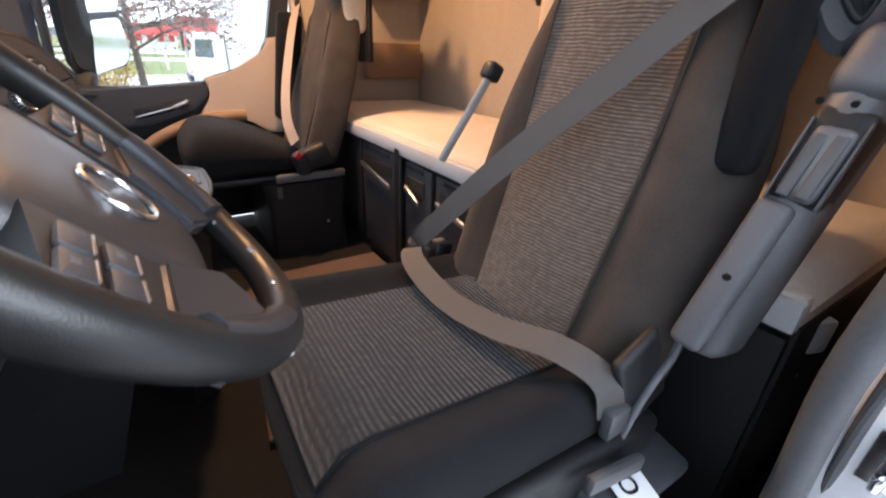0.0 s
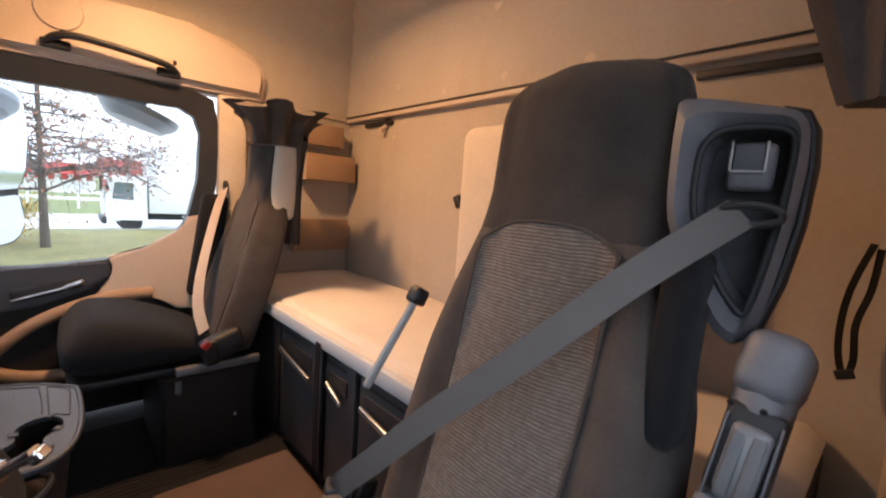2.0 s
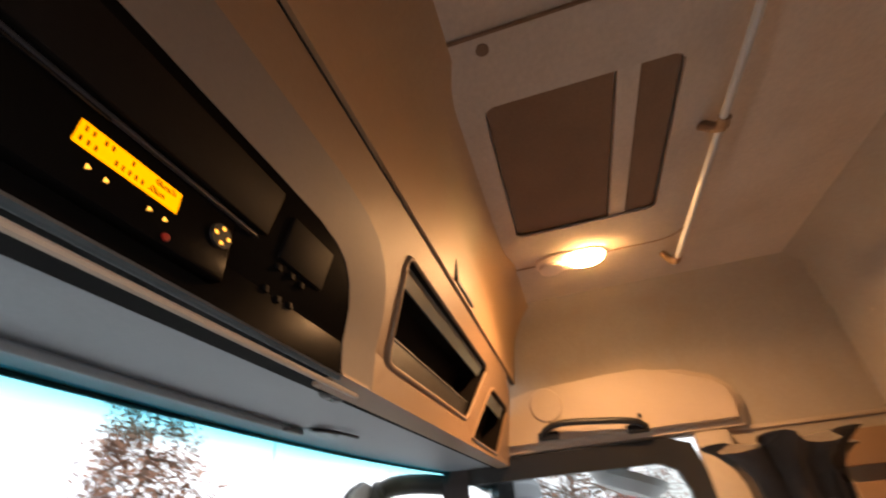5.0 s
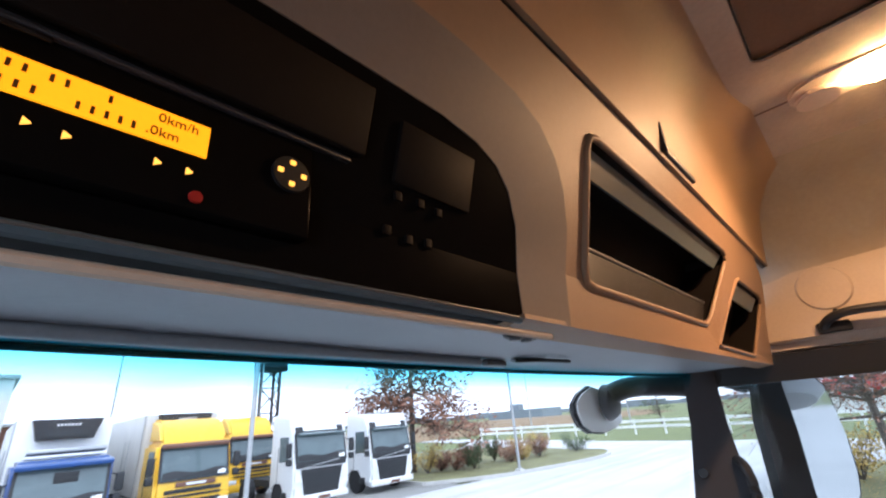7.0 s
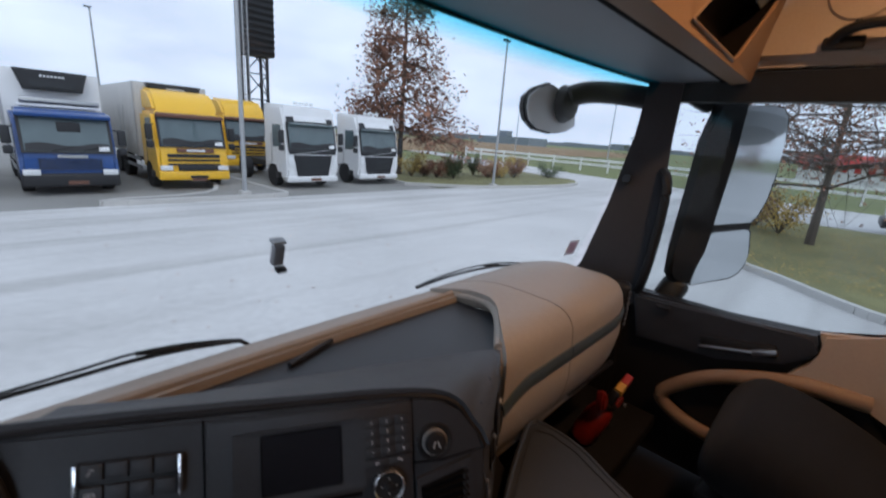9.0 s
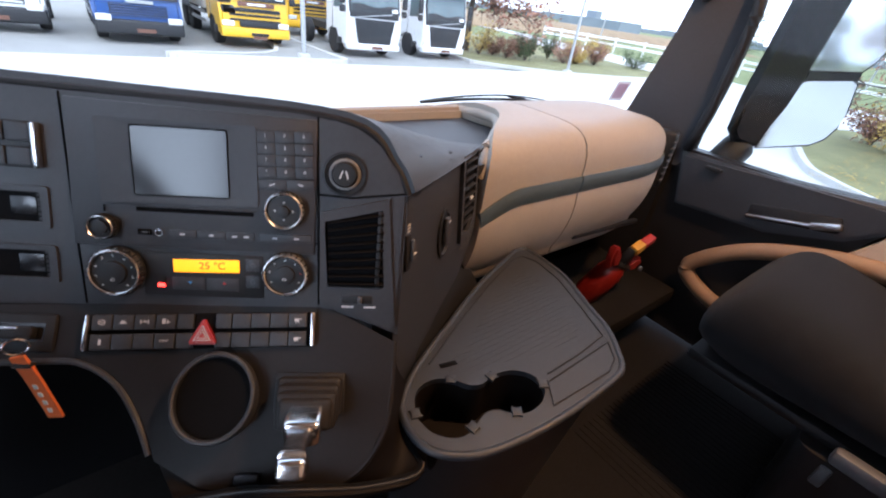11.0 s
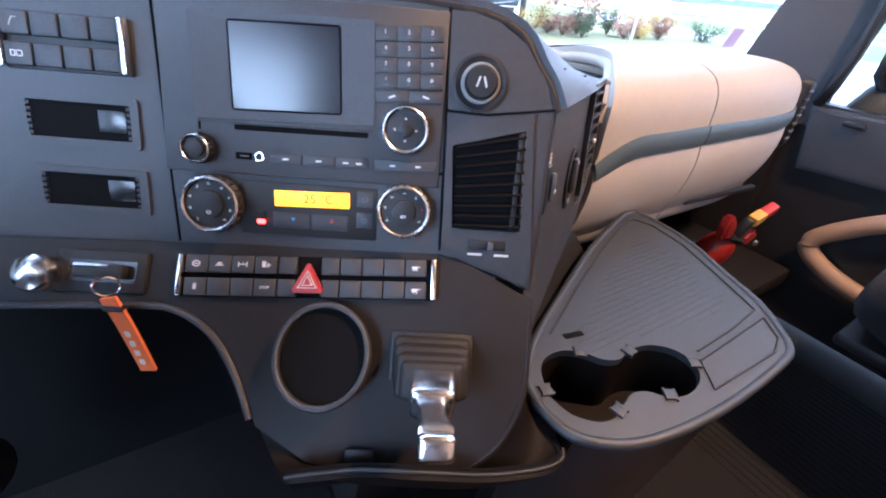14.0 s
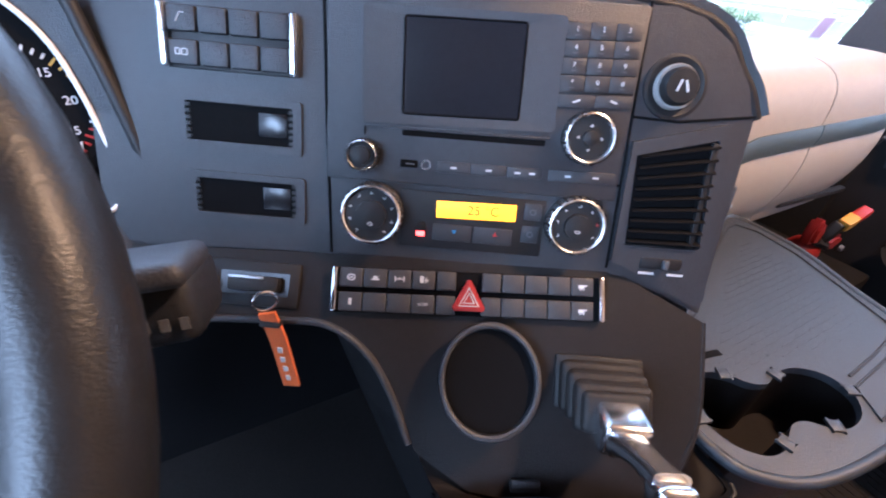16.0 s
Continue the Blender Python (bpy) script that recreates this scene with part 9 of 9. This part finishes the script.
# ---- trees and shrubs ----
def tree(name, label, base, h, spread, seed, leaves, leaf, lean=(0, 0), crown0=0.35, twigs=3, size=0.09, drop=0.0, limbs=34):
    rnd = random.Random(seed)
    t = thing(name, base, label, "tree")
    x, y, z = base
    trunk = smooth_path([(x, y, z - 0.05), (x + lean[0] * 0.4 * h, y + lean[1] * 0.4 * h, z + 0.4 * h), (x + lean[0] * h, y + lean[1] * h, z + h)], 6)
    part("trunk", tube(B(), trunk, [0.017 * h * (1 - 0.88 * i / (len(trunk) - 1)) + 0.01 for i in range(len(trunk))], 9), "bark", t)
    bm, tips = B(), []
    for k in range(limbs):
        f = crown0 + (0.97 - crown0) * rnd.random()
        i = min(len(trunk) - 2, int(f * (len(trunk) - 1)))
        p = trunk[i].lerp(trunk[i + 1], f * (len(trunk) - 1) - i)
        a = rnd.uniform(0, 2 * math.pi)
        L = spread * (1.08 - 0.75 * (f - crown0) / (1 - crown0)) * rnd.uniform(0.6, 1.0)
        up = rnd.uniform(0.15, 0.5) - drop
        d = Vector((math.cos(a), math.sin(a), up))
        pts = [p + d * L * s + Vector((0, 0, -drop * L * s * s)) + Vector((rnd.uniform(-1, 1), rnd.uniform(-1, 1), rnd.uniform(-1, 1))) * 0.07 * L * s for s in (0, 0.35, 0.7, 1.0)]
        r0 = 0.006 * h * (1.1 - f)
        tube(bm, pts, [r0 + 0.012, r0 * 0.7 + 0.009, r0 * 0.4 + 0.006, 0.004], 5)
        tips += pts[1:]
        for j in range(twigs):
            q = pts[rnd.choice((1, 2, 2))]
            e = (d + Vector((rnd.uniform(-1, 1), rnd.uniform(-1, 1), rnd.uniform(-0.7, 0.7)))).normalized() * L * rnd.uniform(0.3, 0.6)
            m1 = q + e * 0.5 + Vector((0, 0, -drop * 0.3))
            tube(bm, [q, m1, q + e + Vector((0, 0, -drop * 0.7 * L))], [0.0016 * h, 0.0010 * h, 0.0005 * h], 4)
            tips += [m1, q + e]
    part("limb", bm, "bark", t)
    if leaves:
        me = bpy.data.meshes.new("crown")
        vs, fs = [], []
        for k in range(leaves):
            c = rnd.choice(tips) + Vector((rnd.gauss(0, 1), rnd.gauss(0, 1), rnd.gauss(-0.2, 1))) * 0.16 * spread * 0.5
            n1 = Vector((rnd.uniform(-1, 1), rnd.uniform(-1, 1), rnd.uniform(-1, 1))).normalized()
            n2 = n1.orthogonal().normalized()
            s = size * rnd.uniform(0.6, 1.4)
            b0 = len(vs)
            vs += [c + n1 * s, c + n2 * s * 0.55, c - n1 * s, c - n2 * s * 0.55]
            fs.append((b0, b0 + 1, b0 + 2, b0 + 3))
        me.from_pydata(vs, [], fs)
        me.materials.append(M[leaf])
        ob = new("crown", me)
        ob.parent = t
        ob.matrix_parent_inverse = Matrix.Translation(t.location).inverted()
    return t


tree("tree", "tall tree with thinning russet autumn leaves", (18.5, 21.2, G), 11.5, 4.0, 11, 10000, "leaf", (0.012, 0), 0.30, 6, 0.13, 0.33, 44)
tree("tree", "bare drooping tree with a few russet leaves on the grass island", (18.4, 0.8, G), 7.8, 4.6, 23, 5200, "leaf", (0.012, 0.01), 0.34, 20, 0.055, 0.13, 52)
tree("tree", "small bare tree by the far fence", (62, 22, G), 6.0, 2.4, 31, 500, "leaf_g", (0, 0), 0.3, 3, 0.12)


tree("tree", "leafy autumn tree across the yard behind the truck", (7.5, -62, G), 8.5, 3.4, 33, 2500, "leaf", (0, 0), 0.3, 4, 0.14)
tree("tree", "slim dark tree across the yard behind the truck", (3.6, -70, G), 7.0, 2.0, 34, 2500, "leaf_g", (0, 0), 0.2, 4, 0.14)


def shrub(x, y, r, h, leaf, seed, label):
    rnd = random.Random(seed)
    t = thing("shrub", (x, y, G + 0.1), label, "shrub", group="shrubs on the grass islands")
    bm = B()
    tips = []
    for k in range(12):
        a = rnd.uniform(0, 6.28)
        e = Vector((x + r * rnd.uniform(0.3, 1) * math.cos(a), y + r * rnd.uniform(0.3, 1) * math.sin(a), G + h * rnd.uniform(0.6, 1)))
        b0 = Vector((x, y, G + 0.08))
        tube(bm, [b0, b0.lerp(e, 0.5) + Vector((0, 0, 0.1)), e], [0.02, 0.013, 0.005], 4)
        tips += [b0.lerp(e, s) for s in (0.4, 0.6, 0.8, 1.0)]
    part("stem", bm, "bark", t)
    vs, fs = [], []
    for k in range(1500):
        c = rnd.choice(tips) + Vector((rnd.gauss(0, 1), rnd.gauss(0, 1), rnd.gauss(0, 0.8))) * 0.14 * r
        n1 = Vector((rnd.uniform(-1, 1), rnd.uniform(-1, 1), rnd.uniform(-1, 1))).normalized()
        n2 = n1.orthogonal().normalized()
        s = 0.05 * rnd.uniform(0.6, 1.4)
        b0 = len(vs)
        vs += [c + n1 * s, c + n2 * s * 0.6, c - n1 * s, c - n2 * s * 0.6]
        fs.append((b0, b0 + 1, b0 + 2, b0 + 3))
    me = bpy.data.meshes.new("foliage")
    me.from_pydata(vs, [], fs)
    me.materials.append(M[leaf])
    ob = new("foliage", me)
    ob.parent = t
    ob.matrix_parent_inverse = Matrix.Translation(t.location).inverted()
    return t


rs = random.Random(5)
for k in range(12):
    f = k / 11
    shrub(18.2 + 9.5 * f + rs.uniform(-0.4, 0.4), 19.2 - 1.2 * f + rs.uniform(-1.2, 1.2), rs.uniform(0.8, 1.2), rs.uniform(1.0, 1.6), rs.choice(("leaf_y", "leaf", "leaf_y", "leaf_g")), 40 + k, "autumn shrub with thin yellow-brown leaves")
shrub(30.0, 17.0, 1.3, 1.2, "leaf_g", 61, "dark green spreading shrub at the island's tip")
shrub(19.9, 1.75, 1.5, 1.75, "leaf_y", 62, "yellow-brown shrub beside the bare tree")
shrub(21.0, 2.6, 1.1, 1.4, "leaf", 63, "russet shrub beside the bare tree")

# fallen leaves on grass and yard, as loose flat scraps
def litter(name, n, spot, leaf, seed, label, z):
    rnd = random.Random(seed)
    vs, fs = [], []
    for k in range(n):
        x, y = spot(rnd)
        s, a = rnd.uniform(0.015, 0.045), rnd.uniform(0, 6.28)
        b0 = len(vs)
        for q in range(4):
            vs.append((x + s * math.cos(a + q * 1.57) * (1 if q % 2 else 0.6), y + s * math.sin(a + q * 1.57) * (1 if q % 2 else 0.6), z + rnd.uniform(0.004, 0.02)))
        fs.append((b0, b0 + 1, b0 + 2, b0 + 3))
    me = bpy.data.meshes.new(name)
    me.from_pydata(vs, [], fs)
    me.materials.append(M[leaf])
    tagged(new(name, me), label, "leaves", "", "stuff")


litter("fallen_leaves", 6000, lambda r: (r.uniform(12.5, 23), r.uniform(-6, 2.4)), "leaf_y", 71, "fallen yellow leaves on the grass", G + 0.132)
litter("yard_scraps", 160, lambda r: (r.uniform(1, 14), r.uniform(5, 15)), "leaf", 72, "leaves and scraps on the concrete yard", G + 0.004)
litter("pale_scraps", 120, lambda r: (r.gauss(6, 1.6), r.gauss(13.0, 0.8)), "kerb", 73, "pale chips scattered on the concrete", G + 0.004)


# ---- mirrors, wipers and small things on the glass ----
mr = thing("side_mirror", (2.5, 0.78, 1.0), "black main mirror with two mirror glasses outside the passenger door", "mirror")
MO, MU, MN = Vector((2.53, 0.675, 0)), Vector((0.788, -0.616, 0)), Vector((0.616, 0.788, 0))


def on_mirror(pts, back=0.0):
    return [MO + MU * a + Vector((0, 0, z)) + MN * back for a, z in pts]


up_ = [(-0.115, 1.262), (-0.09, 1.250), (0.06, 1.266), (0.085, 1.295), (0.107, 1.36), (0.118, 1.46), (0.116, 1.59), (0.104, 1.665), (0.078, 1.692), (0.04, 1.698), (-0.075, 1.690)]
lo_ = [(-0.140, 1.005), (0.028, 1.037), (0.066, 1.062), (0.085, 1.10), (0.088, 1.15), (0.070, 1.232), (0.05, 1.242), (-0.085, 1.224), (-0.110, 1.21)]
bd_ = [(-0.190, 1.690), (-0.066, 1.702), (-0.082, 1.50), (-0.103, 1.26), (-0.104, 1.22), (-0.102, 1.14), (-0.145, 1.005), (-0.218, 1.018), (-0.245, 1.05), (-0.240, 1.15), (-0.226, 1.34), (-0.212, 1.56)]
part("housing", prism(B(), on_mirror(bd_, -0.006), MN * 0.045, 0.012, 3), "matt", mr, "black moulded mirror housing", smooth=50)
for gp_, lab_ in ((up_, "upper mirror glass"), (lo_, "lower wide-angle mirror glass")):
    part("glass", prism(B(), on_mirror(gp_), MN * 0.004), "mirror", mr, lab_, smooth=0)
    part("glass_frame", prism(B(), on_mirror(gp_, 0.007), MN * 0.05, 0.012), "black", mr)
    part("glass_rim", tube(B(), on_mirror(gp_, 0.003), 0.0042, 6, True), "black", mr, smooth=60)
part("divider", prism(B(), on_mirror([(-0.10, 1.225), (0.066, 1.238), (0.064, 1.266), (-0.10, 1.250)], -0.002), MN * 0.03, 0.003), "black", mr)
part("foot", bar(B(), (2.36, 0.84, 0.90), (2.42, 0.80, 1.02), 0.08, 0.10, 0.03), "black", mr)
part("top_arm", bar(B(), (2.30, 0.90, 1.74), (2.42, 0.82, 1.69), 0.06, 0.08, 0.02), "black", mr)

fm = thing("front_mirror", (2.2, 1.25, 1.6), "pale front view mirror on a black arm outside the windscreen", "mirror")
bm = B()
ma = [(2.10, 1.735), (2.00, 1.705), (1.945, 1.67), (1.94, 1.63), (1.965, 1.585), (2.03, 1.555), (2.15, 1.545), (2.28, 1.56), (2.345, 1.585), (2.335, 1.64), (2.29, 1.70)]
part("shell", prism(B(), [(x, 1.315, z) for x, z in ma], (0, 0.03, 0), 0.008), "black", fm)
part("glass", prism(B(), [(2.13 + (x - 2.13) * 0.95, 1.309, 1.64 + (z - 1.64) * 0.94) for x, z in ma], (0, 0.004, 0)), mat("satin_mirror_glass", (0.62, 0.63, 0.64), 0.4, 0.1, var=0.06), fm, "pale mirror glass", smooth=0)
part("cup", loft(B(), [[(2.20 + r * math.cos(t) * 1.1, y, 1.665 + r * math.sin(t)) for t in [2 * math.pi * k / 14 for k in range(14)]] for r, y in ((0.075, 1.30), (0.06, 1.27), (0.02, 1.25))]), "dash_soft", fm)
part("arm", tube(B(), smooth_path([(2.18, 1.29, 1.685), (2.25, 1.23, 1.715), (2.31, 1.12, 1.715), (2.38, 0.98, 1.695)], 5), [0.030] + [0.042] * 15, 12), "black", fm)
km = thing("kerb_mirror", (2.5, 0.2, 1.65), "pale kerb mirror dish above the passenger window", "mirror")
bm = lathe(B(), [(0.17, 0.0), (0.165, 0.03), (0.12, 0.075), (0.0001, 0.09)], pose(2.52, 0.20, 1.675, 200, 0, 0), 28)
part("dish", bm, "light_grey", km)
part("arm", tube(B(), [(2.36, 0.20, 1.80), (2.46, 0.20, 1.78), (2.52, 0.20, 1.70)], 0.025, 8), "black", km)

for pts in ([(1.44, 1.305, 1.040), (1.615, 1.318, 1.042), (1.79, 1.308, 1.041), (1.95, 1.285, 1.032), (2.10, 1.245, 1.010)], [(0.40, 1.31, 1.046), (0.614, 1.318, 1.045), (0.712, 1.315, 1.048), (0.807, 1.31, 1.043), (0.90, 1.295, 1.036)]):
    wi = thing("wiper", pts[1], "black windscreen wiper resting on the glass", "wiper", group="windscreen wipers")
    sp_ = smooth_path(pts, 6)
    part("blade", tube(B(), sp_, 0.0035, 6, flat=1.3), "black", wi)
    part("spring_bar", tube(B(), [p + Vector((0, 0.006, 0.011 * math.sin(math.pi * i / (len(sp_) - 1)))) for i, p in enumerate(sp_)], 0.0028, 6), "black", wi)
    part("arm", tube(B(), [sp_[len(sp_) // 2] + Vector((0, 0.006, 0.010)), sp_[-1] + Vector((0.0, 0.010, -0.004)), sp_[-1] + Vector((0.05, 0.015, -0.05))], 0.005, 6), "black", wi)
sn = thing("rain_sensor", (0.947, 1.2, 1.25), "small grey sensor box stuck to the windscreen", "sensor")
sc = Vector(screen_pt(0.928, 1.262, -0.014))
part("housing", box(B(), sc, (0.022, 0.018, 0.044), Euler((radians(18), 0, 0)).to_matrix(), 0.004), mat("dove_grey_plastic", (0.20, 0.20, 0.21), 0.45, var=0.1), sn)
part("cap", box(B(), sc + Vector((0, -0.004, 0.028)), (0.027, 0.020, 0.007), Euler((radians(18), 0, 0)).to_matrix(), 0.002), "light_grey", sn)
part("foot", box(B(), sc + Vector((0.004, -0.004, -0.030)), (0.020, 0.016, 0.008), Euler((radians(18), 0, 0)).to_matrix(), 0.002), "black", sn)
def paper(name, color):
    """Thin paper that lets daylight through."""
    m = mat(name, color, 0.8, var=0.06, scale=60)
    n, l = m.node_tree.nodes, m.node_tree.links
    a, x = n.new("ShaderNodeBsdfTranslucent"), n.new("ShaderNodeMixShader")
    a.inputs["Color"].default_value = rgb(color)
    l.new(n["Principled BSDF"].outputs[0], x.inputs[1])
    l.new(a.outputs[0], x.inputs[2])
    l.new(x.outputs[0], n["Material Output"].inputs["Surface"])
    return m


stk = thing("toll_sticker", (2.20, 1.17, 1.10), "small mauve permit sticker on the windscreen", "sticker")
sm_ = Matrix.Translation(screen_pt(2.185, 1.098, -0.006)) @ Euler((radians(18), 0, radians(-9))).to_matrix().to_4x4()
part("paper", box(B(), sm_ @ Vector((0, 0, 0)), (0.048, 0.001, 0.054), sm_.to_3x3()), paper("mauve_sticker_paper", (0.62, 0.50, 0.58)), stk)
part("border", ring(B(), [sm_ @ Vector((a, 0, b)) for a, b in rounded(0.066, 0.072, 0.004, 3)], [sm_ @ Vector((a, 0, b)) for a, b in rounded(0.048, 0.054, 0.002, 3)], (0, 0.001, 0)), paper("white_sticker_border", (0.85, 0.85, 0.87)), stk)

# our own truck's flank, seen past the open doorway
at = thing("air_tank", (-0.35, -2.0, G + 0.7), "aluminium air tank behind the cab", "tank")
part("shell", lathe(B(), [(0.0001, 0), (0.12, 0.01), (0.15, 0.05), (0.15, 0.55), (0.12, 0.59), (0.0001, 0.6)], pose(-0.30, -1.70, -0.33, 90), 24), "alu", at)
part("strap", tube(B(), [(-0.30 + 0.155 * math.cos(t), -1.9, -0.33 + 0.155 * math.sin(t)) for t in [2 * math.pi * k / 24 for k in range(24)]], 0.012, 6, True), "steel", at)
part("bracket", box(B(), (0.26, -1.9, -0.10), (0.85, 0.08, 0.12)), "dark_steel", at)
part("bracket", box(B(), (-0.12, -1.9, -0.28), (0.06, 0.08, 0.40)), "dark_steel", at)

# what carries the cab: frame rails, front axle and wheels
ch = thing("truck_chassis", (1.15, -0.6, G), "dark chassis rails and front wheels under the cab", "chassis")
for x in (0.72, 1.58):
    part("rail", box(B(), (x, -1.3, -0.02), (0.09, 5.0, 0.26), bev=0.01), "dark_steel", ch)
part("cab_floor_pan", box(B(), (1.15, 0.15, 0.18), (2.3, 1.9, 0.12), bev=0.03), "v_black", ch)
part("cross_member", box(B(), (1.15, 0.75, -0.05), (0.86, 0.14, 0.18), bev=0.02), "dark_steel", ch)
part("front_axle", tube(B(), [(0.25, 0.35, G + 0.5), (2.05, 0.35, G + 0.5)], 0.07, 10), "dark_steel", ch)
for x in (0.18, 2.12):
    wheel_parts(ch, x, 0.35, 0.5, 0.3)
for x in (0.72, 1.58):
    part("leaf_spring", box(B(), (x, 0.35, -0.36), (0.08, 1.3, 0.10), bev=0.03), "v_black", ch)
    part("spring_hanger", box(B(), (x, 0.92, -0.25), (0.06, 0.08, 0.26), bev=0.01), "dark_steel", ch)
    part("spring_hanger", box(B(), (x, -0.22, -0.25), (0.06, 0.08, 0.26), bev=0.01), "dark_steel", ch)
